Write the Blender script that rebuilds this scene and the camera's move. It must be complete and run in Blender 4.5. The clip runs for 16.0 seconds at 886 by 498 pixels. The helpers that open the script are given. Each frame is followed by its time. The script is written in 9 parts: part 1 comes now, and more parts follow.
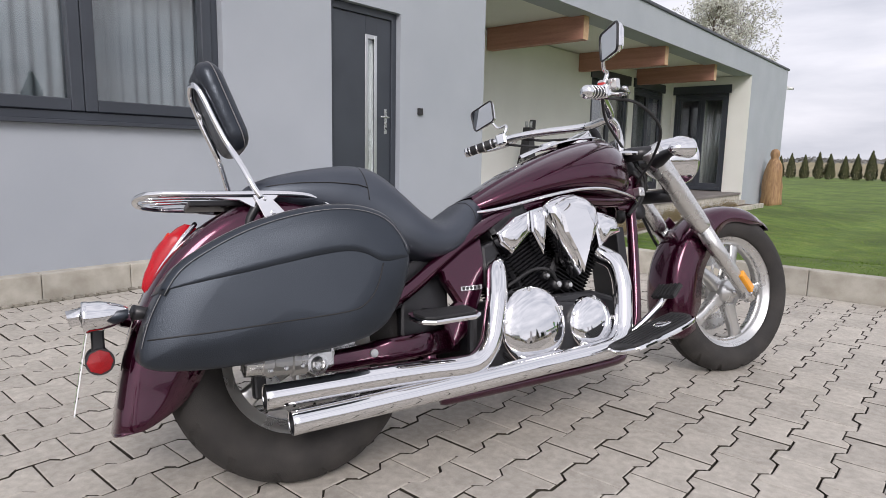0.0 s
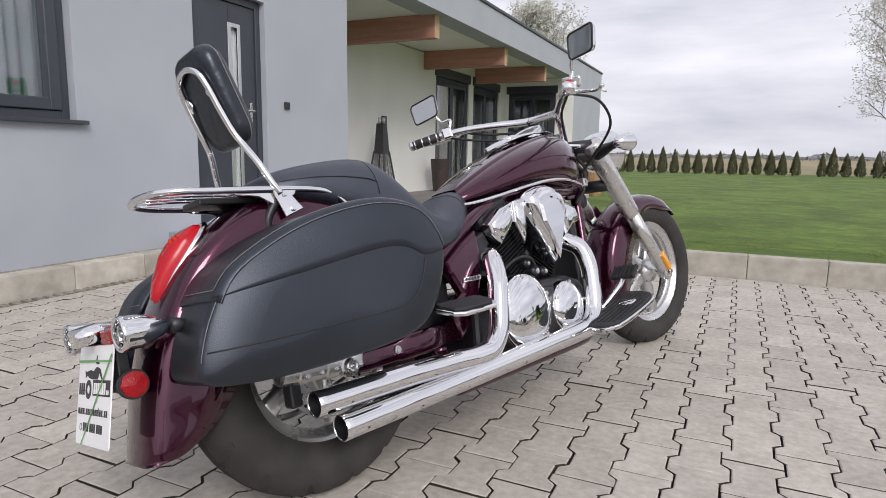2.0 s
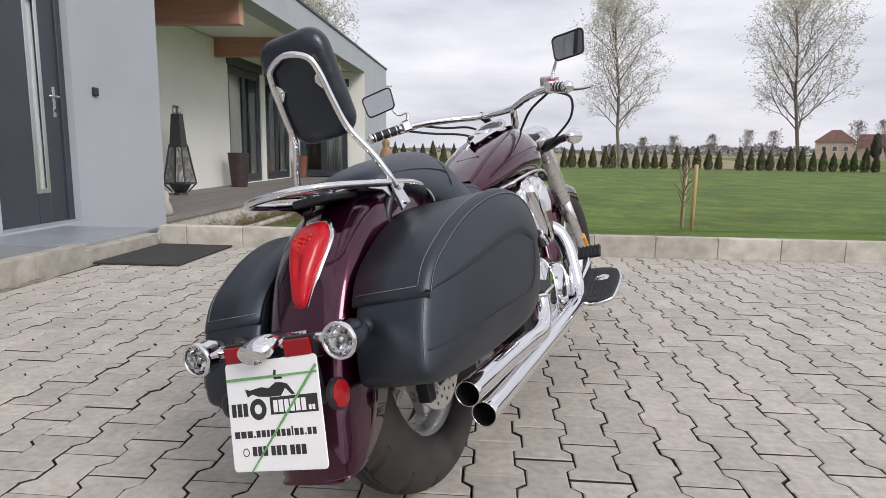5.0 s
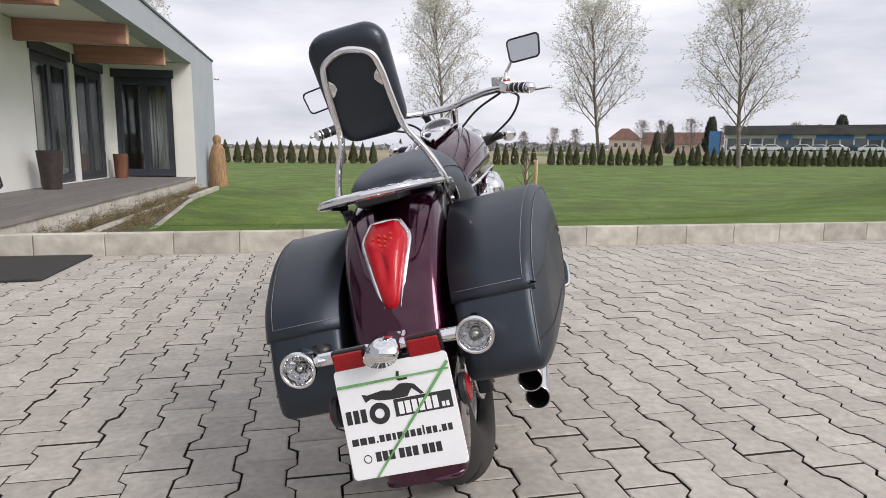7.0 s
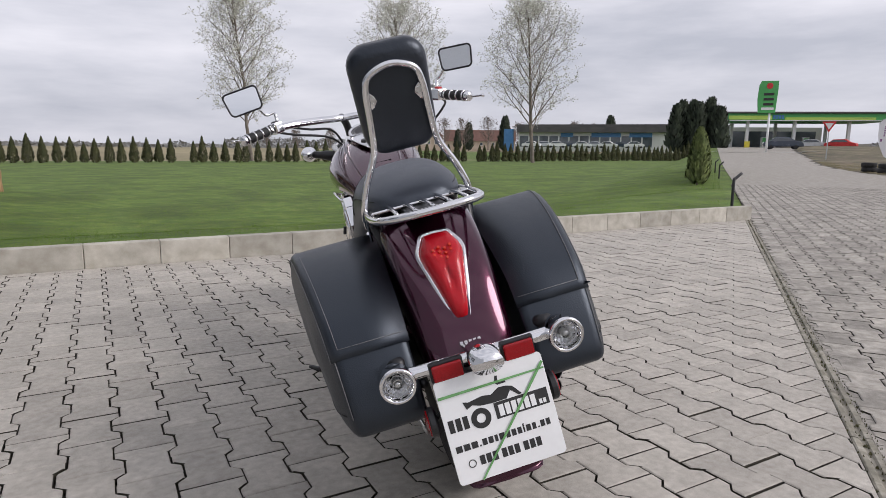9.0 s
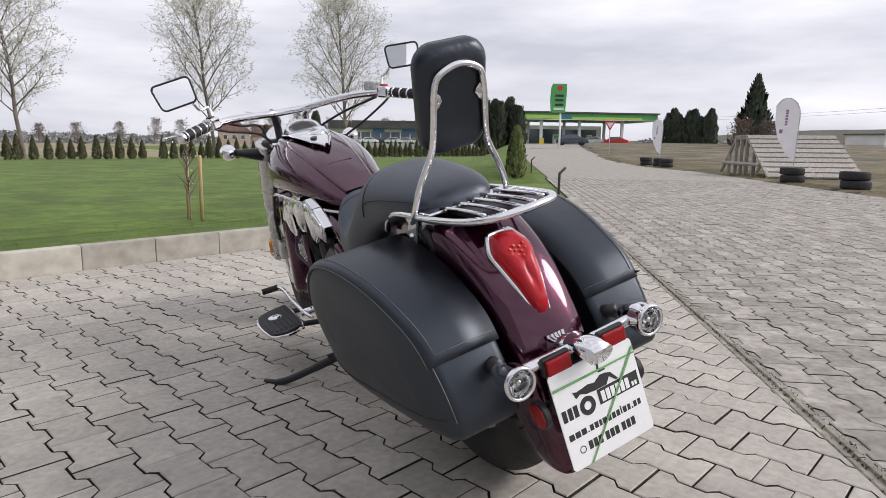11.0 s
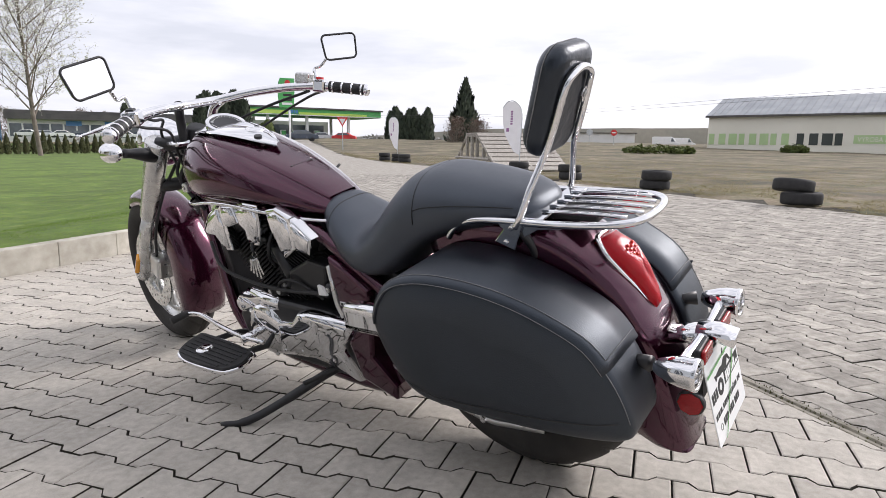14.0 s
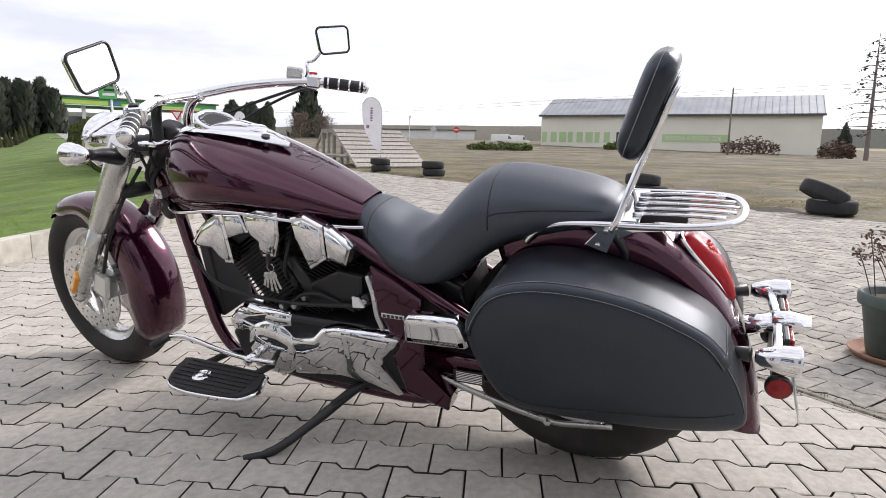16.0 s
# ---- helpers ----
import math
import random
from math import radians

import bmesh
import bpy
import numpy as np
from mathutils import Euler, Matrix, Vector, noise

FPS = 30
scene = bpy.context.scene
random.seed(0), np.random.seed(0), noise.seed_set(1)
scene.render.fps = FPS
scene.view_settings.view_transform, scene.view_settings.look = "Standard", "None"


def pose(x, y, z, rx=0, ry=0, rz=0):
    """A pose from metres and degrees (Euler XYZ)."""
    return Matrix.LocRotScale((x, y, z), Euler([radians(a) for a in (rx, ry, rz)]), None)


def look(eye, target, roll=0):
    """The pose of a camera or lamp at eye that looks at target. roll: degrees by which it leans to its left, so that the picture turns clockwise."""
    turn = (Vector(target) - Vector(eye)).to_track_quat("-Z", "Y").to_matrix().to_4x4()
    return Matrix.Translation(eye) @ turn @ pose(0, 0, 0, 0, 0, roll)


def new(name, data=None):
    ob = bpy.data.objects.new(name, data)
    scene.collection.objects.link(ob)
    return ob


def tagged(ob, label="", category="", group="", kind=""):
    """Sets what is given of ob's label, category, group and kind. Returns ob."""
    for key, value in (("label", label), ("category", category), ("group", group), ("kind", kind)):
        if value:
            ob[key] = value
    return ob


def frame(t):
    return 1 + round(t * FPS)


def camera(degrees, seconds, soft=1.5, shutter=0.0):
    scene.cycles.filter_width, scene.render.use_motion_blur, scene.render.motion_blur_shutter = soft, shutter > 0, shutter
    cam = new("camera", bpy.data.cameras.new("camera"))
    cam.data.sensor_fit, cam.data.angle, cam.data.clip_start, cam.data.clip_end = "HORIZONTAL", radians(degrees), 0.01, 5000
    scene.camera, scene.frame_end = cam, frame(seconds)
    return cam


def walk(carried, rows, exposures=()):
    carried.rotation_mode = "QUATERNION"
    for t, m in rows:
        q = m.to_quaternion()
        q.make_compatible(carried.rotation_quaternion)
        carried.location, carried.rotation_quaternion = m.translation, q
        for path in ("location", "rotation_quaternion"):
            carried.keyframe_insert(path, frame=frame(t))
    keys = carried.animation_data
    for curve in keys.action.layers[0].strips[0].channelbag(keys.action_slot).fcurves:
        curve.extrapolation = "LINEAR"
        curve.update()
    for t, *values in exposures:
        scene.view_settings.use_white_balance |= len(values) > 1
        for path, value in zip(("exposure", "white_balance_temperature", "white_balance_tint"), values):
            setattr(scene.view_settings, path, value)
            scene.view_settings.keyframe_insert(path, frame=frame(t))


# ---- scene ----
from mathutils import bvhtree

cam = camera(71.0, 16.0, soft=0.55)
METRES, EYE, TILT, LEAN, TURN = 4.148, 0.842, 0.0, 0.0, 40.7
ROWS = [
    (0.0, 0.0, 0.0, 0.0, 0.17, -8.62, -1.11),
    (0.5, -0.0282, 0.0036, -0.0017, -4.2, -8.62, -1.01),
    (1.0, -0.0557, 0.0093, -0.0013, -8.09, -8.62, -0.95),
    (1.5, -0.0809, 0.0126, -0.0025, -11.78, -8.67, -0.94),
    (2.0, -0.1125, 0.0129, -0.0045, -15.34, -8.67, -0.85),
    (2.5, -0.1418, 0.018, -0.0063, -19.47, -8.68, -0.81),
    (3.0, -0.1735, 0.0287, -0.0069, -22.35, -8.73, -0.85),
    (5.5, -0.3105, 0.0991, -0.0095, -39.92, -8.93, -0.79),
    (6.0, -0.3352, 0.1175, -0.0108, -43.5, -8.95, -0.76),
    (6.5, -0.3602, 0.1365, -0.0103, -47.85, -8.98, -0.7),
    (7.0, -0.3777, 0.1606, -0.0095, -52.25, -9.02, -0.65),
    (7.5, -0.3965, 0.1867, -0.0068, -56.27, -9.05, -0.61),
    (8.0, -0.4134, 0.2109, -0.0054, -60.46, -9.1, -0.57),
    (8.5, -0.4321, 0.2347, -0.0035, -64.93, -9.11, -0.5),
    (9.0, -0.4444, 0.259, -0.0029, -69.79, -9.14, -0.48),
    (9.5, -0.4552, 0.2863, -0.0011, -74.52, -9.19, -0.42),
    (12.0, -0.4665, 0.4488, -0.0021, -94.43, -9.41, -0.72),
    (12.5, -0.4594, 0.48, -0.0016, -98.4, -9.42, -0.73),
    (13.0, -0.4508, 0.5145, 0.0005, -103.12, -9.45, -0.7),
    (13.5, -0.4377, 0.543, 0.0001, -107.47, -9.46, -0.75),
    (14.0, -0.423, 0.571, -0.0003, -111.62, -9.49, -0.71),
    (14.5, -0.4091, 0.5973, -0.0019, -115.53, -9.5, -0.8),
    (15.0, -0.3937, 0.6288, 0.0023, -119.28, -9.56, -0.81),
    (15.5, -0.3742, 0.6546, 0.0026, -122.88, -9.58, -0.88),
    (16.0, -0.3493, 0.6801, 0.0016, -125.91, -9.62, -0.97),
]
EXPOSURES = [(0, 0.42, 6400, 17), (3, 0.36, 6400, 17), (6, 0.42, 6450, 16), (7, 0.46, 6450, 16), (9, 0.17, 6350, 17), (12, 0.58, 6450, 16), (14, 0.74, 6450, 16), (16, 0.83, 6450, 16)]
walk(cam, [(t, pose(0, 0, EYE, TILT, LEAN, TURN) @ pose(METRES * x, METRES * y, METRES * z, 90 + pitch, roll, yaw)) for t, x, y, z, yaw, pitch, roll in ROWS], EXPOSURES)

# ---------- world and sun: a bright overcast afternoon, the sun veiled behind cloud to the east ----------
world = bpy.data.worlds.new("world")
scene.world = world
world.use_nodes = True
wn, wl = world.node_tree.nodes, world.node_tree.links
wn.clear()
SUN_AZ, SUN_EL = radians(136), radians(37)          # clockwise from +y, and above the horizon
sky = wn.new("ShaderNodeTexSky")
sky.sky_type = 'NISHITA'
sky.sun_disc = False
sky.sun_elevation, sky.sun_rotation = SUN_EL, SUN_AZ
sky.air_density, sky.dust_density, sky.ozone_density = 1.0, 4.0, 1.0
hs = wn.new("ShaderNodeHueSaturation")
hs.inputs["Saturation"].default_value = 0.32
wl.new(sky.outputs[0], hs.inputs["Color"])
tc = wn.new("ShaderNodeTexCoord")
mp = wn.new("ShaderNodeMapping")
mp.inputs["Scale"].default_value = (1.3, 1.3, 6.5)
wl.new(tc.outputs["Generated"], mp.inputs[0])
nz = wn.new("ShaderNodeTexNoise")
nz.inputs["Scale"].default_value, nz.inputs["Detail"].default_value = 1.9, 6.0
nz.inputs["Roughness"].default_value = 0.55
wl.new(mp.outputs[0], nz.inputs["Vector"])
cr = wn.new("ShaderNodeValToRGB")
cr.color_ramp.elements[0].position, cr.color_ramp.elements[1].position = 0.32, 0.72
cr.color_ramp.elements[0].color = (4.7, 5.0, 5.45, 1)
cr.color_ramp.elements[1].color = (8.3, 8.4, 8.6, 1)
wl.new(nz.outputs["Fac"], cr.inputs[0])
mx = wn.new("ShaderNodeMix")
mx.data_type = 'RGBA'
mx.inputs[0].default_value = 0.82
wl.new(hs.outputs[0], mx.inputs[6])
wl.new(cr.outputs[0], mx.inputs[7])
bg = wn.new("ShaderNodeBackground")
bg.inputs["Strength"].default_value = 0.105
wl.new(mx.outputs[2], bg.inputs["Color"])
wo = wn.new("ShaderNodeOutputWorld")
wl.new(bg.outputs[0], wo.inputs[0])

sun_data = bpy.data.lights.new("sun", 'SUN')
sun_data.energy, sun_data.angle, sun_data.color = 1.5, radians(24), (1.0, 0.965, 0.91)
sun = new("sun", sun_data)
sun.matrix_world = look((math.sin(SUN_AZ) * 60 * math.cos(SUN_EL), math.cos(SUN_AZ) * 60 * math.cos(SUN_EL), 60 * math.sin(SUN_EL)), (0, 0, 0))

# ---------- materials ----------


def surface(name, c1, c2, scale=6.0, rough=0.6, bump=0.0, bscale=120.0, metal=0.0, coat=0.0, rnd=0.0, fine=0.25, rvar=0.08,
            stretch=(1, 1, 1), island=False, spec=0.5, c3=None, stain=0.0, trans=0.0):
    """A two-scale noise material in world metres: c1 to c2 by broad patches, fine grain, bump, and a shift for each object or island."""
    m = bpy.data.materials.new(name)
    m.use_nodes = True
    n, l = m.node_tree.nodes, m.node_tree.links
    b = n["Principled BSDF"]
    geo = n.new("ShaderNodeNewGeometry")
    mapp = n.new("ShaderNodeMapping")
    mapp.inputs["Scale"].default_value = stretch
    l.new(geo.outputs["Position"], mapp.inputs[0])
    broad = n.new("ShaderNodeTexNoise")
    broad.inputs["Scale"].default_value, broad.inputs["Detail"].default_value = scale, 4.0
    l.new(mapp.outputs[0], broad.inputs["Vector"])
    grain = n.new("ShaderNodeTexNoise")
    grain.inputs["Scale"].default_value, grain.inputs["Detail"].default_value = bscale, 3.0
    l.new(mapp.outputs[0], grain.inputs["Vector"])
    ramp = n.new("ShaderNodeValToRGB")
    ramp.color_ramp.elements[0].position, ramp.color_ramp.elements[1].position = 0.33, 0.67
    ramp.color_ramp.elements[0].color, ramp.color_ramp.elements[1].color = (*c1, 1), (*c2, 1)
    if c3:
        e = ramp.color_ramp.elements.new(0.82)
        e.color = (*c3, 1)
    l.new(broad.outputs["Fac"], ramp.inputs[0])
    hsv = n.new("ShaderNodeHueSaturation")
    l.new(ramp.outputs[0], hsv.inputs["Color"])
    val = n.new("ShaderNodeMath")
    val.operation = 'MULTIPLY_ADD'
    l.new(grain.outputs["Fac"], val.inputs[0])
    val.inputs[1].default_value, val.inputs[2].default_value = fine * 2, 1 - fine
    last = val
    if rnd:
        src = geo.outputs["Random Per Island"] if island else n.new("ShaderNodeObjectInfo").outputs["Random"]
        sh = n.new("ShaderNodeMath")
        sh.operation = 'MULTIPLY_ADD'
        l.new(src, sh.inputs[0])
        sh.inputs[1].default_value, sh.inputs[2].default_value = 2 * rnd, 1 - rnd
        ml = n.new("ShaderNodeMath")
        ml.operation = 'MULTIPLY'
        l.new(val.outputs[0], ml.inputs[0])
        l.new(sh.outputs[0], ml.inputs[1])
        last = ml
    if stain:
        st = n.new("ShaderNodeTexNoise")
        st.inputs["Scale"].default_value, st.inputs["Detail"].default_value = scale * 0.22, 5.0
        l.new(geo.outputs["Position"], st.inputs["Vector"])
        sm = n.new("ShaderNodeMapRange")
        sm.inputs[1].default_value, sm.inputs[2].default_value = 0.35, 0.65
        sm.inputs[3].default_value, sm.inputs[4].default_value = 1 - stain, 1 + stain * 0.5
        l.new(st.outputs["Fac"], sm.inputs[0])
        ml = n.new("ShaderNodeMath")
        ml.operation = 'MULTIPLY'
        l.new(last.outputs[0], ml.inputs[0])
        l.new(sm.outputs[0], ml.inputs[1])
        last = ml
    l.new(last.outputs[0], hsv.inputs["Value"])
    l.new(hsv.outputs[0], b.inputs["Base Color"])
    rr = n.new("ShaderNodeMapRange")
    rr.inputs[3].default_value, rr.inputs[4].default_value = max(0.0, rough - rvar), min(1.0, rough + rvar)
    l.new(broad.outputs["Fac"], rr.inputs[0])
    l.new(rr.outputs[0], b.inputs["Roughness"])
    b.inputs["Metallic"].default_value = metal
    b.inputs["Coat Weight"].default_value = coat
    b.inputs["Coat Roughness"].default_value = 0.03
    b.inputs["Specular IOR Level"].default_value = spec
    b.inputs["Transmission Weight"].default_value = trans
    if bump:
        bp = n.new("ShaderNodeBump")
        bp.inputs["Strength"].default_value, bp.inputs["Distance"].default_value = min(1.0, bump), 0.004 * max(1, bump)
        l.new(grain.outputs["Fac"], bp.inputs["Height"])
        l.new(bp.outputs[0], b.inputs["Normal"])
    return m


M = {}
M["paver"] = surface("paver", (0.385, 0.356, 0.310), (0.490, 0.458, 0.405), 42, 0.84, 0.30, 620, rnd=0.10, fine=0.36, stain=0.10, c3=(0.56, 0.53, 0.475))
M["paver_far"] = surface("paver_far", (0.385, 0.356, 0.310), (0.490, 0.458, 0.405), 42, 0.84, 0.30, 620, rnd=0.10, island=True, fine=0.36, stain=0.10, c3=(0.56, 0.53, 0.475))
M["road_paver"] = surface("road_paver", (0.270, 0.250, 0.216), (0.405, 0.378, 0.334), 26, 0.86, 0.3, 480, rnd=0.17, island=True, fine=0.36, stain=0.24, c3=(0.47, 0.43, 0.385))
M["joint"] = surface("joint", (0.022, 0.019, 0.013), (0.060, 0.052, 0.036), 20, 0.95, 0.8, 300, fine=0.4)
M["concrete"] = surface("concrete", (0.375, 0.350, 0.292), (0.535, 0.510, 0.445), 9, 0.87, 0.22, 420, rnd=0.17, stain=0.14, fine=0.26)
M["gutter"] = surface("gutter", (0.20, 0.185, 0.14), (0.37, 0.345, 0.29), 22, 0.9, 0.6, 150, stain=0.3)
M["moss"] = surface("moss", (0.055, 0.058, 0.022), (0.12, 0.11, 0.05), 40, 0.95, 0.8, 300, fine=0.5)
M["lawn"] = surface("lawn", (0.070, 0.130, 0.016), (0.132, 0.190, 0.030), 3.6, 0.95, 1.0, 30, fine=0.55, stain=0.34, c3=(0.27, 0.25, 0.12))
M["grass"] = surface("grass", (0.080, 0.150, 0.017), (0.145, 0.215, 0.033), 1.7, 0.8, 0, 60, rnd=0.22, island=True, c3=(0.31, 0.28, 0.13))
M["rough_ground"] = surface("rough_ground", (0.088, 0.090, 0.040), (0.200, 0.155, 0.105), 1.5, 0.95, 1.0, 16, fine=0.75, stain=0.5, c3=(0.29, 0.245, 0.185))
M["dry_grass"] = surface("dry_grass", (0.095, 0.110, 0.038), (0.25, 0.195, 0.105), 0.55, 0.8, 0, 60, rnd=0.4, island=True, c3=(0.16, 0.18, 0.06))
M["perennial"] = surface("perennial", (0.12, 0.12, 0.05), (0.36, 0.28, 0.17), 2.5, 0.8, 0, 60, rnd=0.4, island=True, c3=(0.42, 0.34, 0.22))
M["field"] = surface("field", (0.22, 0.19, 0.10), (0.32, 0.27, 0.16), 0.05, 0.95, 0.3, 1.5, fine=0.3, stain=0.2)
M["render_grey"] = surface("render_grey", (0.385, 0.415, 0.455), (0.425, 0.455, 0.495), 1.2, 0.9, 0.55, 420, fine=0.06)
M["render_cream"] = surface("render_cream", (0.76, 0.765, 0.715), (0.81, 0.815, 0.765), 1.2, 0.9, 0.5, 420, fine=0.05)
M["anthracite"] = surface("anthracite", (0.040, 0.046, 0.058), (0.050, 0.058, 0.072), 3, 0.42, 0.12, 600, fine=0.1)
M["steel_satin"] = surface("steel_satin", (0.62, 0.62, 0.61), (0.70, 0.70, 0.69), 30, 0.28, 0, 400, metal=1.0, fine=0.08)
M["trim_steel"] = surface("trim_steel", (0.60, 0.61, 0.62), (0.66, 0.67, 0.68), 3, 0.30, 0, 120, metal=0.85, fine=0.02, rvar=0.03)
M["black_box"] = surface("black_box", (0.02, 0.02, 0.022), (0.03, 0.03, 0.033), 20, 0.45)
M["beam_wood"] = surface("beam_wood", (0.36, 0.175, 0.125), (0.45, 0.235, 0.17), 3, 0.6, 0.3, 40, stretch=(0.4, 6, 6), fine=0.3)
M["beam_end"] = surface("beam_end", (0.46, 0.30, 0.17), (0.56, 0.38, 0.23), 12, 0.7, 0.3, 90, fine=0.25)
M["deck"] = surface("deck", (0.165, 0.150, 0.142), (0.225, 0.205, 0.195), 3, 0.75, 0.3, 90, stretch=(8, 0.6, 1), rnd=0.1, fine=0.2)
M["sill_metal"] = surface("sill_metal", (0.30, 0.33, 0.35), (0.36, 0.39, 0.41), 4, 0.4, 0.1, 200, metal=0.3, fine=0.1)
# white net in the window: dimness behind the glass is put into this grey
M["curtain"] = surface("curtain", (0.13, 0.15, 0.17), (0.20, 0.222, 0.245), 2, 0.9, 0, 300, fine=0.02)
M["curtain_pale"] = surface("curtain_pale", (0.34, 0.35, 0.34), (0.46, 0.47, 0.46), 2, 0.9, 0, 300, fine=0.03)
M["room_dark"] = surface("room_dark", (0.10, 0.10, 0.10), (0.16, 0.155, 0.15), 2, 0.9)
M["mat_rubber"] = surface("mat_rubber", (0.035, 0.032, 0.03), (0.055, 0.05, 0.048), 14, 0.95, 1.0, 500, fine=0.4)
M["wood_post"] = surface("wood_post", (0.48, 0.33, 0.16), (0.60, 0.44, 0.25), 5, 0.75, 0.4, 70, stretch=(6, 6, 0.6), fine=0.3)
M["statue_wood"] = surface("statue_wood", (0.24, 0.135, 0.065), (0.42, 0.26, 0.13), 4, 0.65, 0.5, 45, stretch=(5, 5, 0.8), fine=0.35)
M["grey_wood"] = surface("grey_wood", (0.27, 0.25, 0.22), (0.42, 0.39, 0.35), 4, 0.9, 0.5, 60, stretch=(1, 6, 6), rnd=0.15, fine=0.3)
M["rubber_tyre"] = surface("rubber_tyre", (0.014, 0.014, 0.015), (0.028, 0.027, 0.027), 14, 0.78, 0.3, 300, fine=0.25, stain=0.2)
M["pot_red"] = surface("pot_red", (0.12, 0.045, 0.025), (0.20, 0.085, 0.045), 4, 0.6, 0.3, 60, stretch=(5, 5, 0.8), fine=0.3)
M["pot_dark"] = surface("pot_dark", (0.028, 0.020, 0.018), (0.050, 0.034, 0.030), 8, 0.6, 0.3, 120)
M["pot_green"] = surface("pot_green", (0.045, 0.065, 0.06), (0.07, 0.095, 0.085), 12, 0.55, 0.2, 200, stain=0.2)
M["terracotta"] = surface("terracotta", (0.33, 0.17, 0.11), (0.45, 0.26, 0.18), 12, 0.8, 0.4, 200, stain=0.2)
M["soil"] = surface("soil", (0.075, 0.055, 0.036), (0.15, 0.115, 0.08), 60, 0.95, 1.0, 200, fine=0.5)
M["dead_plant"] = surface("dead_plant", (0.10, 0.065, 0.05), (0.17, 0.115, 0.085), 30, 0.9, rnd=0.3, island=True)
M["bark"] = surface("bark", (0.14, 0.115, 0.095), (0.24, 0.205, 0.175), 2, 0.9, 0.5, 30, fine=0.3)
M["spring_leaf"] = surface("spring_leaf", (0.55, 0.55, 0.50), (0.75, 0.75, 0.70), 3, 0.8, rnd=0.3, island=True)


def let_through(m, colour, share):
    """Lets part of the light pass through thin leaves and blades."""
    n, l = m.node_tree.nodes, m.node_tree.links
    thin = n.new("ShaderNodeBsdfTranslucent")
    thin.inputs["Color"].default_value = (*colour, 1)
    both = n.new("ShaderNodeMixShader")
    both.inputs[0].default_value = share
    l.new(n["Principled BSDF"].outputs[0], both.inputs[1])
    l.new(thin.outputs[0], both.inputs[2])
    l.new(both.outputs[0], n["Material Output"].inputs["Surface"])


let_through(M["spring_leaf"], (0.80, 0.80, 0.72), 0.5)
let_through(M["grass"], (0.16, 0.26, 0.04), 0.5)
let_through(M["dry_grass"], (0.26, 0.22, 0.11), 0.45)
let_through(M["perennial"], (0.34, 0.28, 0.16), 0.4)
M["thuja"] = surface("thuja", (0.045, 0.055, 0.020), (0.078, 0.080, 0.030), 3, 0.9, rnd=0.4, island=True, c3=(0.115, 0.080, 0.040))
M["thuja_dark"] = surface("thuja_dark", (0.022, 0.033, 0.021), (0.045, 0.058, 0.034), 1, 0.9, rnd=0.4, island=True)
M["shrub"] = surface("shrub", (0.075, 0.105, 0.026), (0.125, 0.155, 0.042), 4, 0.8, rnd=0.45, island=True)
M["bare_wood"] = surface("bare_wood", (0.12, 0.10, 0.09), (0.20, 0.165, 0.15), 1, 0.95, rnd=0.3, island=True)
M["far_wall_cream"] = surface("far_wall_cream", (0.42, 0.35, 0.27), (0.54, 0.46, 0.37), 0.5, 0.9, fine=0.1)
# bare twigs far off: distance haze is painted in as a paler grey
M["far_wood_hazed"] = surface("far_wood_hazed", (0.16, 0.165, 0.165), (0.24, 0.24, 0.235), 0.05, 0.95, rnd=0.25, island=True)
M["far_wall_white"] = surface("far_wall_white", (0.62, 0.62, 0.60), (0.72, 0.72, 0.70), 0.5, 0.9, fine=0.08)
M["hall_wall"] = surface("hall_wall", (0.66, 0.645, 0.56), (0.73, 0.715, 0.63), 0.3, 0.85, fine=0.06)
M["roof_metal"] = surface("roof_metal", (0.27, 0.29, 0.31), (0.35, 0.37, 0.39), 0.6, 0.55, metal=0.25, rnd=0.06, island=True, fine=0.1)
M["roof_brown"] = surface("roof_brown", (0.115, 0.06, 0.045), (0.17, 0.09, 0.07), 1.0, 0.85, fine=0.2)
M["roof_dark"] = surface("roof_dark", (0.07, 0.068, 0.068), (0.11, 0.105, 0.10), 0.5, 0.8)
M["brand_green"] = surface("brand_green", (0.07, 0.36, 0.10), (0.09, 0.42, 0.12), 0.4, 0.5, fine=0.06)
M["brand_lime"] = surface("brand_lime", (0.42, 0.62, 0.10), (0.48, 0.68, 0.13), 0.4, 0.5, fine=0.06)
M["letter_green"] = surface("letter_green", (0.36, 0.50, 0.25), (0.41, 0.55, 0.29), 0.4, 0.7)
M["letter_dark"] = surface("letter_dark", (0.035, 0.045, 0.04), (0.05, 0.06, 0.055), 0.4, 0.7)
M["paint_white"] = surface("paint_white", (0.72, 0.73, 0.73), (0.80, 0.80, 0.80), 3, 0.5, fine=0.06)
M["paint_blue"] = surface("paint_blue", (0.06, 0.19, 0.42), (0.08, 0.23, 0.48), 1, 0.5)
M["paint_red"] = surface("paint_red", (0.55, 0.03, 0.03), (0.62, 0.04, 0.04), 3, 0.4)
M["paint_yellow"] = surface("paint_yellow", (0.65, 0.55, 0.05), (0.72, 0.60, 0.06), 3, 0.5)
M["car_dark"] = surface("car_dark", (0.03, 0.045, 0.07), (0.04, 0.055, 0.085), 2, 0.25, coat=0.6, fine=0.05)
M["car_silver"] = surface("car_silver", (0.50, 0.52, 0.54), (0.58, 0.60, 0.62), 2, 0.3, metal=0.4, coat=0.5, fine=0.05)
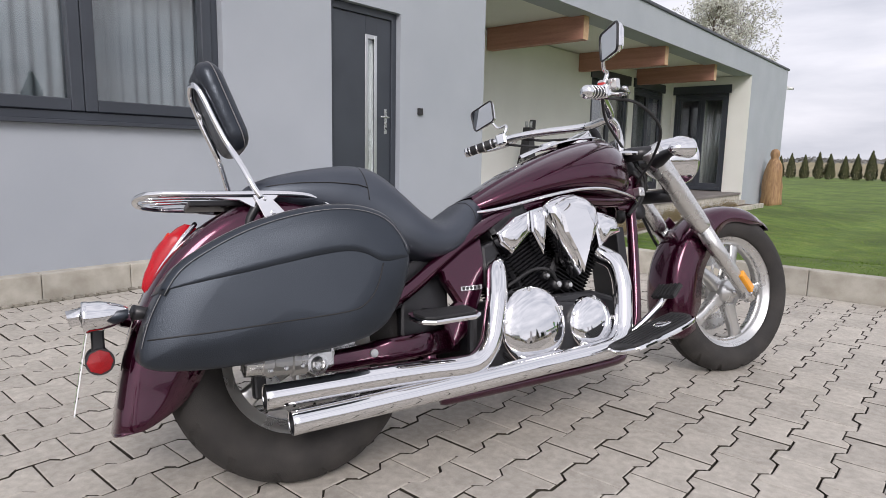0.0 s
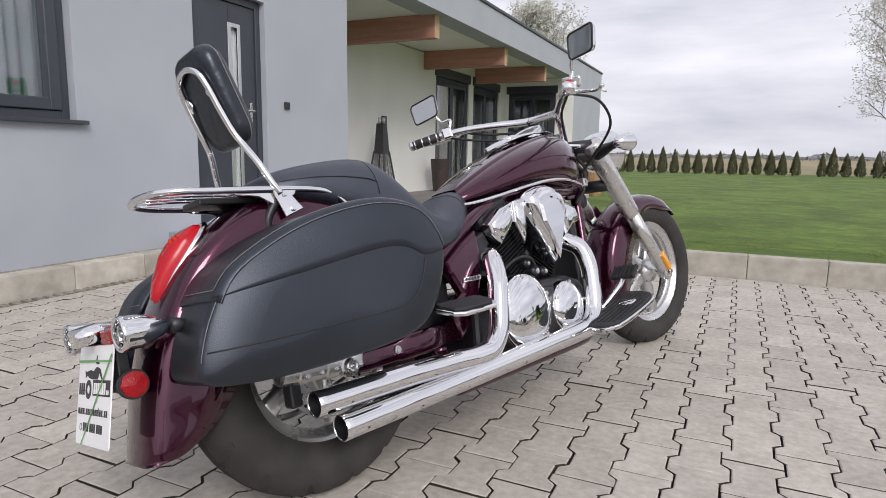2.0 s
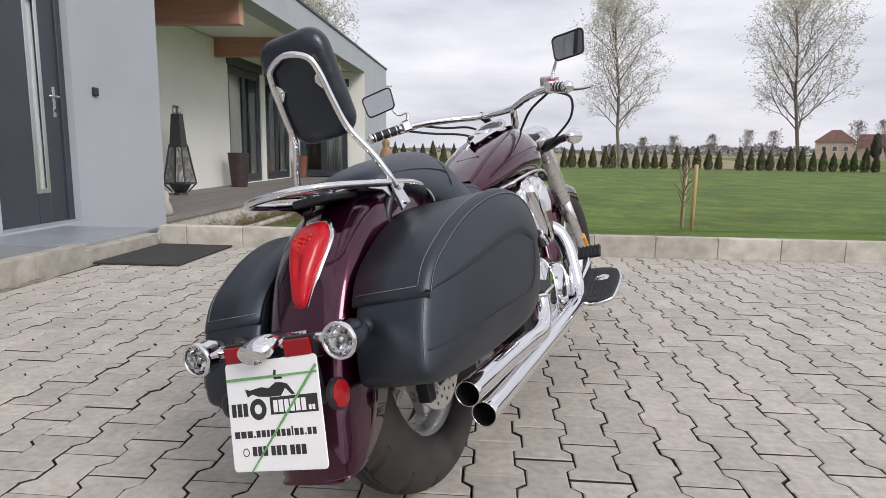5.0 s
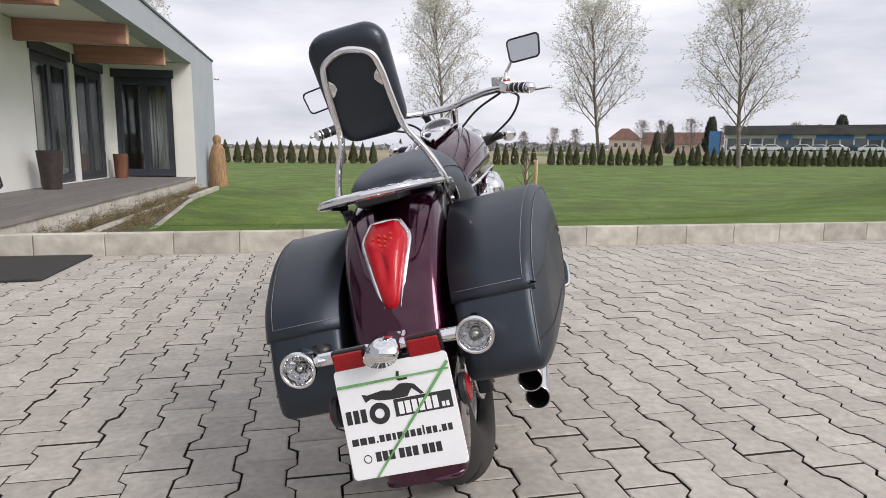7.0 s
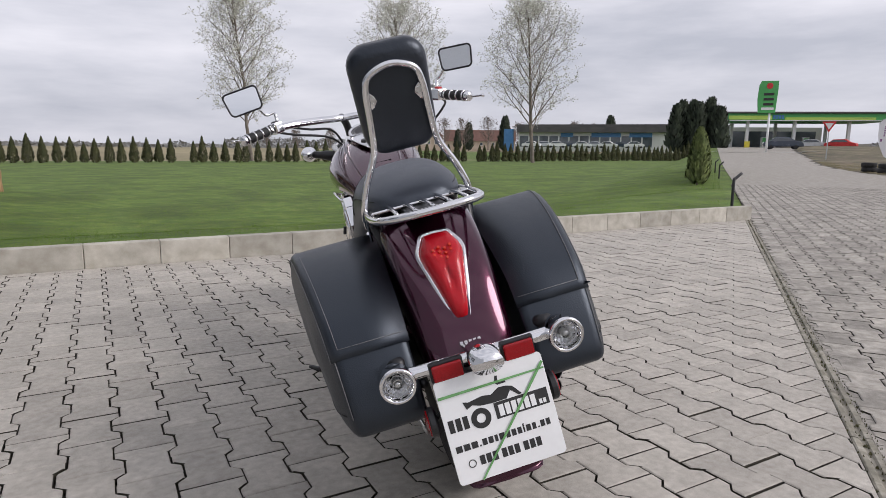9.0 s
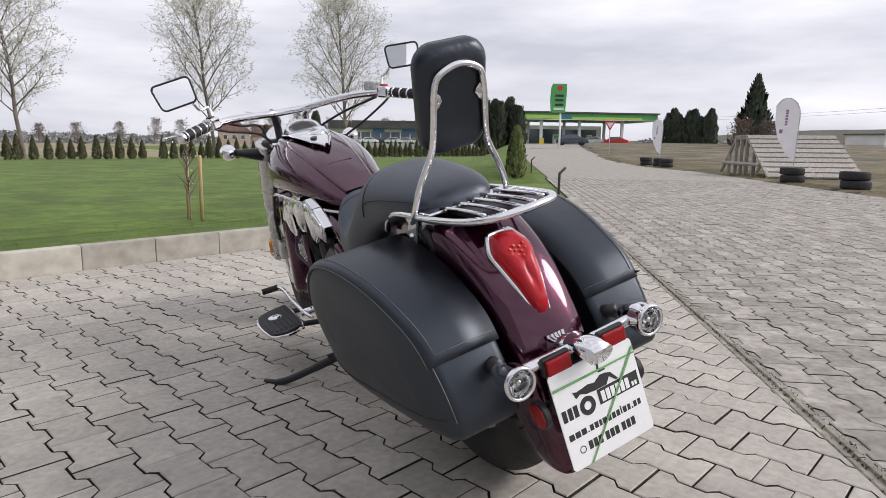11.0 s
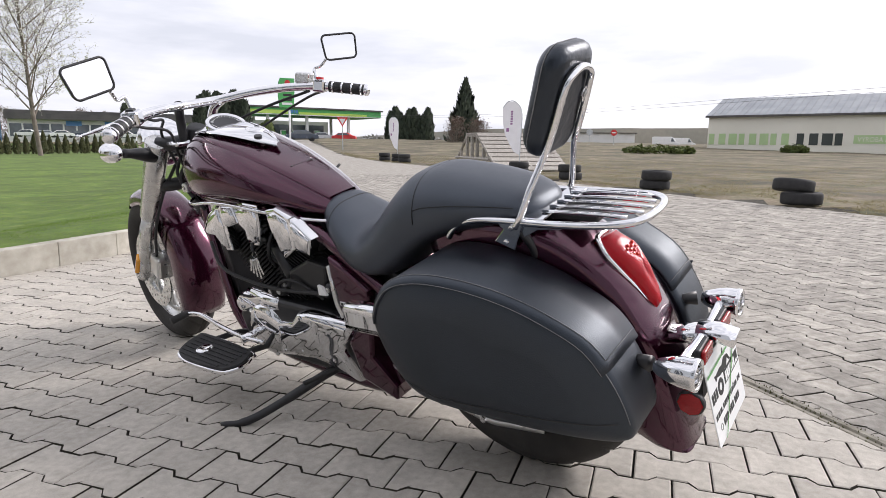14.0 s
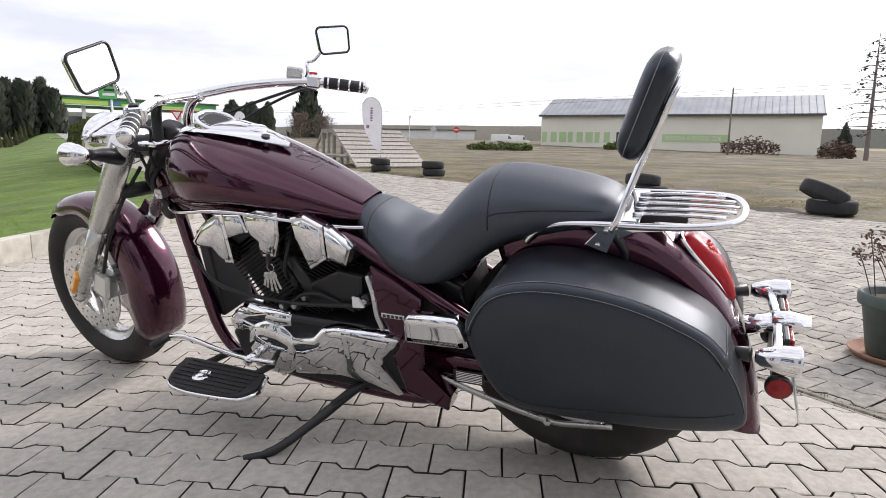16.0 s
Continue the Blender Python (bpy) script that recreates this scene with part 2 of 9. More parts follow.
M["flag_cloth"] = surface("flag_cloth", (0.76, 0.74, 0.76), (0.82, 0.80, 0.82), 4, 0.8, fine=0.06)
M["flag_print"] = surface("flag_print", (0.26, 0.12, 0.26), (0.32, 0.15, 0.31), 4, 0.8)
M["hill"] = surface("hill", (0.15, 0.155, 0.13), (0.22, 0.205, 0.165), 0.012, 0.98, fine=0.15, bscale=0.3, stain=0.2)
M["zinc"] = surface("zinc", (0.42, 0.44, 0.45), (0.50, 0.52, 0.53), 8, 0.45, metal=0.7, fine=0.1)


def glass(name, tint=(0.80, 0.86, 0.86), rough=0.0, ior=1.45):
    m = bpy.data.materials.new(name)
    m.use_nodes = True
    b = m.node_tree.nodes["Principled BSDF"]
    b.inputs["Base Color"].default_value = (*tint, 1)
    b.inputs["Transmission Weight"].default_value = 1.0
    b.inputs["Roughness"].default_value = rough
    b.inputs["IOR"].default_value = ior
    b.inputs["Specular IOR Level"].default_value = 0.9
    return m


M["glass"] = glass("glass", ior=1.85)
M["glass_far"] = surface("glass_far", (0.05, 0.065, 0.08), (0.12, 0.14, 0.16), 0.4, 0.08, fine=0.1, spec=0.9)

# ---------- mesh helpers ----------


def mesh_of(name, bm, material=None, smooth=False):
    me = bpy.data.meshes.new(name)
    bmesh.ops.recalc_face_normals(bm, faces=bm.faces)
    bm.to_mesh(me)
    bm.free()
    mats = material if isinstance(material, (list, tuple)) else [material]
    for m in mats:
        if m:
            me.materials.append(m)
    if smooth:
        me.polygons.foreach_set("use_smooth", [True] * len(me.polygons))
    return me


def part(name, bm, material, parent=None, label="", smooth=False, at=None):
    """Links a bmesh as one mesh object, under parent if there is one."""
    ob = new(name, mesh_of(name, bm, material, smooth))
    if parent is not None:
        ob.parent = parent
    if at is not None:
        ob.matrix_basis = at
    if label:
        tagged(ob, label)
    return ob


def thing(name, label, category, group="", kind="", at=None):
    ob = new(name)
    ob.empty_display_size = 0.05
    if at is not None:
        ob.matrix_basis = at
    return tagged(ob, label, category, group, kind)


def box(x0, x1, y0, y1, z0, z1, bevel=0.0, seg=2, bm=None):
    own = bm is None
    bm = bmesh.new() if own else bm
    r = bmesh.ops.create_cube(bm, size=1.0)
    vs = r["verts"]
    for v in vs:
        v.co = Vector(((x0 + x1) / 2 + v.co.x * (x1 - x0), (y0 + y1) / 2 + v.co.y * (y1 - y0), (z0 + z1) / 2 + v.co.z * (z1 - z0)))
    if bevel:
        es = list({e for v in vs for e in v.link_edges})
        bmesh.ops.bevel(bm, geom=es, offset=bevel, segments=seg, profile=0.5, affect='EDGES')
    return bm


def ring_sweep(path, radii, n=14, bm=None, caps=True, closed=False, squash=(1, 1)):
    """A tube along a list of points with a radius for each (or one for all)."""
    bm = bm or bmesh.new()
    pts = [Vector(p) for p in path]
    if not isinstance(radii, (list, tuple)):
        radii = [radii] * len(pts)
    if len(radii) != len(pts):
        radii = [float(np.interp(i / (len(pts) - 1), np.linspace(0, 1, len(radii)), radii)) for i in range(len(pts))]
    rings, up = [], None
    for i, p in enumerate(pts):
        if closed:
            t = (pts[(i + 1) % len(pts)] - pts[i - 1]).normalized()
        else:
            t = (pts[min(i + 1, len(pts) - 1)] - pts[max(i - 1, 0)]).normalized()
        if up is None:
            up = Vector((0, 0, 1)) if abs(t.z) < 0.9 else Vector((1, 0, 0))
        side = t.cross(up).normalized()
        up = side.cross(t).normalized()
        rings.append([bm.verts.new(p + (side * math.cos(a) * squash[0] + up * math.sin(a) * squash[1]) * radii[i])
                      for a in (2 * math.pi * k / n for k in range(n))])
    count = len(rings) if closed else len(rings) - 1
    for i in range(count):
        a, b = rings[i], rings[(i + 1) % len(rings)]
        for k in range(n):
            bm.faces.new((a[k], a[(k + 1) % n], b[(k + 1) % n], b[k]))
    if caps and not closed:
        bm.faces.new(rings[0])
        bm.faces.new(rings[-1])
    return bm


def curve(points, n=8):
    """A smooth Catmull-Rom line through the points."""
    p = [Vector(q) for q in points]
    p = [p[0] * 2 - p[1]] + p + [p[-1] * 2 - p[-2]]
    out = []
    for i in range(1, len(p) - 2):
        for k in range(n):
            t = k / n
            a, b, c, d = p[i - 1], p[i], p[i + 1], p[i + 2]
            out.append(0.5 * ((2 * b) + (c - a) * t + (2 * a - 5 * b + 4 * c - d) * t * t + (3 * b - a - 3 * c + d) * t ** 3))
    out.append(p[-2])
    return out


def tube(points, r, n=12, smooth_n=6, bm=None, squash=(1, 1)):
    return ring_sweep(curve(points, smooth_n) if smooth_n else points, r, n, bm, squash=squash)


def lathe(profile, n=32, bm=None, m=None):
    """A body turned round its z axis from (radius, z) pairs."""
    bm = bm or bmesh.new()
    rings = []
    for r, z in profile:
        if r < 1e-5:
            rings.append([bm.verts.new((0, 0, z))])
        else:
            rings.append([bm.verts.new((r * math.cos(2 * math.pi * k / n), r * math.sin(2 * math.pi * k / n), z)) for k in range(n)])
    for a, b in zip(rings, rings[1:]):
        for k in range(n):
            q = (k + 1) % n
            if len(a) == 1 and len(b) > 1:
                bm.faces.new((a[0], b[k], b[q]))
            elif len(b) == 1 and len(a) > 1:
                bm.faces.new((a[k], a[q], b[0]))
            elif len(a) > 1:
                bm.faces.new((a[k], a[q], b[q], b[k]))
    if m is not None:
        bmesh.ops.transform(bm, matrix=m, verts=[v for ring in rings for v in ring])
    return bm


def slab(poly, depth, axis="y", at=0.0, bevel=0.0, seg=2, bm=None):
    """A plate: a flat outline (pairs) pushed from at to at + depth along an axis, its rim rounded."""
    bm = bm or bmesh.new()
    def put(p, h):
        return {"y": (p[0], h, p[1]), "z": (p[0], p[1], h), "x": (h, p[0], p[1])}[axis]
    lo = [bm.verts.new(put(p, at)) for p in poly]
    hi = [bm.verts.new(put(p, at + depth)) for p in poly]
    f0, f1 = bm.faces.new(lo), bm.faces.new(hi)
    k = len(poly)
    for i in range(k):
        bm.faces.new((lo[i], lo[(i + 1) % k], hi[(i + 1) % k], hi[i]))
    if bevel:
        bmesh.ops.recalc_face_normals(bm, faces=bm.faces)
        es = list(set(f0.edges) | set(f1.edges))
        bmesh.ops.bevel(bm, geom=es, offset=bevel, segments=seg, profile=0.5, affect='EDGES')
    return bm


def loft(sections, bm=None, closed=True, caps=True):
    """Skins a row of point rings of equal length."""
    bm = bm or bmesh.new()
    rows = [[bm.verts.new(p) for p in s] for s in sections]
    n = len(rows[0])
    for a, b in zip(rows, rows[1:]):
        for k in range(n if closed else n - 1):
            bm.faces.new((a[k], a[(k + 1) % n], b[(k + 1) % n], b[k]))
    if caps and closed:
        bm.faces.new(rows[0])
        bm.faces.new(rows[-1])
    return bm


def smoothstep(a, b, x):
    t = min(1.0, max(0.0, (x - a) / (b - a)))
    return t * t * (3 - 2 * t)


def far_at(az, dist, z=0.0):
    """A place at an azimuth (degrees clockwise from +y) and distance from the middle of the walk."""
    a = radians(az)
    return Vector((-1.9 + math.sin(a) * dist, 1.1 + math.cos(a) * dist, z))

# ---------- the ground: one sheet to the horizon ----------
KERB_Y, HOUSE_X = 4.45, -4.83
# the gutter line between the yard and the lane, and the lane's far edge
G0, GDIR = Vector((-0.96, -0.10)), Vector((0.7907, 0.6122))
GN = Vector((GDIR.y, -GDIR.x))                  # towards the lane


def lane_side(x, y):
    return (Vector((x, y)) - G0).dot(GN)


EDGE = [(-9.0, -17.0), (0.5, -8.2), (5.1, -3.6), (8.5, -0.45), (13.3, 3.6), (20.5, 8.9), (25.0, 13.3), (33.0, 19.6), (70.0, 44.0), (120.0, 74.0)]


def lane_edge_y(x):
    for (xa, ya), (xb, yb) in zip(EDGE, EDGE[1:]):
        if xa <= x <= xb:
            return ya + (yb - ya) * (x - xa) / (xb - xa)
    return -17.0 if x < -9 else 74.0 + (x - 120) * 0.55


def ledge_edge(y):
    """The outer edge of the planting ledge, which runs in towards the house."""
    return -3.66 - 0.088 * (y - 8.0)


def ground_z(x, y):
    rise = 1.5 * smoothstep(25, 115, x * 0.83 + y * 0.56) * smoothstep(-10, 25, x)
    s = lane_side(x, y)
    if x < -4.24 and 4.47 < y < 22:                          # bare earth under the ledge and terrace
        return -0.40
    if y > KERB_Y + 0.05 and s < 0.25:                       # the lawn falls away behind the kerb
        drop = 0.13 - 0.60 * smoothstep(KERB_Y + 0.2, 10.0, y) - 0.06 * smoothstep(10, 20, y)
        k = smoothstep(-0.3, -5.5, s)
        base = (0.10 - 0.10 * smoothstep(KERB_Y + 0.2, 8.0, y)) * smoothstep(-0.05, -1.2, s) - 0.03
        z = base + (drop - base) * k
        if y < 17 and x < ledge_edge(y) + 0.25:
            return -0.25
        if y < 20 and x < 0:
            z = max(z, -0.25 - 0.10 * max(0.0, x - ledge_edge(y)))
        z += 0.9 * smoothstep(75, 160, y)
        z = z + (rise - z) * (1 - smoothstep(-0.5, -5.0, s)) * smoothstep(8, 30, y)
        return z
    if y < lane_edge_y(x) - 0.2:                             # the rough ground beyond the lane
        return 0.02 + rise + 0.05 * noise.noise((x * 0.35, y * 0.35, 0)) * smoothstep(0, 1.5, lane_edge_y(x) - y) + 0.25 * smoothstep(35, 90, x)
    return -0.018 + rise


def build_ground():
    xs = sorted(set([round(-40 + 1.0 * i, 3) for i in range(121)] + [round(-5 + 0.5 * i, 3) for i in range(50)] + [-3.72, -3.66] +
                    [-3000, -1500, -800, -400, -250, -150, -100, -70, -55, 90, 100, 115, 130, 150, 180, 230, 300, 450, 700, 1100, 1800, 3000]))
    ys = sorted(set([round(-40 + 1.0 * i, 3) for i in range(121)] + [round(2 + 0.5 * i, 3) for i in range(30)] + [4.46, 4.475, 4.56] +
                    [-3000, -1500, -800, -400, -250, -150, -100, -70, -55, 90, 100, 115, 130, 150, 180, 230, 300, 450, 700, 1100, 1800, 3000]))
    verts = [(x, y, ground_z(x, y)) for y in ys for x in xs]
    w = len(xs)
    faces, idx = [], []
    for j in range(len(ys) - 1):
        for i in range(w - 1):
            faces.append((j * w + i, j * w + i + 1, (j + 1) * w + i + 1, (j + 1) * w + i))
            cx, cy = (xs[i] + xs[i + 1]) / 2, (ys[j] + ys[j + 1]) / 2
            if cy > 66 and cx < 42:
                idx.append(2)
            elif math.hypot(cx, cy) > 160:
                idx.append(2)
            elif cy > KERB_Y + 0.05 and lane_side(cx, cy) < 0.4:
                idx.append(0)
            elif cy < lane_edge_y(cx):
                idx.append(3)
            else:
                idx.append(1)
    me = bpy.data.meshes.new("ground")
    me.from_pydata(verts, [], faces)
    for m in ("lawn", "joint", "field", "rough_ground"):
        me.materials.append(M[m])
    me.polygons.foreach_set("material_index", idx)
    me.polygons.foreach_set("use_smooth", [True] * len(faces))
    return tagged(new("ground", me), "ground with lawn, bedding sand, rough earth and far fields", "ground", kind="structure")


build_ground()

# ---------- kerbs ----------


def kerb_run(name, label, x0, x1, y0, y1, top, step, along="x"):
    """A row of concrete kerb stones with narrow joints, on the setting's own empty."""
    host = thing(name, label, "kerb", kind="structure")
    a0, a1 = (x0, x1) if along == "x" else (y0, y1)
    n = max(1, round((a1 - a0) / step))
    ln = (a1 - a0) / n
    for i in range(n):
        s0, s1 = a0 + i * ln + 0.0014, a0 + (i + 1) * ln - 0.0014
        b = box(s0, s1, y0, y1, -0.12, top, 0.006, 2) if along == "x" else box(x0, x1, s0, s1, -0.12, top, 0.006, 2)
        part("kerb_stone", b, M["concrete"], host)
    return host


kl = kerb_run("kerb_lawn", "light grey concrete kerb along the lawn", -3.642, 4.98, KERB_Y, KERB_Y + 0.10, 0.165, 0.49)
part("kerb_stone", box(-3.877, -3.645, KERB_Y, KERB_Y + 0.10, -0.12, 0.165, 0.009, 2), M["concrete"], kl)
kerb_run("kerb_house", "light grey concrete edging kerb along the house wall", -3.98, -3.88, -3.2, 3.50, 0.145, 0.49, "y")
part("gravel_strip", box(HOUSE_X, -3.98, -3.2, 3.55, -0.1, -0.005), M["gutter"], None)
tagged(scene.objects["gravel_strip"], "strip of gravel between house wall and edging kerb", "gravel strip", kind="structure")
# a slotted drain at the foot of the house kerb
drain = thing("drain_channel", "narrow slotted drainage channel along the house kerb", "drain", kind="structure")
part("channel", box(-3.878, -3.80, -3.2, 3.10, -0.06, -0.012), M["joint"], drain)
for i in range(105):
    part("slat", box(-3.876, -3.802, -3.18 + i * 0.06, -3.145 + i * 0.06, -0.02, 0.002), M["gutter"], drain)
# the door slab with its metal edge
slabo = thing("door_slab", "grey concrete door step slab with a metal edge strip", "step", kind="structure")
part("slab", box(HOUSE_X, -3.985, 3.56, 4.62, -0.3, 0.120, 0.006), M["sill_metal"], slabo)
part("slab_front", box(-3.985, -3.885, 3.505, 4.445, -0.1, 0.100, 0.006), M["concrete"], slabo)
part("edge_strip", box(-4.0, -3.975, 3.555, 4.625, 0.098, 0.126, 0.003), M["zinc"], slabo, "thin metal edge strip")
doormat = part("doormat", box(-3.86, -3.24, 3.53, 4.43, 0.0, 0.016, 0.006), M["mat_rubber"])
tagged(doormat, "dark brown coir doormat on the paving beside the step", "doormat")

# ---------- the house ----------
WALL_T = 0.36
ROOF_Z, SOFFIT_Z = 3.56, 3.04


def wall_with_openings(name, label, plane_x, t, y0, y1, z0, z1, openings, material):
    """A wall on x = plane_x (outer face), thickness t behind it, with rectangular holes through it."""
    ys = sorted({y0, y1, *[v for o in openings for v in o[:2]]})
    zs = sorted({z0, z1, *[v for o in openings for v in o[2:]]})
    bm = bmesh.new()
    def solid(yc, zc):
        return y0 < yc < y1 and z0 < zc < z1 and not any(o[0] < yc < o[1] and o[2] < zc < o[3] for o in openings)
    cache = {}
    def V(x, y, z):
        k = (round(x, 4), round(y, 4), round(z, 4))
        if k not in cache:
            cache[k] = bm.verts.new((x, y, z))
        return cache[k]
    xa, xb = plane_x, plane_x - t
    for a, b in zip(ys, ys[1:]):
        for c, d in zip(zs, zs[1:]):
            ym, zm = (a + b) / 2, (c + d) / 2
            if not solid(ym, zm):
                continue
            for x in (xa, xb):
                bm.faces.new((V(x, a, c), V(x, b, c), V(x, b, d), V(x, a, d)))
            for (p, q, oy, oz) in (((a, c), (a, d), a - 1e-3, zm), ((b, c), (b, d), b + 1e-3, zm), ((a, c), (b, c), ym, c - 1e-3), ((a, d), (b, d), ym, d + 1e-3)):
                if not solid(oy, oz):
                    bm.faces.new((V(xa, *p), V(xa, *q), V(xb, *q), V(xb, *p)))
    ob = part(name, bm, material)
    return tagged(ob, label, "wall", kind="structure")


WIN = (0.35, 2.80, 1.03, 2.40)          # window opening: y0, y1, z0, z1
DOOR = (3.93, 4.86, 0.13, 2.30)
wall_with_openings("wall_front", "light grey rendered house wall with window and entrance door", HOUSE_X, WALL_T, -3.4, 6.33, -0.4, ROOF_Z, [WIN, DOOR], M["render_grey"])
wall_with_openings("wall_column", "grey rendered end wall of the porch", HOUSE_X, 0.5, 17.8, 21.5, -0.75, ROOF_Z, [], M["render_grey"])
part("wall_fascia", box(HOUSE_X - 0.42, HOUSE_X, 6.332, 17.798, SOFFIT_Z, ROOF_Z), M["render_grey"])
tagged(scene.objects["wall_fascia"], "grey rendered fascia above the porch", "fascia", kind="structure")
BACK_X = -6.88
OPEN_BACK = [(13.0, 14.95, 0.02, 2.62), (15.25, 17.15, 0.02, 2.62)]
wall_with_openings("wall_porch", "cream rendered back wall of the porch with glazed doors", BACK_X, 0.3, 6.0, 17.8, -0.2, SOFFIT_Z, OPEN_BACK, M["render_cream"])
# the porch's end wall, facing the yard, with one opening
END_Y, E0, E1 = 17.8, -6.80, -5.36
bm = bmesh.new()
for a, b, c, d in ((BACK_X - 0.3, E0, -0.2, SOFFIT_Z), (E1, HOUSE_X - 0.502, -0.2, SOFFIT_Z), (E0, E1, 2.62, SOFFIT_Z)):
    box(a, b, END_Y, END_Y + 0.3, c, d, bm=bm)
tagged(part("wall_porch_end", bm, M["render_cream"]), "cream rendered end wall of the porch", "wall", kind="structure")
tagged(part("wall_reveal", box(HOUSE_X - 0.5, HOUSE_X - 0.002, END_Y - 0.012, END_Y - 0.001, -0.2, SOFFIT_Z), M["render_cream"]), "cream rendered reveal of the porch", "wall", kind="structure")
tagged(part("wall_porch_side", box(BACK_X - 0.3, HOUSE_X - 0.362, 5.97, 6.33, -0.2, SOFFIT_Z), M["render_cream"]), "cream rendered side wall of the porch", "wall", kind="structure")
tagged(part("ceiling", box(BACK_X - 0.3, HOUSE_X - 0.422, 6.332, 17.9, SOFFIT_Z + 0.02, SOFFIT_Z + 0.12), M["render_cream"]), "cream rendered porch ceiling", "ceiling", kind="structure")
# outer shell behind, and the roof
bm = bmesh.new()
box(-13.0, -12.7, -3.4, 21.5, -0.75, ROOF_Z, bm=bm)
box(-12.7, HOUSE_X - 0.36, -3.4, -3.1, -0.4, ROOF_Z, bm=bm)
box(-12.7, HOUSE_X - 0.502, 21.2, 21.5, -0.75, ROOF_Z, bm=bm)
tagged(part("wall_rear", bm, M["render_grey"]), "grey rendered outer walls of the house", "wall", kind="structure")
tagged(part("roof", box(-13.05, HOUSE_X + 0.03, -3.45, 21.55, ROOF_Z + 0.002, ROOF_Z + 0.06, 0.01), M["anthracite"]), "flat roof with a dark metal coping", "roof", kind="structure")
# added interior: the dimness of the rooms is put into its dark colour
tagged(part("floor", box(-12.7, HOUSE_X - 0.37, -3.1, 21.1, -0.25, -0.035), M["room_dark"]), "floor inside the house, coloured dark so the rooms look dim", "floor", kind="structure")
tagged(part("wall_inside", box(-8.6, -8.4, -3.1, 5.9, 0.0, SOFFIT_Z), M["room_dark"]), "plain added inner wall behind the window, coloured dark so the room looks dim", "wall", kind="structure")

# the window: frame, two casements, glass, curtain, sill
win = thing("window_1", "large two-part window with dark grey frame and white curtain behind", "window", kind="structure")
y0, y1, z0, z1 = WIN
fx0, fx1 = HOUSE_X - 0.16, HOUSE_X - 0.07
def frame_bars(parent, ya, yb, za, zb, w, x0, x1, name="window_frame"):
    bm = bmesh.new()
    box(x0, x1, ya, ya + w, za, zb, 0.006, 1, bm)
    box(x0, x1, yb - w, yb, za, zb, 0.006, 1, bm)
    box(x0, x1, ya + w, yb - w, za, za + w, 0.006, 1, bm)
    box(x0, x1, ya + w, yb - w, zb - w, zb, 0.006, 1, bm)
    return part(name, bm, M["anthracite"], parent)
frame_bars(win, y0 + 0.002, y1 - 0.002, z0 + 0.002, z1 - 0.002, 0.065, fx0, fx1)
mid = 1.75
for ya, yb in ((y0 + 0.066, mid - 0.002), (mid + 0.002, y1 - 0.066)):
    sash = frame_bars(win, ya, yb, z0 + 0.067, z1 - 0.067, 0.086, fx0 + 0.01, fx1 + 0.018, "casement")
    g = part("pane", box(fx0 + 0.035, fx0 + 0.041, ya + 0.072, yb - 0.072, z0 + 0.139, z1 - 0.139), M["glass"], sash, "clear window pane")
    g.visible_shadow = False
part("window_sill", box(HOUSE_X - 0.15, HOUSE_X + 0.055, y0 - 0.05, y1 + 0.06, z0 - 0.028, z0 + 0.001, 0.004), M["anthracite"], win)
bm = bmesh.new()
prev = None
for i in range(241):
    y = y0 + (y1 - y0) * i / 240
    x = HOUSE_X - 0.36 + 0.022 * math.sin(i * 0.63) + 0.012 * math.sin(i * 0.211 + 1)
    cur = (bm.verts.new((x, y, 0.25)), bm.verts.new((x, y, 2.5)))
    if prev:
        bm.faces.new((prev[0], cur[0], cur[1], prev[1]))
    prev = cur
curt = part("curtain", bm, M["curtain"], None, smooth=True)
tagged(curt, "white pleated net curtain hanging behind the window, room shade put into its grey", "curtain")
mod = curt.modifiers.new("thick", 'SOLIDIFY')
mod.thickness = 0.003

# the entrance door
d1 = thing("door_1", "closed dark grey entrance door with a narrow glazed strip", "door", kind="structure")
y0, y1, z0, z1 = DOOR
dx = HOUSE_X - 0.09
bm = bmesh.new()
box(dx - 0.09, dx + 0.03, y0 + 0.002, y0 + 0.07, z0, z1 - 0.002, 0.004, 1, bm)
box(dx - 0.09, dx + 0.03, y1 - 0.07, y1 - 0.002, z0, z1 - 0.002, 0.004, 1, bm)
box(dx - 0.09, dx + 0.03, y0 + 0.07, y1 - 0.07, z1 - 0.075, z1 - 0.002, 0.004, 1, bm)
part("door_frame", bm, M["anthracite"], d1)
gy0, gy1, gz0, gz1 = 4.44, 4.58, 0.42, 2.03
bm = bmesh.new()
box(dx - 0.06, dx + 0.01, y0 + 0.072, gy0, z0 + 0.02, z1 - 0.077, 0.004, 1, bm)
box(dx - 0.06, dx + 0.01, gy1, y1 - 0.072, z0 + 0.02, z1 - 0.077, 0.004, 1, bm)
box(dx - 0.06, dx + 0.01, gy0 + 0.001, gy1 - 0.001, z0 + 0.02, gz0, 0.0, 1, bm)
box(dx - 0.06, dx + 0.01, gy0 + 0.001, gy1 - 0.001, gz1, z1 - 0.077, 0.0, 1, bm)
part("door_leaf", bm, M["anthracite"], d1)
part("pane", box(dx - 0.012, dx - 0.006, gy0 + 0.0015, gy1 - 0.0015, gz0 + 0.0015, gz1 - 0.0015), M["glass"], d1, "narrow strip of glass").visible_shadow = False
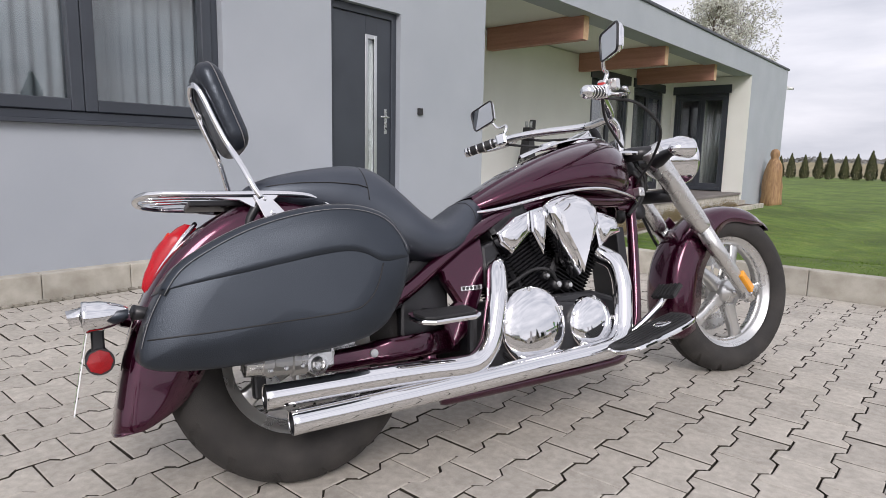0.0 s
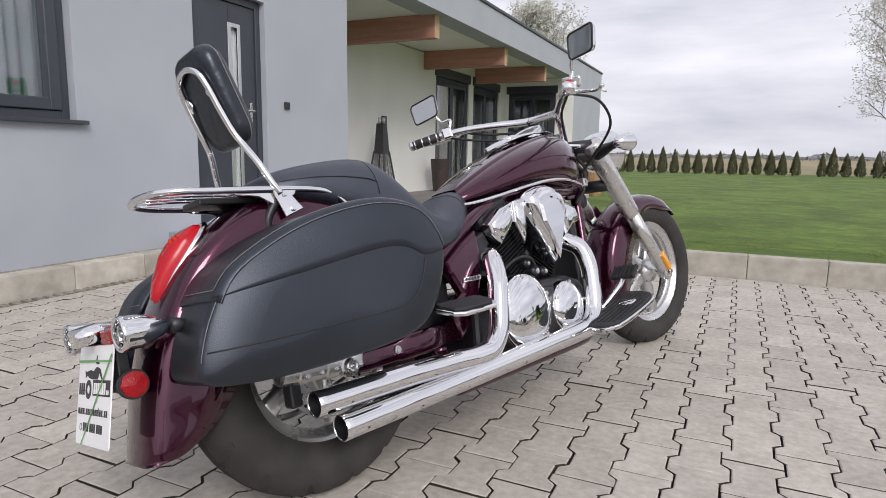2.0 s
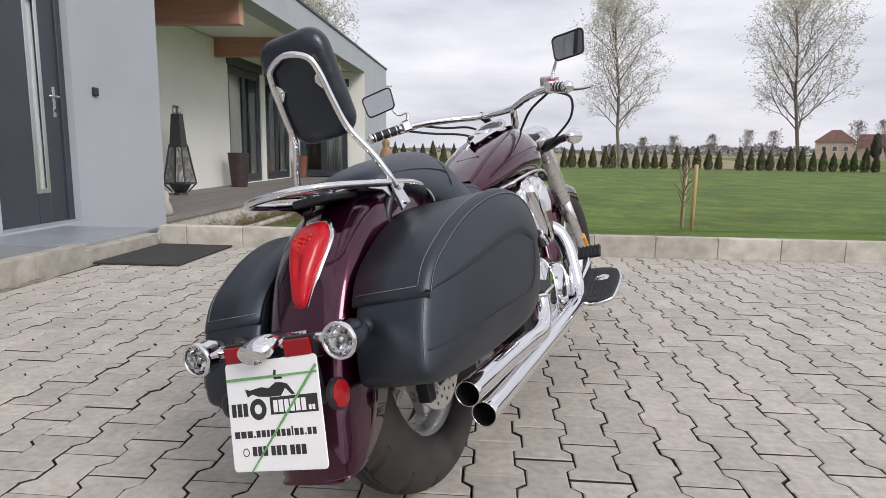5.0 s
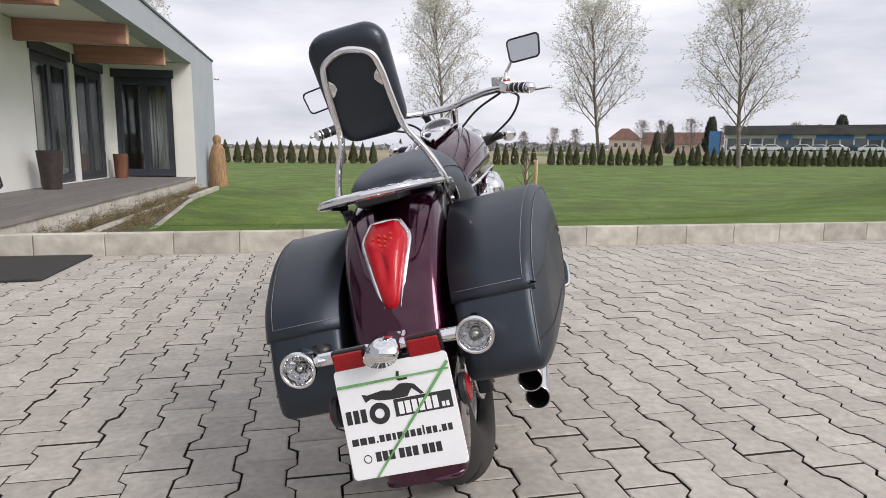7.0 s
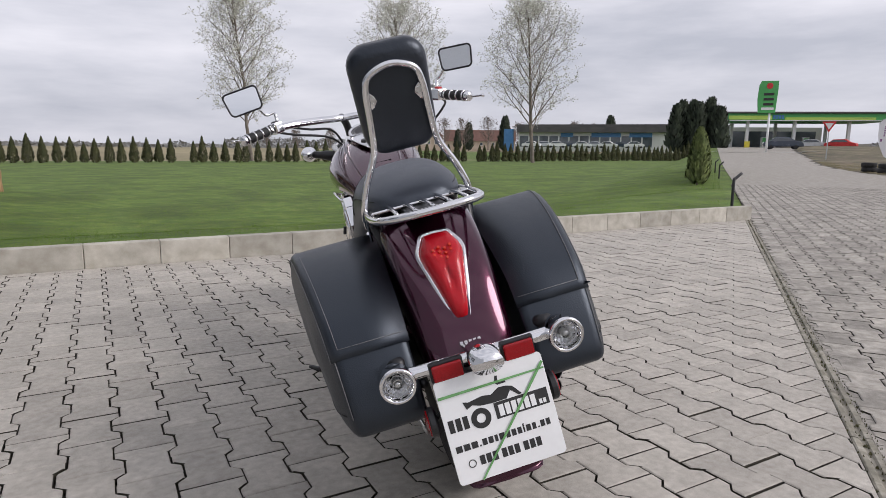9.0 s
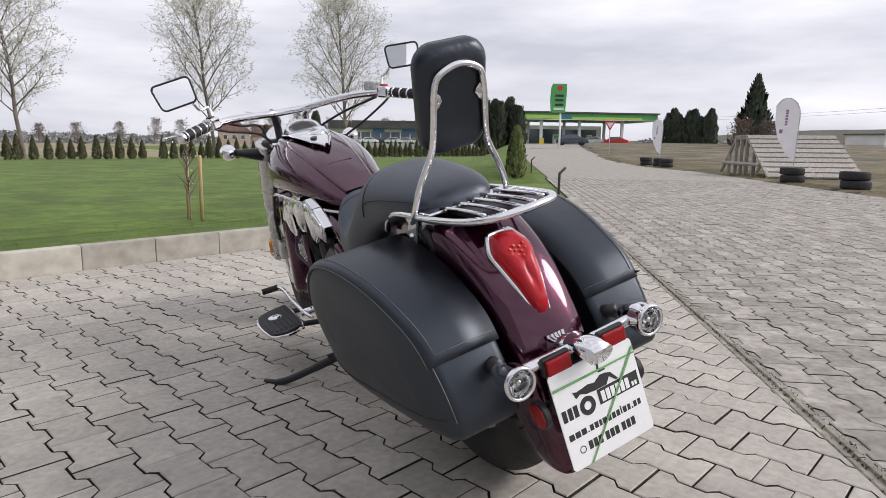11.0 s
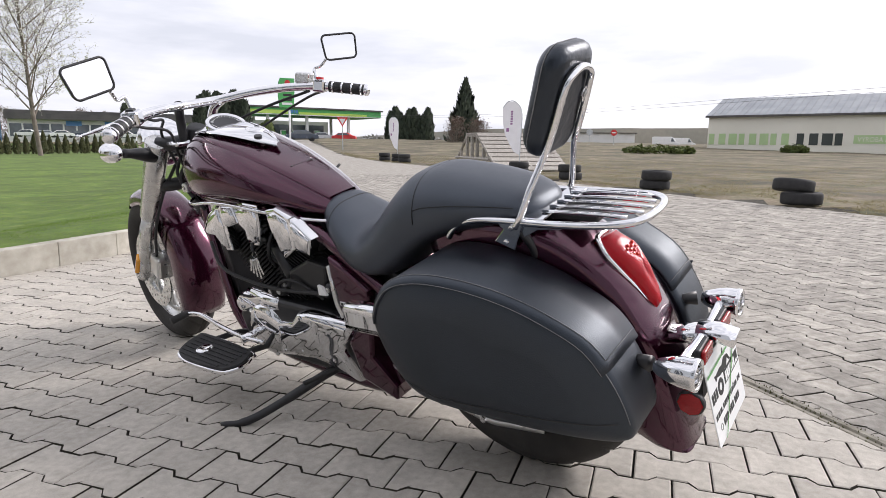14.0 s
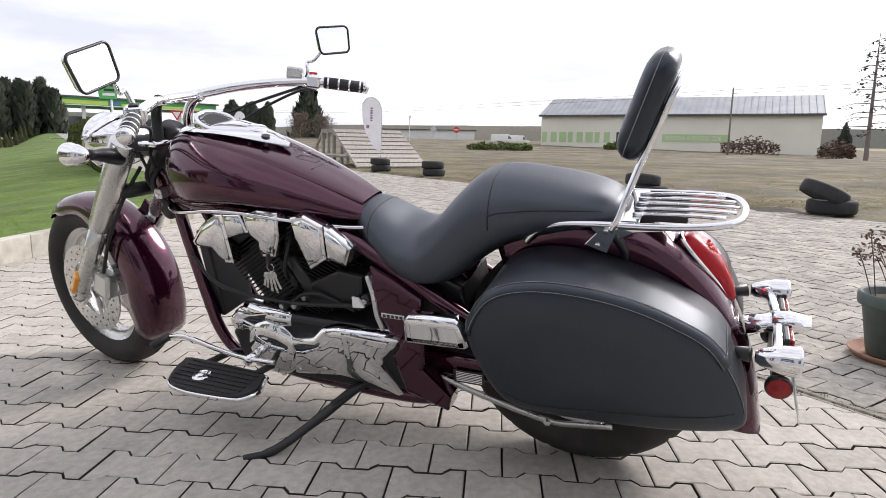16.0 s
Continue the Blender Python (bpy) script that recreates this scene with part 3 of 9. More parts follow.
part("frosted_pane", box(dx - 0.040, dx - 0.030, gy0 + 0.0015, gy1 - 0.0015, gz0 + 0.0015, gz1 - 0.0015), M["paint_white"], d1, "pale frosted layer behind the glass")
bm = bmesh.new()
box(dx + 0.008, dx + 0.016, gy0 - 0.012, gy0 + 0.028, gz0 - 0.012, gz1 + 0.012, 0.002, 1, bm)
box(dx + 0.008, dx + 0.016, gy1 - 0.028, gy1 + 0.012, gz0 - 0.012, gz1 + 0.012, 0.002, 1, bm)
box(dx + 0.008, dx + 0.016, gy0 + 0.028, gy1 - 0.028, gz1 - 0.028, gz1 + 0.012, 0.002, 1, bm)
box(dx + 0.008, dx + 0.016, gy0 + 0.028, gy1 - 0.028, gz0 - 0.012, gz0 + 0.028, 0.002, 1, bm)
part("glazing_trim", bm, M["trim_steel"], d1, "brushed steel trim")
hd = part("door_handle", box(dx + 0.008, dx + 0.018, 4.70, 4.735, 1.05, 1.31, 0.004), M["steel_satin"], d1, "brushed steel handle on a long plate")
b = tube([(dx + 0.015, 4.718, 1.225), (dx + 0.06, 4.718, 1.225), (dx + 0.066, 4.70, 1.225), (dx + 0.066, 4.60, 1.225)], 0.009, 8, 3)
part("lever", b, M["steel_satin"], hd, smooth=True)
part("lock", lathe([(0, 0.006), (0.011, 0.006), (0.012, 0)], 12, m=pose(dx + 0.017, 4.718, 1.11, 0, 90, 0)), M["black_box"], hd)
part("threshold", box(dx - 0.1, dx + 0.05, y0 + 0.002, y1 - 0.002, z0 - 0.02, z0 + 0.022, 0.004), M["sill_metal"], d1)
bb = part("bell_box", box(HOUSE_X + 0.001, HOUSE_X + 0.025, 5.13, 5.205, 1.275, 1.35, 0.006), M["black_box"])
tagged(bb, "small square black doorbell box on the grey wall", "doorbell")
dp = thing("downpipe", "dark grey downpipe beside the porch corner", "downpipe")
part("pipe", tube([(HOUSE_X - 0.30, 6.40, 0.0), (HOUSE_X - 0.30, 6.40, 2.6)], 0.045, 12, 0), M["anthracite"], dp, smooth=True)

# porch: glazed doors
def glazed_door(name, label, ya, yb, za, zb, m, shut):
    d = thing(name, label, "door", kind="structure", at=m)
    W = yb - ya
    bm = bmesh.new()
    box(-0.12, -0.03, 0.002, 0.08, za, zb, 0.005, 1, bm)
    box(-0.12, -0.03, W - 0.08, W - 0.002, za, zb, 0.005, 1, bm)
    box(-0.12, -0.03, 0.08, W - 0.08, zb - 0.09, zb - 0.002, 0.005, 1, bm)
    box(-0.12, -0.03, 0.08, W - 0.08, za, za + 0.08, 0.005, 1, bm)
    part("door_frame", bm, M["anthracite"], d)
    for a, b in ((0.082, W / 2 - 0.002), (W / 2 + 0.002, W - 0.082)):
        bm = bmesh.new()
        box(-0.10, -0.045, a, a + 0.085, za + 0.082, zb - 0.092, 0.004, 1, bm)
        box(-0.10, -0.045, b - 0.085, b, za + 0.082, zb - 0.092, 0.004, 1, bm)
        box(-0.10, -0.045, a + 0.085, b - 0.085, zb - 0.18, zb - 0.092, 0.004, 1, bm)
        box(-0.10, -0.045, a + 0.085, b - 0.085, za + 0.082, za + 0.19, 0.004, 1, bm)
        leaf = part("door_leaf", bm, M["anthracite"], d)
        g = part("pane", box(-0.078, -0.072, a + 0.086, b - 0.086, za + 0.191, zb - 0.181), M["glass"], leaf)
        g.visible_shadow = False
    part("shutter_box", box(-0.10, 0.03, -0.06, W + 0.06, zb + 0.0, zb + 0.22, 0.01), M["anthracite"], d, "dark shutter box above the door")
    return d
for i, (a, b, c, e) in enumerate(OPEN_BACK):
    glazed_door("door_%d" % (i + 2), "glazed terrace door with dark grey frame", a, b, c, e, pose(BACK_X, a, 0), 0)
glazed_door("door_4", "glazed double terrace door with dark grey frame in the end wall", 0, E1 - E0, 0.02, 2.62, pose(E0, END_Y, 0, 0, 0, -90), 0)
for i, (cx, cy0, cy1) in enumerate(((BACK_X - 0.45, 13.75, 14.05), (BACK_X - 0.45, 14.6, 14.9), (BACK_X - 0.45, 15.2, 15.9), (BACK_X - 0.45, 16.2, 17.2))):
    bm = bmesh.new()
    prev = None
    for k in range(80):
        y = cy0 + (cy1 - cy0) * k / 79
        x = cx + 0.03 * math.sin(k * 0.8)
        cur = (bm.verts.new((x, y, 0.05)), bm.verts.new((x, y, 2.6)))
        if prev:
            bm.faces.new((prev[0], cur[0], cur[1], prev[1]))
        prev = cur
    c = part("curtain", bm, M["curtain_pale"], None, smooth=True)
    tagged(c, "pale curtain hanging behind the terrace door", "curtain")
    c.modifiers.new("thick", 'SOLIDIFY').thickness = 0.003

bm = bmesh.new()
prev = None
for k in range(90):
    x = E0 + 0.55 + (E1 - E0 - 0.55) * k / 89
    y = END_Y + 0.45 + 0.03 * math.sin(k * 0.8)
    cur = (bm.verts.new((x, y, 0.05)), bm.verts.new((x, y, 2.6)))
    if prev:
        bm.faces.new((prev[0], cur[0], cur[1], prev[1]))
    prev = cur
c = part("curtain", bm, M["curtain_pale"], None, smooth=True)
tagged(c, "pale curtain hanging behind the end terrace door", "curtain")
c.modifiers.new("thick", 'SOLIDIFY').thickness = 0.003

# porch beams
for i, y in enumerate((9.15, 12.45, 15.4)):
    beam = thing("roof_beam", "reddish-brown laminated timber beam under the porch ceiling", "beam", "porch beams")
    part("beam_body", box(BACK_X + 0.002, -4.995, y - 0.08, y + 0.08, 2.68, SOFFIT_Z + 0.018, 0.006), M["beam_wood"], beam)
    part("beam_end", box(-4.995, -4.985, y - 0.078, y + 0.078, 2.682, SOFFIT_Z + 0.016), M["beam_end"], beam, "pale sawn end grain")

# terrace deck, boards running along the porch
deckhost = thing("terrace", "dark grey-brown composite terrace deck under the porch", "terrace", kind="structure")
part("deck_base", box(BACK_X + 0.002, -4.888, 6.335, 17.79, -0.30, -0.03), M["concrete"], deckhost)
for i in range(14):
    xa = BACK_X + 0.004 + i * 0.1424
    part("plank", box(xa, xa + 0.137, 6.335, 17.785, -0.029, 0.0, 0.004, 1), M["deck"], deckhost)
part("deck_edge", box(-4.885, -4.855, 6.34, 17.79, -0.055, 0.002, 0.004, 1), M["deck"], deckhost)
# planted ledges below the terrace
ledge = thing("planting_ledge", "stepped concrete planting ledge beside the terrace", "planter", kind="structure")
part("ledge_upper", box(-4.826, -4.64, 4.70, 17.5, -0.75, -0.17, 0.01), M["concrete"], ledge)
part("ledge_soil", box(-4.64, -4.36, 4.70, 17.5, -0.75, -0.27), M["soil"], ledge)
part("ledge_soil", slab([(-4.236, 4.60), (ledge_edge(4.60) - 0.06, 4.60), (ledge_edge(13.7) - 0.06, 13.7), (-4.236, 13.7)], 0.5, "z", -0.735), M["soil"], ledge)
for k in range(13):
    part("ledge_stone", box(-4.355, -4.24 + 0.004 * ((k * 7) % 3), 4.70 + k, 5.685 + k, -0.75, -0.195 - 0.004 * k, 0.010), M["concrete"], ledge)
    y0, y1, wd = 4.60 + k * 0.75, 5.34 + k * 0.75, 0.004 * ((k * 5) % 3)
    part("ledge_stone", slab([(ledge_edge(y0) - 0.058, y0), (ledge_edge(y0) + 0.01 + wd, y0), (ledge_edge(y1) + 0.01 + wd, y1), (ledge_edge(y1) - 0.058, y1)], 0.5, "z", -0.728, 0.008), M["concrete"], ledge)

# things on the porch
def fire_bowl():
    t = thing("garden_fire_basket", "black steel chimney fire basket with slender legs on the terrace", "fire basket", at=pose(-6.45, 9.85, 0))
    def side(a, h):
        """Half width of the tapering cage at a height."""
        return float(np.interp(h, (0.05, 0.20, 0.83, 1.37), (0.09, 0.195, 0.105, 0.070))) * a
    corners = ((1, 1), (-1, 1), (-1, -1), (1, -1))
    for cx, cy in corners:
        part("leg", tube([(side(cx, h), side(cy, h), h) for h in (0.86, 0.50, 0.20, 0.06)], 0.015, 6, 0), M["black_box"], t)
    for h in (0.20, 0.83):
        part("hoop", ring_sweep([(side(cx, h), side(cy, h), h) for cx, cy in corners], 0.014, 6, closed=True), M["black_box"], t)
    for (ax, ay), (bx, by) in zip(corners, corners[1:] + corners[:1]):          # fine wire mesh between the legs
        bm = bmesh.new()
        for k in range(1, 16):
            u = k / 16
            ring_sweep([((ax + (bx - ax) * u) * side(1, h), (ay + (by - ay) * u) * side(1, h), h) for h in (0.20, 0.83)], 0.0026, 3, bm)
        for k in range(1, 34):
            h = 0.20 + 0.63 * k / 34
            ring_sweep([(side(ax, h), side(ay, h), h), (side(bx, h), side(by, h), h)], 0.0026, 3, bm)
        tagged(part("mesh_panel", bm, M["black_box"], t, "black wire mesh"), kind="stuff")
    part("chimney", loft([[(side(cx, h), side(cy, h), h) for cx, cy in corners] for h in (0.83, 1.1, 1.37)]), M["black_box"], t, "tapering black steel chimney")
    for k in (-1, 1):
        part("flue", tube([(0.033 * k, 0.02 * k, 1.35), (0.033 * k, 0.02 * k, 1.48)], 0.030, 12, 0), M["zinc"], t, smooth=True)
    part("bowl", lathe([(0.0, 0.04), (0.10, 0.05), (0.185, 0.19), (0.175, 0.20), (0.09, 0.07), (0, 0.06)], 20), M["black_box"], t, smooth=True)
    part("foot", lathe([(0, 0), (0.12, 0), (0.10, 0.045), (0, 0.045)], 20), M["black_box"], t)
fire_bowl()

def planter(name, label, x, y, r0, r1, h, mat, plant=False):
    t = thing(name, label, "planter", at=pose(x, y, 0))
    part("pot", lathe([(0, 0.0), (r0, 0.0), (r1, h), (r1 - 0.02, h), (r0 - 0.02, 0.05), (0, 0.05)], 28), mat, t, smooth=False)
    part("earth", lathe([(0, h - 0.06), (r1 - 0.03, h - 0.06)], 20), M["soil"], t)
planter("planter", "tall tapered dark brown planter on the terrace", -6.45, 12.4, 0.16, 0.225, 0.72, M["pot_dark"])
planter("planter", "small reddish-brown planter beside the end door", -6.55, 17.1, 0.15, 0.18, 0.62, M["pot_red"])

def carved_figure():
    prof = [(0, -0.55), (0.31, -0.55), (0.30, -0.3), (0.28, -0.1), (0.29, 0.1), (0.265, 0.3), (0.255, 0.46), (0.235, 0.62), (0.20, 0.74), (0.155, 0.83), (0.115, 0.88), (0.105, 0.92), (0.125, 0.97), (0.13, 1.05), (0.10, 1.12), (0.05, 1.16), (0, 1.165)]
    bm = lathe(prof, 40)
    for v in bm.verts:
        v.co.x *= 1.0 + 0.16 * noise.noise((v.co.x * 5, v.co.y * 5, v.co.z * 2.2))
        v.co.y *= 0.85 + 0.12 * noise.noise((v.co.y * 5, v.co.x * 5, v.co.z * 2.2 + 9))
    # a wedge cut down the front, like folded arms
    for v in bm.verts:
        if 0.0 < v.co.z < 0.7 and v.co.x > 0.1:
            v.co.x *= 0.88 + 0.1 * abs(math.sin(v.co.z * 9))
    ob = part("carved_figure", bm, M["statue_wood"], None, smooth=True, at=pose(-4.50, 19.5, 0.02, 0, 0, -30))
    tagged(ob, "carved honey-brown wooden log figure standing on the lawn by the house", "wood carving")
carved_figure()
gn = part("stone_ornament", lathe([(0, 0), (0.10, 0), (0.115, 0.05), (0.09, 0.13), (0.055, 0.19), (0.07, 0.24), (0.045, 0.30), (0, 0.32)], 14, m=pose(-4.985, 6.62, 0.002) @ Matrix.Diagonal((0.72, 0.72, 0.95, 1))), M["concrete"], None, smooth=True)
tagged(gn, "small pale stone garden ornament on the terrace corner", "ornament")
ob = part("outlet_box", box(BACK_X + 0.001, BACK_X + 0.03, 10.55, 10.72, 1.38, 1.56, 0.006), M["black_box"])
tagged(ob, "small dark outlet box on the cream porch wall", "outlet box")
sc = thing("security_camera", "small white security camera on the house corner", "security camera")
part("bracket", box(HOUSE_X - 0.02, HOUSE_X + 0.02, 21.501, 21.62, 3.02, 3.12, 0.01), M["paint_white"], sc)
part("camera_body", tube([(HOUSE_X + 0.0, 21.58, 3.07), (HOUSE_X + 0.14, 21.66, 3.04)], 0.045, 12, 0), M["paint_white"], sc, smooth=True)
part("camera_lens", lathe([(0, 0.0), (0.035, 0.0), (0.035, 0.015), (0, 0.015)], 12, m=look((HOUSE_X + 0.141, 21.661, 3.04), (HOUSE_X + 0.0, 21.58, 3.07))), M["black_box"], sc)

# ---------- the motorcycle: built upright in its own frame (x ahead from under the rear axle, y to its left, z up), then leaned on its stand ----------


def paint(name, c, metal, rough, coat, fleck=0.0):
    m = bpy.data.materials.new(name)
    m.use_nodes = True
    n, l = m.node_tree.nodes, m.node_tree.links
    b = n["Principled BSDF"]
    b.inputs["Metallic"].default_value, b.inputs["Roughness"].default_value = metal, rough
    b.inputs["Coat Weight"].default_value, b.inputs["Coat Roughness"].default_value = coat, 0.04
    geo = n.new("ShaderNodeNewGeometry")
    no = n.new("ShaderNodeTexNoise")
    no.inputs["Scale"].default_value, no.inputs["Detail"].default_value = 900, 2
    l.new(geo.outputs["Position"], no.inputs["Vector"])
    br = n.new("ShaderNodeTexNoise")
    br.inputs["Scale"].default_value = 14
    l.new(geo.outputs["Position"], br.inputs["Vector"])
    mixv = n.new("ShaderNodeMath")
    mixv.operation = 'MULTIPLY_ADD'
    l.new(no.outputs["Fac"], mixv.inputs[0])
    mixv.inputs[1].default_value, mixv.inputs[2].default_value = fleck * 2, 1 - fleck
    hsv = n.new("ShaderNodeHueSaturation")
    hsv.inputs["Color"].default_value = (*c, 1)
    l.new(mixv.outputs[0], hsv.inputs["Value"])
    l.new(hsv.outputs[0], b.inputs["Base Color"])
    rr = n.new("ShaderNodeMapRange")
    rr.inputs[3].default_value, rr.inputs[4].default_value = max(0.0, rough * 0.7), rough * 1.3 + 0.01
    l.new(br.outputs["Fac"], rr.inputs[0])
    l.new(rr.outputs[0], b.inputs["Roughness"])
    return m


M["maroon"] = paint("maroon", (0.056, 0.0042, 0.0230), 0.80, 0.19, 1.0, 0.30)
M["chrome"] = paint("chrome", (0.80, 0.80, 0.81), 1.0, 0.035, 0.0, 0.02)
M["alloy"] = paint("alloy", (0.66, 0.66, 0.65), 0.9, 0.28, 0.0, 0.06)
M["fork_alloy"] = paint("fork_alloy", (0.66, 0.655, 0.64), 0.9, 0.26, 0.0, 0.05)
M["engine_black"] = paint("engine_black", (0.011, 0.011, 0.013), 0.0, 0.42, 0.1, 0.1)
M["fin_black"] = paint("fin_black", (0.010, 0.010, 0.011), 0.0, 0.55, 0.0, 0.1)
M["leather"] = surface("leather", (0.0165, 0.0185, 0.0260), (0.0280, 0.0305, 0.0395), 9, 0.42, 0.16, 420, fine=0.14, rvar=0.12, spec=1.0)
M["bag_leather"] = surface("bag_leather", (0.0062, 0.0074, 0.0108), (0.0115, 0.0134, 0.0184), 7, 0.41, 0.16, 450, fine=0.14, rvar=0.13, spec=0.78)
M["pad_leather"] = surface("pad_leather", (0.0070, 0.0080, 0.0115), (0.0140, 0.0156, 0.0205), 9, 0.36, 0.55, 38, fine=0.10, rvar=0.10, spec=0.7)
for leather_name, leather_tint in (("pad_leather", (0.78, 0.88, 1.0, 1)), ("leather", (0.78, 0.88, 1.0, 1)), ("bag_leather", (0.76, 0.87, 1.0, 1))):
    M[leather_name].node_tree.nodes["Principled BSDF"].inputs["Specular Tint"].default_value = leather_tint
M["stitch"] = surface("stitch", (0.16, 0.16, 0.165), (0.24, 0.24, 0.245), 200, 0.8)
M["tyre"] = surface("tyre", (0.024, 0.0225, 0.021), (0.042, 0.038, 0.035), 16, 0.80, 0.3, 420, fine=0.2, stain=0.25)
M["rubber"] = surface("rubber", (0.012, 0.012, 0.013), (0.02, 0.02, 0.021), 40, 0.6, 0.2, 500)
M["amber"] = paint("amber", (0.80, 0.33, 0.015), 0.0, 0.18, 0.6)
M["amber_lens"] = paint("amber_lens", (0.66, 0.035, 0.012), 0.0, 0.12, 0.4)
M["mirror"] = paint("mirror", (0.88, 0.89, 0.90), 1.0, 0.005, 0.0)
M["plate_white"] = surface("plate_white", (0.84, 0.85, 0.85), (0.88, 0.885, 0.88), 8, 0.42, fine=0.03)
M["plate_black"] = surface("plate_black", (0.02, 0.02, 0.02), (0.03, 0.03, 0.03), 8, 0.5)
M["tape_green"] = surface("tape_green", (0.12, 0.32, 0.10), (0.18, 0.42, 0.16), 20, 0.45)
M["badge_silver"] = paint("badge_silver", (0.72, 0.72, 0.72), 0.8, 0.25, 0.0)
M["dial"] = surface("dial", (0.012, 0.012, 0.014), (0.02, 0.02, 0.022), 20, 0.35)


def lens_red(name, c, rough=0.12):
    m = paint(name, c, 0.0, rough, 0.8)
    n, l = m.node_tree.nodes, m.node_tree.links
    w = n.new("ShaderNodeTexVoronoi")
    w.inputs["Scale"].default_value = 420
    geo = n.new("ShaderNodeNewGeometry")
    l.new(geo.outputs["Position"], w.inputs["Vector"])
    bu = n.new("ShaderNodeBump")
    bu.inputs["Strength"].default_value, bu.inputs["Distance"].default_value = 0.35, 0.002
    l.new(w.outputs["Distance"], bu.inputs["Height"])
    pr = n["Principled BSDF"]
    pr.inputs["Metallic"].default_value, pr.inputs["Specular IOR Level"].default_value = 0.0, 0.2
    pr.inputs["Coat Weight"].default_value = 0.45
    deep = n.new("ShaderNodeValToRGB")
    deep.color_ramp.elements[0].color, deep.color_ramp.elements[1].color = (*c, 1), (c[0] * 0.70, c[1] * 0.5, c[2] * 0.5, 1)
    deep.color_ramp.elements[0].position, deep.color_ramp.elements[1].position = 0.25, 0.85
    l.new(w.outputs["Distance"], deep.inputs[0])
    l.new(deep.outputs[0], pr.inputs["Base Color"])
    l.new(bu.outputs[0], n["Principled BSDF"].inputs["Normal"])
    return m


M["red_lens"] = lens_red("red_lens", (0.54, 0.005, 0.014), 0.05)
M["fin_black"].node_tree.nodes["Principled BSDF"].inputs["Specular IOR Level"].default_value = 0.12
M["red_reflector"] = lens_red("red_reflector", (0.34, 0.006, 0.010), 0.15)
M["clear_lens"] = glass("clear_lens", (0.95, 0.96, 0.96), 0.02)

BAZ, BLEAN = radians(71.5), radians(14.5)
BH = Vector((math.cos(BAZ), math.sin(BAZ), 0))
BL = Vector((-math.sin(BAZ) * math.cos(BLEAN), math.cos(BAZ) * math.cos(BLEAN), -math.sin(BLEAN)))
BU = BH.cross(BL)
BIKE = Matrix(((BH.x, BL.x, BU.x, -1.262), (BH.y, BL.y, BU.y, 0.885), (BH.z, BL.z, BU.z, 0.004), (0, 0, 0, 1)))
moto = thing("motorcycle", "dark maroon chrome cruiser motorcycle with leather saddlebags on its stand", "motorcycle", at=BIKE)

# steering: a turn round the raked head
REAR_AXLE, FRONT_AXLE = Vector((0.04, 0, 0.318)), Vector((1.82, 0, 0.318))
RAKE, STEER = radians(38), radians(-9)
AXIS = Vector((-math.sin(RAKE), 0, math.cos(RAKE)))
PIVOT = Vector((1.345, 0, 0.84))
ST = Matrix.Translation(PIVOT) @ Matrix.Rotation(STEER, 4, AXIS) @ Matrix.Translation(-PIVOT)


def turned(bm):
    bmesh.ops.transform(bm, matrix=ST, verts=bm.verts)
    return bm


def mirror_y(pts):
    return [(p[0], -p[1], p[2]) for p in pts]


def axis_y(x, y, z, out=1):
    """Puts a lathe's z axis along +y (out = 1) or -y (out = -1)."""
    return Matrix.Translation((x, y, z)) @ Matrix.Rotation(radians(-90 * out), 4, 'X')


def aim(p, d):
    """Puts a lathe's z axis at p along the direction d."""
    return Matrix.Translation(p) @ Vector(d).to_track_quat('Z', 'Y').to_matrix().to_4x4()


def bolt(parent, p, d, r=0.007, mat=None):
    return part("bolt", lathe([(0, 0.005), (r * 0.55, 0.005), (r * 0.6, 0.0035), (r * 0.95, 0.003), (r, 0.0), (r, -0.004)], 10, m=aim(p, d)), mat or M["chrome"], parent, smooth=False)


def rounded_rect(w, h, r, n=5):
    out = []
    for cx, cy, a0 in ((w - r, h - r, 0), (-w + r, h - r, 90), (-w + r, -h + r, 180), (w - r, -h + r, 270)):
        for k in range(n + 1):
            a = radians(a0 + 90 * k / n)
            out.append((cx + r * math.cos(a), cy + r * math.sin(a)))
    return out


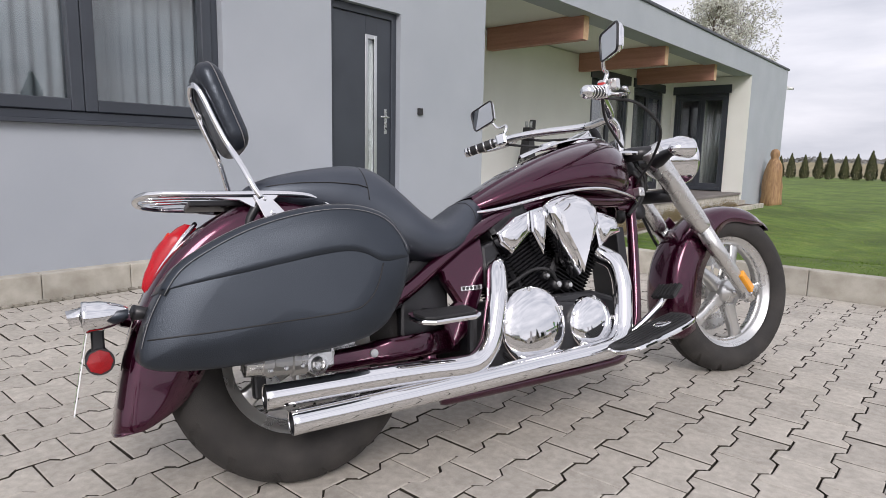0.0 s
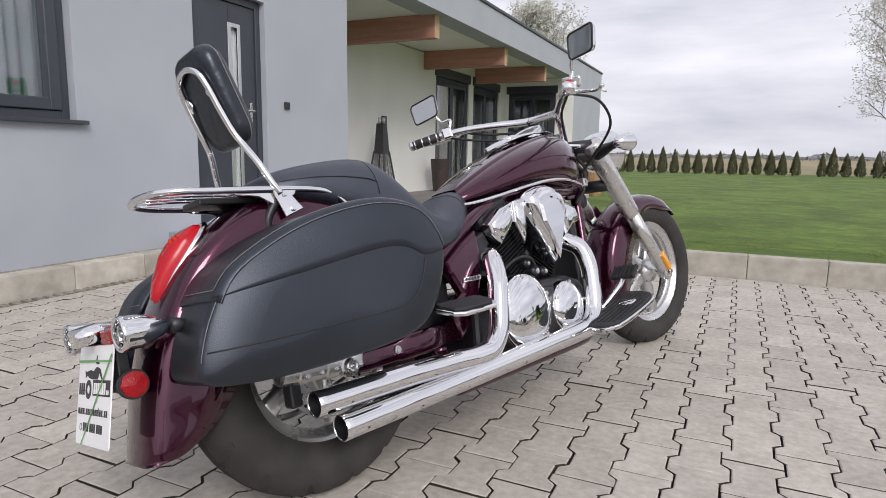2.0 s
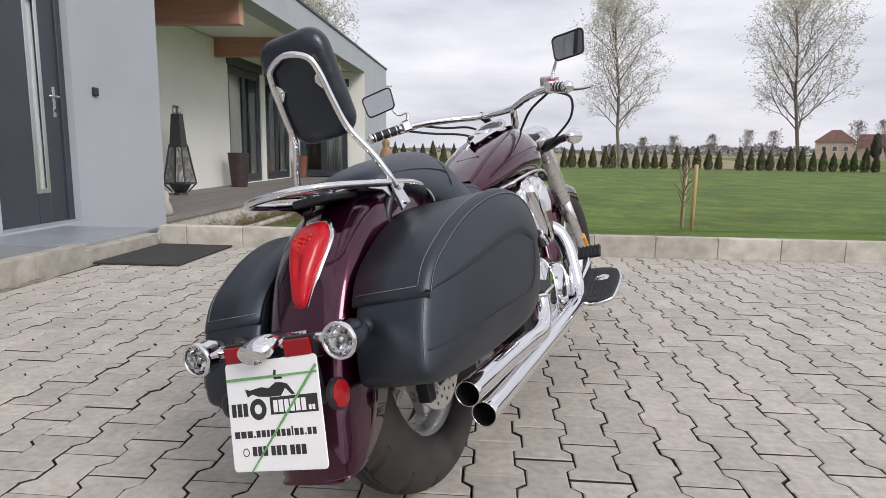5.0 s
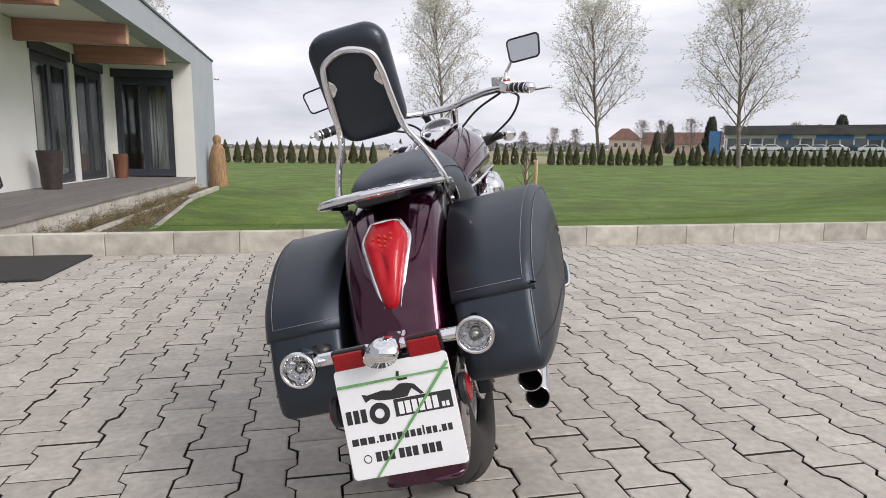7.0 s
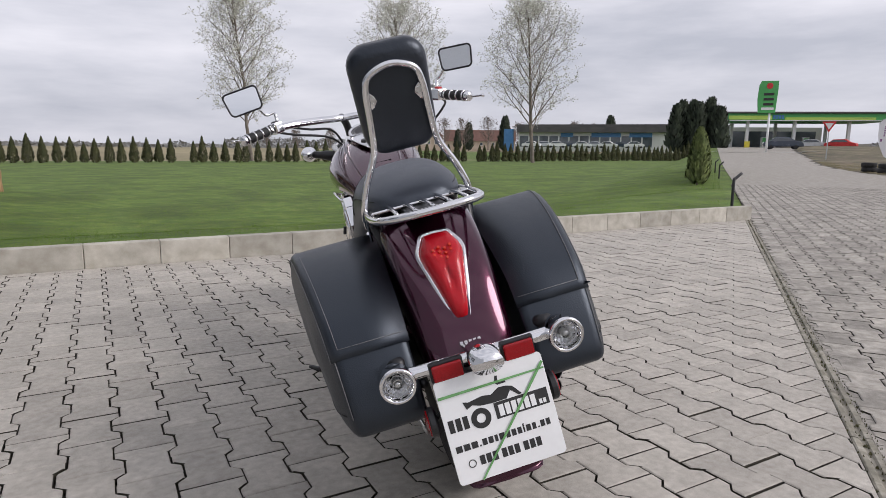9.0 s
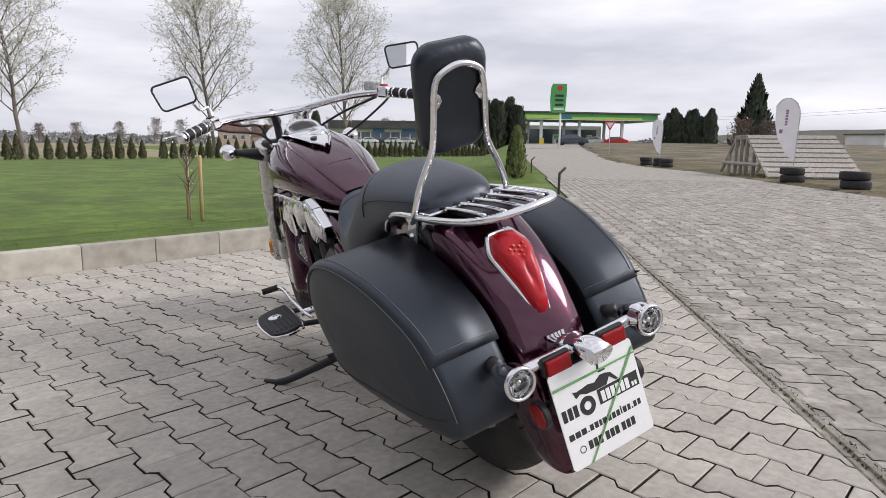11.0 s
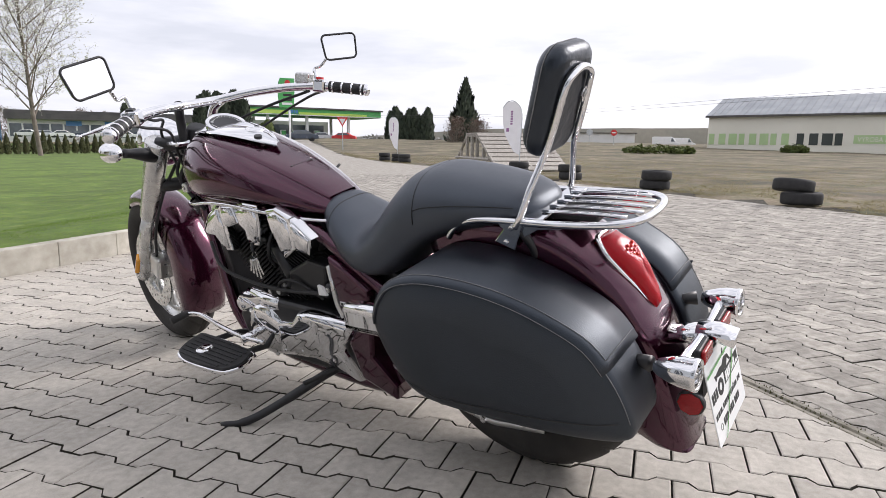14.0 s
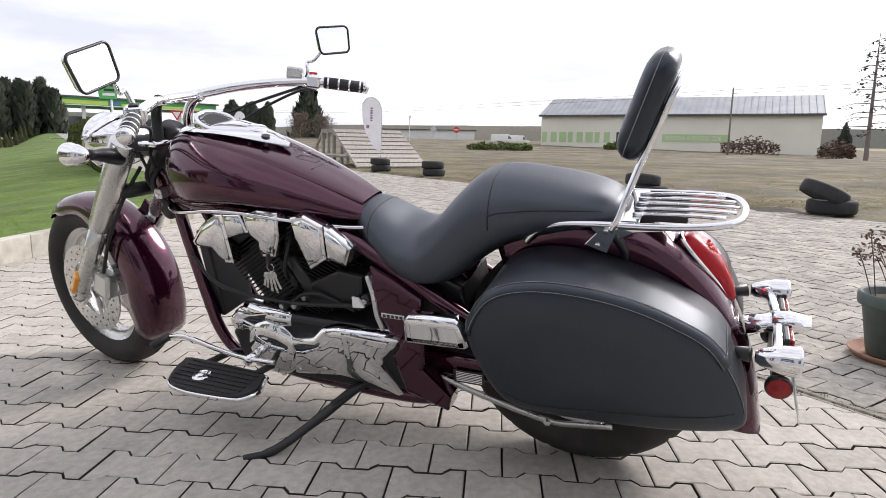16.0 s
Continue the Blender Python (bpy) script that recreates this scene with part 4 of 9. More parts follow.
# ----- wheels -----
def tyre_mesh(R, r_in, w, grooves=40):
    n = grooves * 10
    half = w / 2
    prof = []
    for k in range(35):
        t = -1 + 2 * k / 34
        lat = half * math.sin(t * math.pi / 2 * 1.0)
        crown = R - (R - r_in) * 0.62 * (1 - math.sqrt(max(0.0, 1 - (abs(lat) / (half * 1.001)) ** 2.3)))
        prof.append((lat, crown))
    prof = [(-half * 0.62, r_in), (-half * 0.80, r_in + 0.004), (-half * 0.97, r_in + (R - r_in) * 0.30)] + prof[1:-1] + [(half * 0.97, r_in + (R - r_in) * 0.30), (half * 0.80, r_in + 0.004), (half * 0.62, r_in)]
    bm = bmesh.new()
    rings, sunk = [], {}
    for i in range(n):
        ring = []
        for lat, rad in prof:
            u = lat / half
            k = (i / 2.5 + abs(u) * 5.0) % 10
            deep = 0.0050 if (0.16 < abs(u) < 0.80 and ((k < 1.3 and u > 0) or (5.0 < k < 6.3 and u < 0))) and rad > r_in + (R - r_in) * 0.40 else 0.0
            if 0.05 < abs(u) < 0.15 and rad > r_in + 0.05:
                deep = 0.007
            a = 2 * math.pi * i / n
            v = bm.verts.new(((rad - deep) * math.cos(a), lat, (rad - deep) * math.sin(a)))
            sunk[v] = deep
            ring.append(v)
        rings.append(ring)
    m = len(prof)
    for i in range(n):
        a, b = rings[i], rings[(i + 1) % n]
        for k in range(m - 1):
            f = bm.faces.new((a[k], a[k + 1], b[k + 1], b[k]))
            if len({sunk[v] for v in f.verts}) > 1:
                for e in f.edges:
                    e.smooth = False
    return bm


def rim_mesh(r_out, w):
    h = w / 2
    prof = [(r_out + 0.006, -h), (r_out + 0.010, -h + 0.004), (r_out + 0.008, -h + 0.010), (r_out - 0.006, -h + 0.012), (r_out - 0.012, -h + 0.022), (r_out - 0.026, -h + 0.030), (r_out - 0.030, -0.02),
            (r_out - 0.030, 0.02), (r_out - 0.026, h - 0.030), (r_out - 0.012, h - 0.022), (r_out - 0.006, h - 0.012), (r_out + 0.008, h - 0.010), (r_out + 0.010, h - 0.004), (r_out + 0.006, h),
            (r_out + 0.004, h * 0.5), (r_out + 0.004, -h * 0.5), (r_out + 0.006, -h)]
    return lathe(prof, 72, m=Matrix.Rotation(radians(90), 4, 'X'))


def spoke_mesh(r0, r1, w0, w1, t0, t1):
    secs = []
    for k in range(7):
        s = k / 6
        r = r0 + (r1 - r0) * s
        w = w0 + (w1 - w0) * s + (0.022 * smoothstep(0.72, 1.0, s))
        t = t0 + (t1 - t0) * s
        secs.append([(w * c * (0.5 if abs(c) < 1 else 0.5), t * d * 0.5, r) for c, d in ((-1, -0.55), (-0.72, -1), (0.72, -1), (1, -0.55), (1, 0.55), (0.72, 1), (-0.72, 1), (-1, 0.55))])
    return loft(secs)


def wheel(name, label, centre, R, r_rim, w_tyre, w_rim, m=None, disc_sides=(), hub_w=0.10):
    wh = new(name)
    wh.parent = moto
    wh.matrix_basis = (m or Matrix()) @ Matrix.Translation(centre)
    tagged(wh, label)
    part("tyre", tyre_mesh(R, r_rim, w_tyre), M["tyre"], wh, "worn black road tyre", smooth=True)
    part("rim", rim_mesh(r_rim, w_rim), M["alloy"], wh, "cast alloy rim", smooth=True)
    sp = spoke_mesh(0.035, r_rim - 0.02, 0.060, 0.036, 0.050, 0.034)
    bmesh.ops.bevel(sp, geom=sp.edges[:], offset=0.003, segments=1, affect='EDGES')
    sm = mesh_of("spoke", sp, M["alloy"], True)
    for k in range(5):
        ob = new("spoke", sm)
        ob.parent = wh
        ob.matrix_basis = Matrix.Rotation(radians(72 * k + 20), 4, 'Y')
    part("hub", lathe([(0, hub_w / 2 + 0.01), (0.02, hub_w / 2 + 0.01), (0.025, hub_w / 2), (0.048, hub_w / 2 - 0.005), (0.052, 0.02), (0.052, -0.02), (0.048, -hub_w / 2 + 0.005), (0.025, -hub_w / 2), (0.02, -hub_w / 2 - 0.01), (0, -hub_w / 2 - 0.01)], 28, m=Matrix.Rotation(radians(90), 4, 'X')), M["alloy"], wh, smooth=True)
    for side, rd in disc_sides:
        y = side * (hub_w / 2 + 0.022)
        d = part("brake_disc", lathe([(rd * 0.62, -0.0025), (rd, -0.0025), (rd, 0.0025), (rd * 0.62, 0.0025), (rd * 0.62, -0.0025)], 48, m=Matrix.Translation((0, y, 0)) @ Matrix.Rotation(radians(90), 4, 'X')), M["steel_satin"], wh, "perforated steel brake disc")
        hb = bmesh.new()
        for i in range(30):
            a = 2 * math.pi * i / 30
            for rr in ((0.72, 0.90) if i % 2 else (0.80,)):
                lathe([(0, 0.0), (0.0042, 0.0)], 8, hb, Matrix.Translation((rd * rr * math.cos(a), y + side * 0.0032, rd * rr * math.sin(a))) @ Matrix.Rotation(radians(90), 4, 'X'))
        tagged(part("holes", hb, M["engine_black"], d), kind="stuff")
        ca = bmesh.new()
        for i in range(6):
            a = 2 * math.pi * i / 6
            ring_sweep([(0.04 * math.cos(a), y, 0.04 * math.sin(a)), (rd * 0.66 * math.cos(a + 0.25), y, rd * 0.66 * math.sin(a + 0.25))], 0.007, 6, ca)
        part("carrier", ca, M["alloy"], d)
    return wh


wheel("rear_wheel", "rear wheel with wide black tyre", REAR_AXLE, 0.322, 0.196, 0.165, 0.115, disc_sides=((-1, 0.138),), hub_w=0.12)
wheel("front_wheel", "front wheel with five-spoke cast rim", FRONT_AXLE, 0.322, 0.222, 0.132, 0.090, m=ST, disc_sides=((1, 0.165),), hub_w=0.10)

# ----- tank -----
TANK = [  # x, top, bottom, half width
    (0.585, 0.700, 0.668, 0.050), (0.62, 0.718, 0.668, 0.082), (0.68, 0.752, 0.674, 0.108), (0.76, 0.792, 0.686, 0.132), (0.86, 0.836, 0.700, 0.158), (0.96, 0.872, 0.708, 0.175), (1.05, 0.897, 0.706, 0.183),
    (1.12, 0.910, 0.700, 0.176), (1.18, 0.914, 0.696, 0.158), (1.225, 0.906, 0.700, 0.134), (1.258, 0.888, 0.714, 0.104), (1.280, 0.862, 0.736, 0.070), (1.288, 0.835, 0.765, 0.03)]


def superring(x, zt, zb, w, n=36, e=2.5, flat=0.62):
    zc = zb + (zt - zb) * 0.42
    pts = []
    for k in range(n):
        a = 2 * math.pi * k / n
        c, s = math.cos(a), math.sin(a)
        yy = w * math.copysign(abs(c) ** (2 / e), c)
        if s >= 0:
            zz = zc + (zt - zc) * abs(s) ** (2 / 1.9)
        else:
            zz = zc - (zc - zb) * abs(s) ** (2 / 4.0)
        pts.append((x, yy, zz))
    return pts


def loft_profile(rows, n=36, e=2.5, dense=3):
    """Smooth loft through (x, top, bottom, half width) rows."""
    pts = curve([(r[0], r[1], r[2]) for r in rows], dense)
    ws = curve([(r[0], r[3], 0) for r in rows], dense)
    return loft([superring(p.x, p.y, p.z, max(0.004, q.y), n, e) for p, q in zip(pts, ws)])


tank = part("fuel_tank", loft_profile(TANK), M["maroon"], moto, "glossy dark maroon teardrop fuel tank", smooth=True)
# raised spine panel along the top, edged by two shallow creases
bm = bmesh.new()
rows = []
spine = curve([(r[0], r[1], r[3]) for r in TANK[1:-3]], 4)
for p in spine:
    hw = 0.012 + 0.52 * p.z
    zb = 0.70
    zc = zb + (p.y - zb) * 0.42
    row = []
    for u in (-1.0, -0.95, -0.8, -0.5, -0.25, 0, 0.25, 0.5, 0.8, 0.95, 1.0):
        y = u * hw
        sn = math.sqrt(max(0.0, 1 - (abs(y) / p.z) ** 2.5))
        row.append(bm.verts.new((p.x, y, zc + (p.y - zc) * sn ** (2 / 1.9) + (0.0045 if abs(u) < 0.97 else -0.004))))
    rows.append(row)
for a, b in zip(rows, rows[1:]):
    for k in range(10):
        bm.faces.new((a[k], a[k + 1], b[k + 1], b[k]))
part("spine_panel", bm, M["maroon"], tank, smooth=True)
for s in (-1, 1):
    pts = [(0.575, s * 0.085, 0.664), (0.64, s * 0.108, 0.668), (0.72, s * 0.134, 0.680), (0.84, s * 0.166, 0.702), (0.95, s * 0.180, 0.716), (1.05, s * 0.184, 0.716), (1.14, s * 0.174, 0.703), (1.21, s * 0.150, 0.692), (1.27, s * 0.112, 0.686), (1.31, s * 0.075, 0.682)]
    part("chrome_strip", tube(pts, 0.0055, 8, 5), M["chrome"], tank, "thin chrome strip along the tank's lower edge", smooth=True)
# console, dial, filler cap
con = part("console", loft([[(x, w * math.cos(a), z + 0.012 * math.sin(a)) for a in (math.pi * k / 10 for k in range(11))] for x, w, z in
                            ((1.225, 0.03, 0.906), (1.20, 0.070, 0.912), (1.14, 0.082, 0.916), (1.07, 0.076, 0.911), (1.0, 0.062, 0.899), (0.93, 0.042, 0.880), (0.865, 0.008, 0.856))], closed=False), M["chrome"], tank, "chrome instrument console", smooth=True)
part("speedometer", lathe([(0.062, -0.02), (0.066, 0.008), (0.064, 0.014), (0.056, 0.016), (0.053, 0.010), (0.0, 0.010)], 40, m=aim((1.118, 0, 0.919), (-0.52, 0, 1))), M["chrome"], con, smooth=True)
part("dial_face", lathe([(0.053, 0.0), (0, 0.0)], 36, m=aim((1.1127, 0, 0.9292), (-0.52, 0, 1))), M["dial"], con, "dark dial behind glass")
dm = bmesh.new()
for k in range(24):
    a = radians(-40 + 260 * k / 23)
    p0 = aim((1.1124, 0, 0.9298), (-0.52, 0, 1))
    b = box(-0.0007, 0.0007, 0.040, 0.049, 0, 0.0004)
    bmesh.ops.transform(b, matrix=p0 @ Matrix.Rotation(a - math.pi / 2, 4, 'Z'), verts=b.verts)
    tmp = bpy.data.meshes.new("tick")
    b.to_mesh(tmp)
    b.free()
    dm.from_mesh(tmp)
    bpy.data.meshes.remove(tmp)
part("dial_marks", dm, M["plate_white"], con)
part("filler_cap", lathe([(0, 0.010), (0.026, 0.009), (0.031, 0.004), (0.032, -0.006)], 28, m=aim((0.985, -0.012, 0.902), (-0.2, 0, 1))), M["chrome"], con, smooth=True)
part("ignition_lock", lathe([(0, 0.008), (0.012, 0.008), (0.014, -0.004)], 16, m=aim((0.93, 0.022, 0.886), (-0.25, 0, 1))), M["black_box"], con)
# plain bars for the maker's mark on the tank
bm = bmesh.new()
for k in range(6):
    box(0.775 + 0.0004 * k, 0.785, -0.045 + k * 0.015, -0.035 + k * 0.015, 0.8035, 0.8050, bm=bm)
part("tank_badge", bm, M["engine_black"], tank, "small plain badge bars")

# ----- frame -----
fr = part("frame", tube([(0.33, 0, 0.52), (0.46, 0, 0.585), (0.63, 0, 0.655), (0.9, 0, 0.70), (1.15, 0, 0.71), (1.31, 0, 0.745)], 0.035, 14, 5, squash=(1.6, 1.0)), M["maroon"], moto, "maroon steel frame", smooth=True)
for s in (-1, 1):
    part("side_rail", tube([(0.10, s * 0.110, 0.385), (0.24, s * 0.122, 0.412), (0.33, s * 0.125, 0.455), (0.42, s * 0.125, 0.512), (0.55, s * 0.118, 0.590), (0.66, s * 0.105, 0.640), (0.80, s * 0.10, 0.678), (1.0, s * 0.10, 0.692), (1.18, s * 0.08, 0.690), (1.30, s * 0.05, 0.70)], 0.021, 12, 5), M["maroon"], fr, smooth=True)
    part("down_tube", tube([(1.325, s * 0.035, 0.745), (1.285, s * 0.06, 0.56), (1.235, s * 0.085, 0.36), (1.205, s * 0.095, 0.26), (1.15, s * 0.10, 0.195), (1.05, s * 0.10, 0.175)], 0.019, 12, 5), M["maroon"], fr, smooth=True)
    part("lower_rail", tube([(1.06, s * 0.10, 0.175), (0.8, s * 0.115, 0.165), (0.5, s * 0.12, 0.165), (0.40, s * 0.12, 0.20), (0.37, s * 0.12, 0.28)], 0.024, 12, 5), M["maroon"], fr, smooth=True)
    part("neck_cover", slab([(1.215, 0.70), (1.255, 0.745), (1.34, 0.80), (1.375, 0.775), (1.345, 0.70), (1.29, 0.655), (1.23, 0.66)], s * 0.02, "y", s * 0.045, 0.008), M["maroon"], fr, smooth=False)
part("head_tube", tube([PIVOT + AXIS * 0.09, PIVOT - AXIS * 0.13], 0.036, 16, 0), M["engine_black"], fr, smooth=True)
part("radiator", box(1.195, 1.235, -0.072, 0.072, 0.30, 0.60, 0.006), M["engine_black"], fr, "black radiator between the down tubes")
bm = bmesh.new()
for k in range(34):
    box(1.236, 1.238, -0.066, 0.066, 0.31 + k * 0.0085, 0.313 + k * 0.0085, bm=bm)
part("radiator_fins", bm, M["anthracite"], fr)

# side covers
SC = [(0.424, 0.499), (0.50, 0.548), (0.566, 0.580), (0.570, 0.52), (0.558, 0.439), (0.52, 0.36), (0.493, 0.318), (0.432, 0.279), (0.408, 0.375), (0.464, 0.408), (0.429, 0.467)]
for s in (-1, 1):
    c = part("side_cover", slab(SC, s * 0.036, "y", s * 0.122, 0.012, 3), M["maroon"], moto, "maroon side cover", smooth=False)
    b = part("cover_badge", box(0.475, 0.545, s * 0.158, s * 0.162, 0.436, 0.449, 0.001, 1), M["badge_silver"], c, "small silver badge with plain bars")
    bm = bmesh.new()
    for k in range(5):
        box(0.481 + k * 0.0125, 0.489 + k * 0.0125, min(s * 0.1622, s * 0.163), max(s * 0.1622, s * 0.163), 0.4385, 0.4465, bm=bm)
    part("badge_bars", bm, M["plate_black"], b)

# ----- seat -----
SEAT = [(0.662, 0.700, 0.672, 0.030), (0.64, 0.716, 0.640, 0.070), (0.605, 0.716, 0.605, 0.100), (0.56, 0.692, 0.570, 0.126), (0.505, 0.660, 0.545, 0.146), (0.455, 0.655, 0.530, 0.156), (0.405, 0.690, 0.525, 0.160), (0.36, 0.738, 0.535, 0.158),
        (0.315, 0.782, 0.560, 0.152), (0.27, 0.810, 0.600, 0.146), (0.21, 0.818, 0.640, 0.140), (0.14, 0.812, 0.668, 0.134), (0.06, 0.800, 0.690, 0.124), (-0.01, 0.784, 0.704, 0.106), (-0.055, 0.764, 0.714, 0.078), (-0.075, 0.742, 0.722, 0.04)]
seat = part("seat", loft_profile(list(reversed(SEAT)), 36, 2.9), M["leather"], moto, "black leather two-level seat", smooth=True)


def seat_line(x, side=None):
    rows = sorted(SEAT)
    for a, b in zip(rows, rows[1:]):
        if a[0] <= x <= b[0]:
            t = (x - a[0]) / (b[0] - a[0])
            return [a[k] + (b[k] - a[k]) * t for k in range(4)]
    return rows[0]


for x in (0.235, 0.585):
    _, zt, zb, w = seat_line(x)
    ringp = superring(x, zt + 0.001, zb - 0.001, w + 0.001, 40, 2.9)
    pts = [p for p in ringp if p[2] > zb + (zt - zb) * 0.40]
    pts.sort(key=lambda p: p[1])
    part("seam", ring_sweep(pts, 0.0014, 6), M["rubber"], seat, smooth=True)
for s in (-1, 1):
    pts = []
    for k in range(12):
        x = 0.235 - 0.27 * k / 11
        _, zt, zb, w = seat_line(x)
        zc = zb + (zt - zb) * 0.42
        pts.append((x, s * (w * 0.975), zc + (zt - zc) * 0.30))
    part("seam", ring_sweep(pts, 0.0013, 6), M["rubber"], seat, smooth=True)

# ----- rear fender -----
FEN = [  # x, z, half width, side depth
    (0.24, 0.690, 0.100, 0.10), (0.12, 0.722, 0.106, 0.12), (0.0, 0.728, 0.110, 0.15), (-0.10, 0.708, 0.110, 0.18), (-0.19, 0.658, 0.106, 0.20), (-0.262, 0.588, 0.101, 0.20), (-0.314, 0.505, 0.096, 0.19), (-0.350, 0.42, 0.090, 0.185),
    (-0.374, 0.335, 0.087, 0.166), (-0.383, 0.290, 0.085, 0.146), (-0.390, 0.252, 0.084, 0.112), (-0.394, 0.228, 0.083, 0.080), (-0.397, 0.213, 0.080, 0.046), (-0.3985, 0.205, 0.074, 0.018), (-0.399, 0.2015, 0.062, 0.008)]


def fender_loft(rows, crown=0.030, thick=0.004):
    path = curve([(r[0], 0, r[1]) for r in rows], 4)
    par = curve([(r[2], r[3], 0) for r in rows], 4)
    secs = []
    for i, p in enumerate(path):
        t = (path[min(i + 1, len(path) - 1)] - path[max(i - 1, 0)]).normalized()
        nrm = Vector((t.z, 0, -t.x))
        w, d = par[i].x, max(0.006, par[i].y)
        sec = []
        for off in (0.0, thick):
            half = [(1.0, -d), (1.0, -d * 0.55 - crown * 0.5), (0.985, -crown - 0.01 if d > crown + 0.012 else -d * 0.6), (0.93, -crown * 0.62 if d > crown else -d * 0.5), (0.80, -crown * 0.30 if d > crown else -d * 0.3), (0.5, -crown * 0.08), (0.0, 0.0)]
            line = [(-u, v) for u, v in half] + [(u, v) for u, v in reversed(half[:-1])]
            pts = [p + Vector((0, u * (w - off), 0)) + nrm * (v - (off if abs(u) < 1 else 0)) for u, v in line]
            sec += pts if off == 0 else list(reversed(pts))
        secs.append(sec)
    return loft(secs)


rf = part("rear_fender", fender_loft(FEN), M["maroon"], moto, "glossy maroon rear fender", smooth=True)
bm = bmesh.new()
for k in range(5):
    box(-0.352, -0.349, 0.016 - k * 0.009, 0.022 - k * 0.009, 0.468, 0.475, bm=bm)
bmesh.ops.rotate(bm, cent=(-0.3465, 0, 0.47), matrix=Matrix.Rotation(radians(18), 3, 'Y'), verts=bm.verts)
bmesh.ops.translate(bm, vec=(0.014, 0, 0), verts=bm.verts)
part("fender_badge", bm, M["badge_silver"], rf, "plain pale bars in place of the maker's name")

# tail light: a kite on the fender's slope
TD, TN = Vector((-0.590, 0, -0.807)), Vector((-0.807, 0, 0.590))
T0 = Vector((-0.192, 0, 0.668))
KITE = [(0.0, 0.0), (0.0, 0.0245), (0.006, 0.029), (0.034, 0.0425), (0.046, 0.0445), (0.054, 0.0440), (0.12, 0.0295), (0.180, 0.0160), (0.192, 0.0105), (0.194, 0.0)]
kite = [(u, v) for u, v in KITE] + [(u, -v) for u, v in reversed(KITE[1:-1])]
def kring(scale, h, cu=0.085):
    return [T0 + TD * (cu + (u - cu) * scale) + Vector((0, v * scale, 0)) + TN * (h - 0.010 * (abs((u - 0.09) / 0.1) ** 2)) for u, v in kite]
tl = part("tail_light", loft([kring(1.0, -0.02), kring(1.0, 0.012), kring(0.93, 0.026), kring(0.72, 0.036), kring(0.40, 0.041), kring(0.08, 0.042)]), M["red_lens"], moto, "red kite-shaped tail light with chrome surround", smooth=True)
for r_ in range(4):                                # the bulb's facets showing through the lens
    for c_ in range(4):
        p = T0 + TD * (0.046 + 0.011 * r_ + 0.005 * (c_ % 2)) + Vector((0, -0.018 + 0.012 * c_, 0)) + TN * 0.0360
        part("lens_facet", lathe([(0, 0.0022), (0.0030, 0.0016), (0.0042, -0.003)], 6, m=aim(p, TN)), M["amber_lens"], tl)
part("bezel", ring_sweep(kring(1.07, 0.006), 0.0062, 8, closed=True), M["chrome"], tl, smooth=True)

# ----- saddlebags -----
BAG = [(-0.347, 0.372), (-0.338, 0.42), (-0.312, 0.482), (-0.268, 0.548), (-0.20, 0.592), (-0.12, 0.628), (-0.03, 0.652), (0.06, 0.662), (0.13, 0.655), (0.185, 0.632), (0.222, 0.588), (0.240, 0.538), (0.226, 0.478), (0.185, 0.405), (0.145, 0.368), (0.08, 0.348), (-0.05, 0.336), (-0.18, 0.332), (-0.28, 0.338), (-0.330, 0.350)]


def closed_curve(pts, n=4):
    p = [Vector((q[0], q[1], 0)) for q in pts]
    out = []
    k = len(p)
    for i in range(k):
        a, b, c, d = p[i - 1], p[i], p[(i + 1) % k], p[(i + 2) % k]
        for j in range(n):
            t = j / n
            v = 0.5 * ((2 * b) + (c - a) * t + (2 * a - 5 * b + 4 * c - d) * t * t + (3 * b - a - 3 * c + d) * t ** 3)
            out.append((v.x, v.y))
    return out


def inset(poly, d):
    """Moves each point of an outline (clockwise from above the rear) inwards by d."""
    n = len(poly)
    area = sum(poly[i][0] * poly[(i + 1) % n][1] - poly[(i + 1) % n][0] * poly[i][1] for i in range(n))
    sg = 1 if area > 0 else -1
    out = []
    for i in range(n):
        a, b = Vector(poly[i - 1]), Vector(poly[(i + 1) % n])
        t = (b - a).normalized()
        nn = Vector((-t.y, t.x)) * sg
        dd = d[i] if isinstance(d, (list, tuple)) else d
        out.append((poly[i][0] + nn.x * dd, poly[i][1] + nn.y * dd))
    return out


Y_IN = 0.116


def bag_edge(x):
    """How far out the stitched shoulder of a bag stands: wider towards its front."""
    return 0.262 + 0.145 * (min(max(x, -0.36), 0.20) + 0.33)


BAG_RINGS = [(0.0, 0.0, 0.010, 0), (0.04, 0.0, 0.003, 0), (0.12, 0.0, 0.0, 0), (1.0, -0.018, 0.0, 0), (1.0, -0.010, 0.0012, 0), (1.0, -0.004, 0.0045, 0), (1.0, 0.0, 0.0095, 0),
             (1.0, 0.004, 0.010, 0.010), (1.0, 0.011, 0.010, 0.035), (1.0, 0.016, 0.010, 0.065), (1.0, 0.018, 0.010, 0.095)]


def bag_shell(poly, side):
    """A bag body: a strip bent round the side outline, a tight shoulder, and a slightly puffed side panel."""
    mid = Vector((sum(q[0] for q in poly) / len(poly), sum(q[1] for q in poly) / len(poly)))
    rings = []
    for f, out, d, k in BAG_RINGS:
        ring = []
        for x, z in inset(poly, d):
            to = mid - Vector((x, z))
            if k:
                x, z = x + to.x / to.length * k, z + to.y / to.length * k
            ring.append((x, side * (Y_IN + f * (bag_edge(x) - Y_IN) + out), z))
        rings.append(ring)
    return loft(rings)


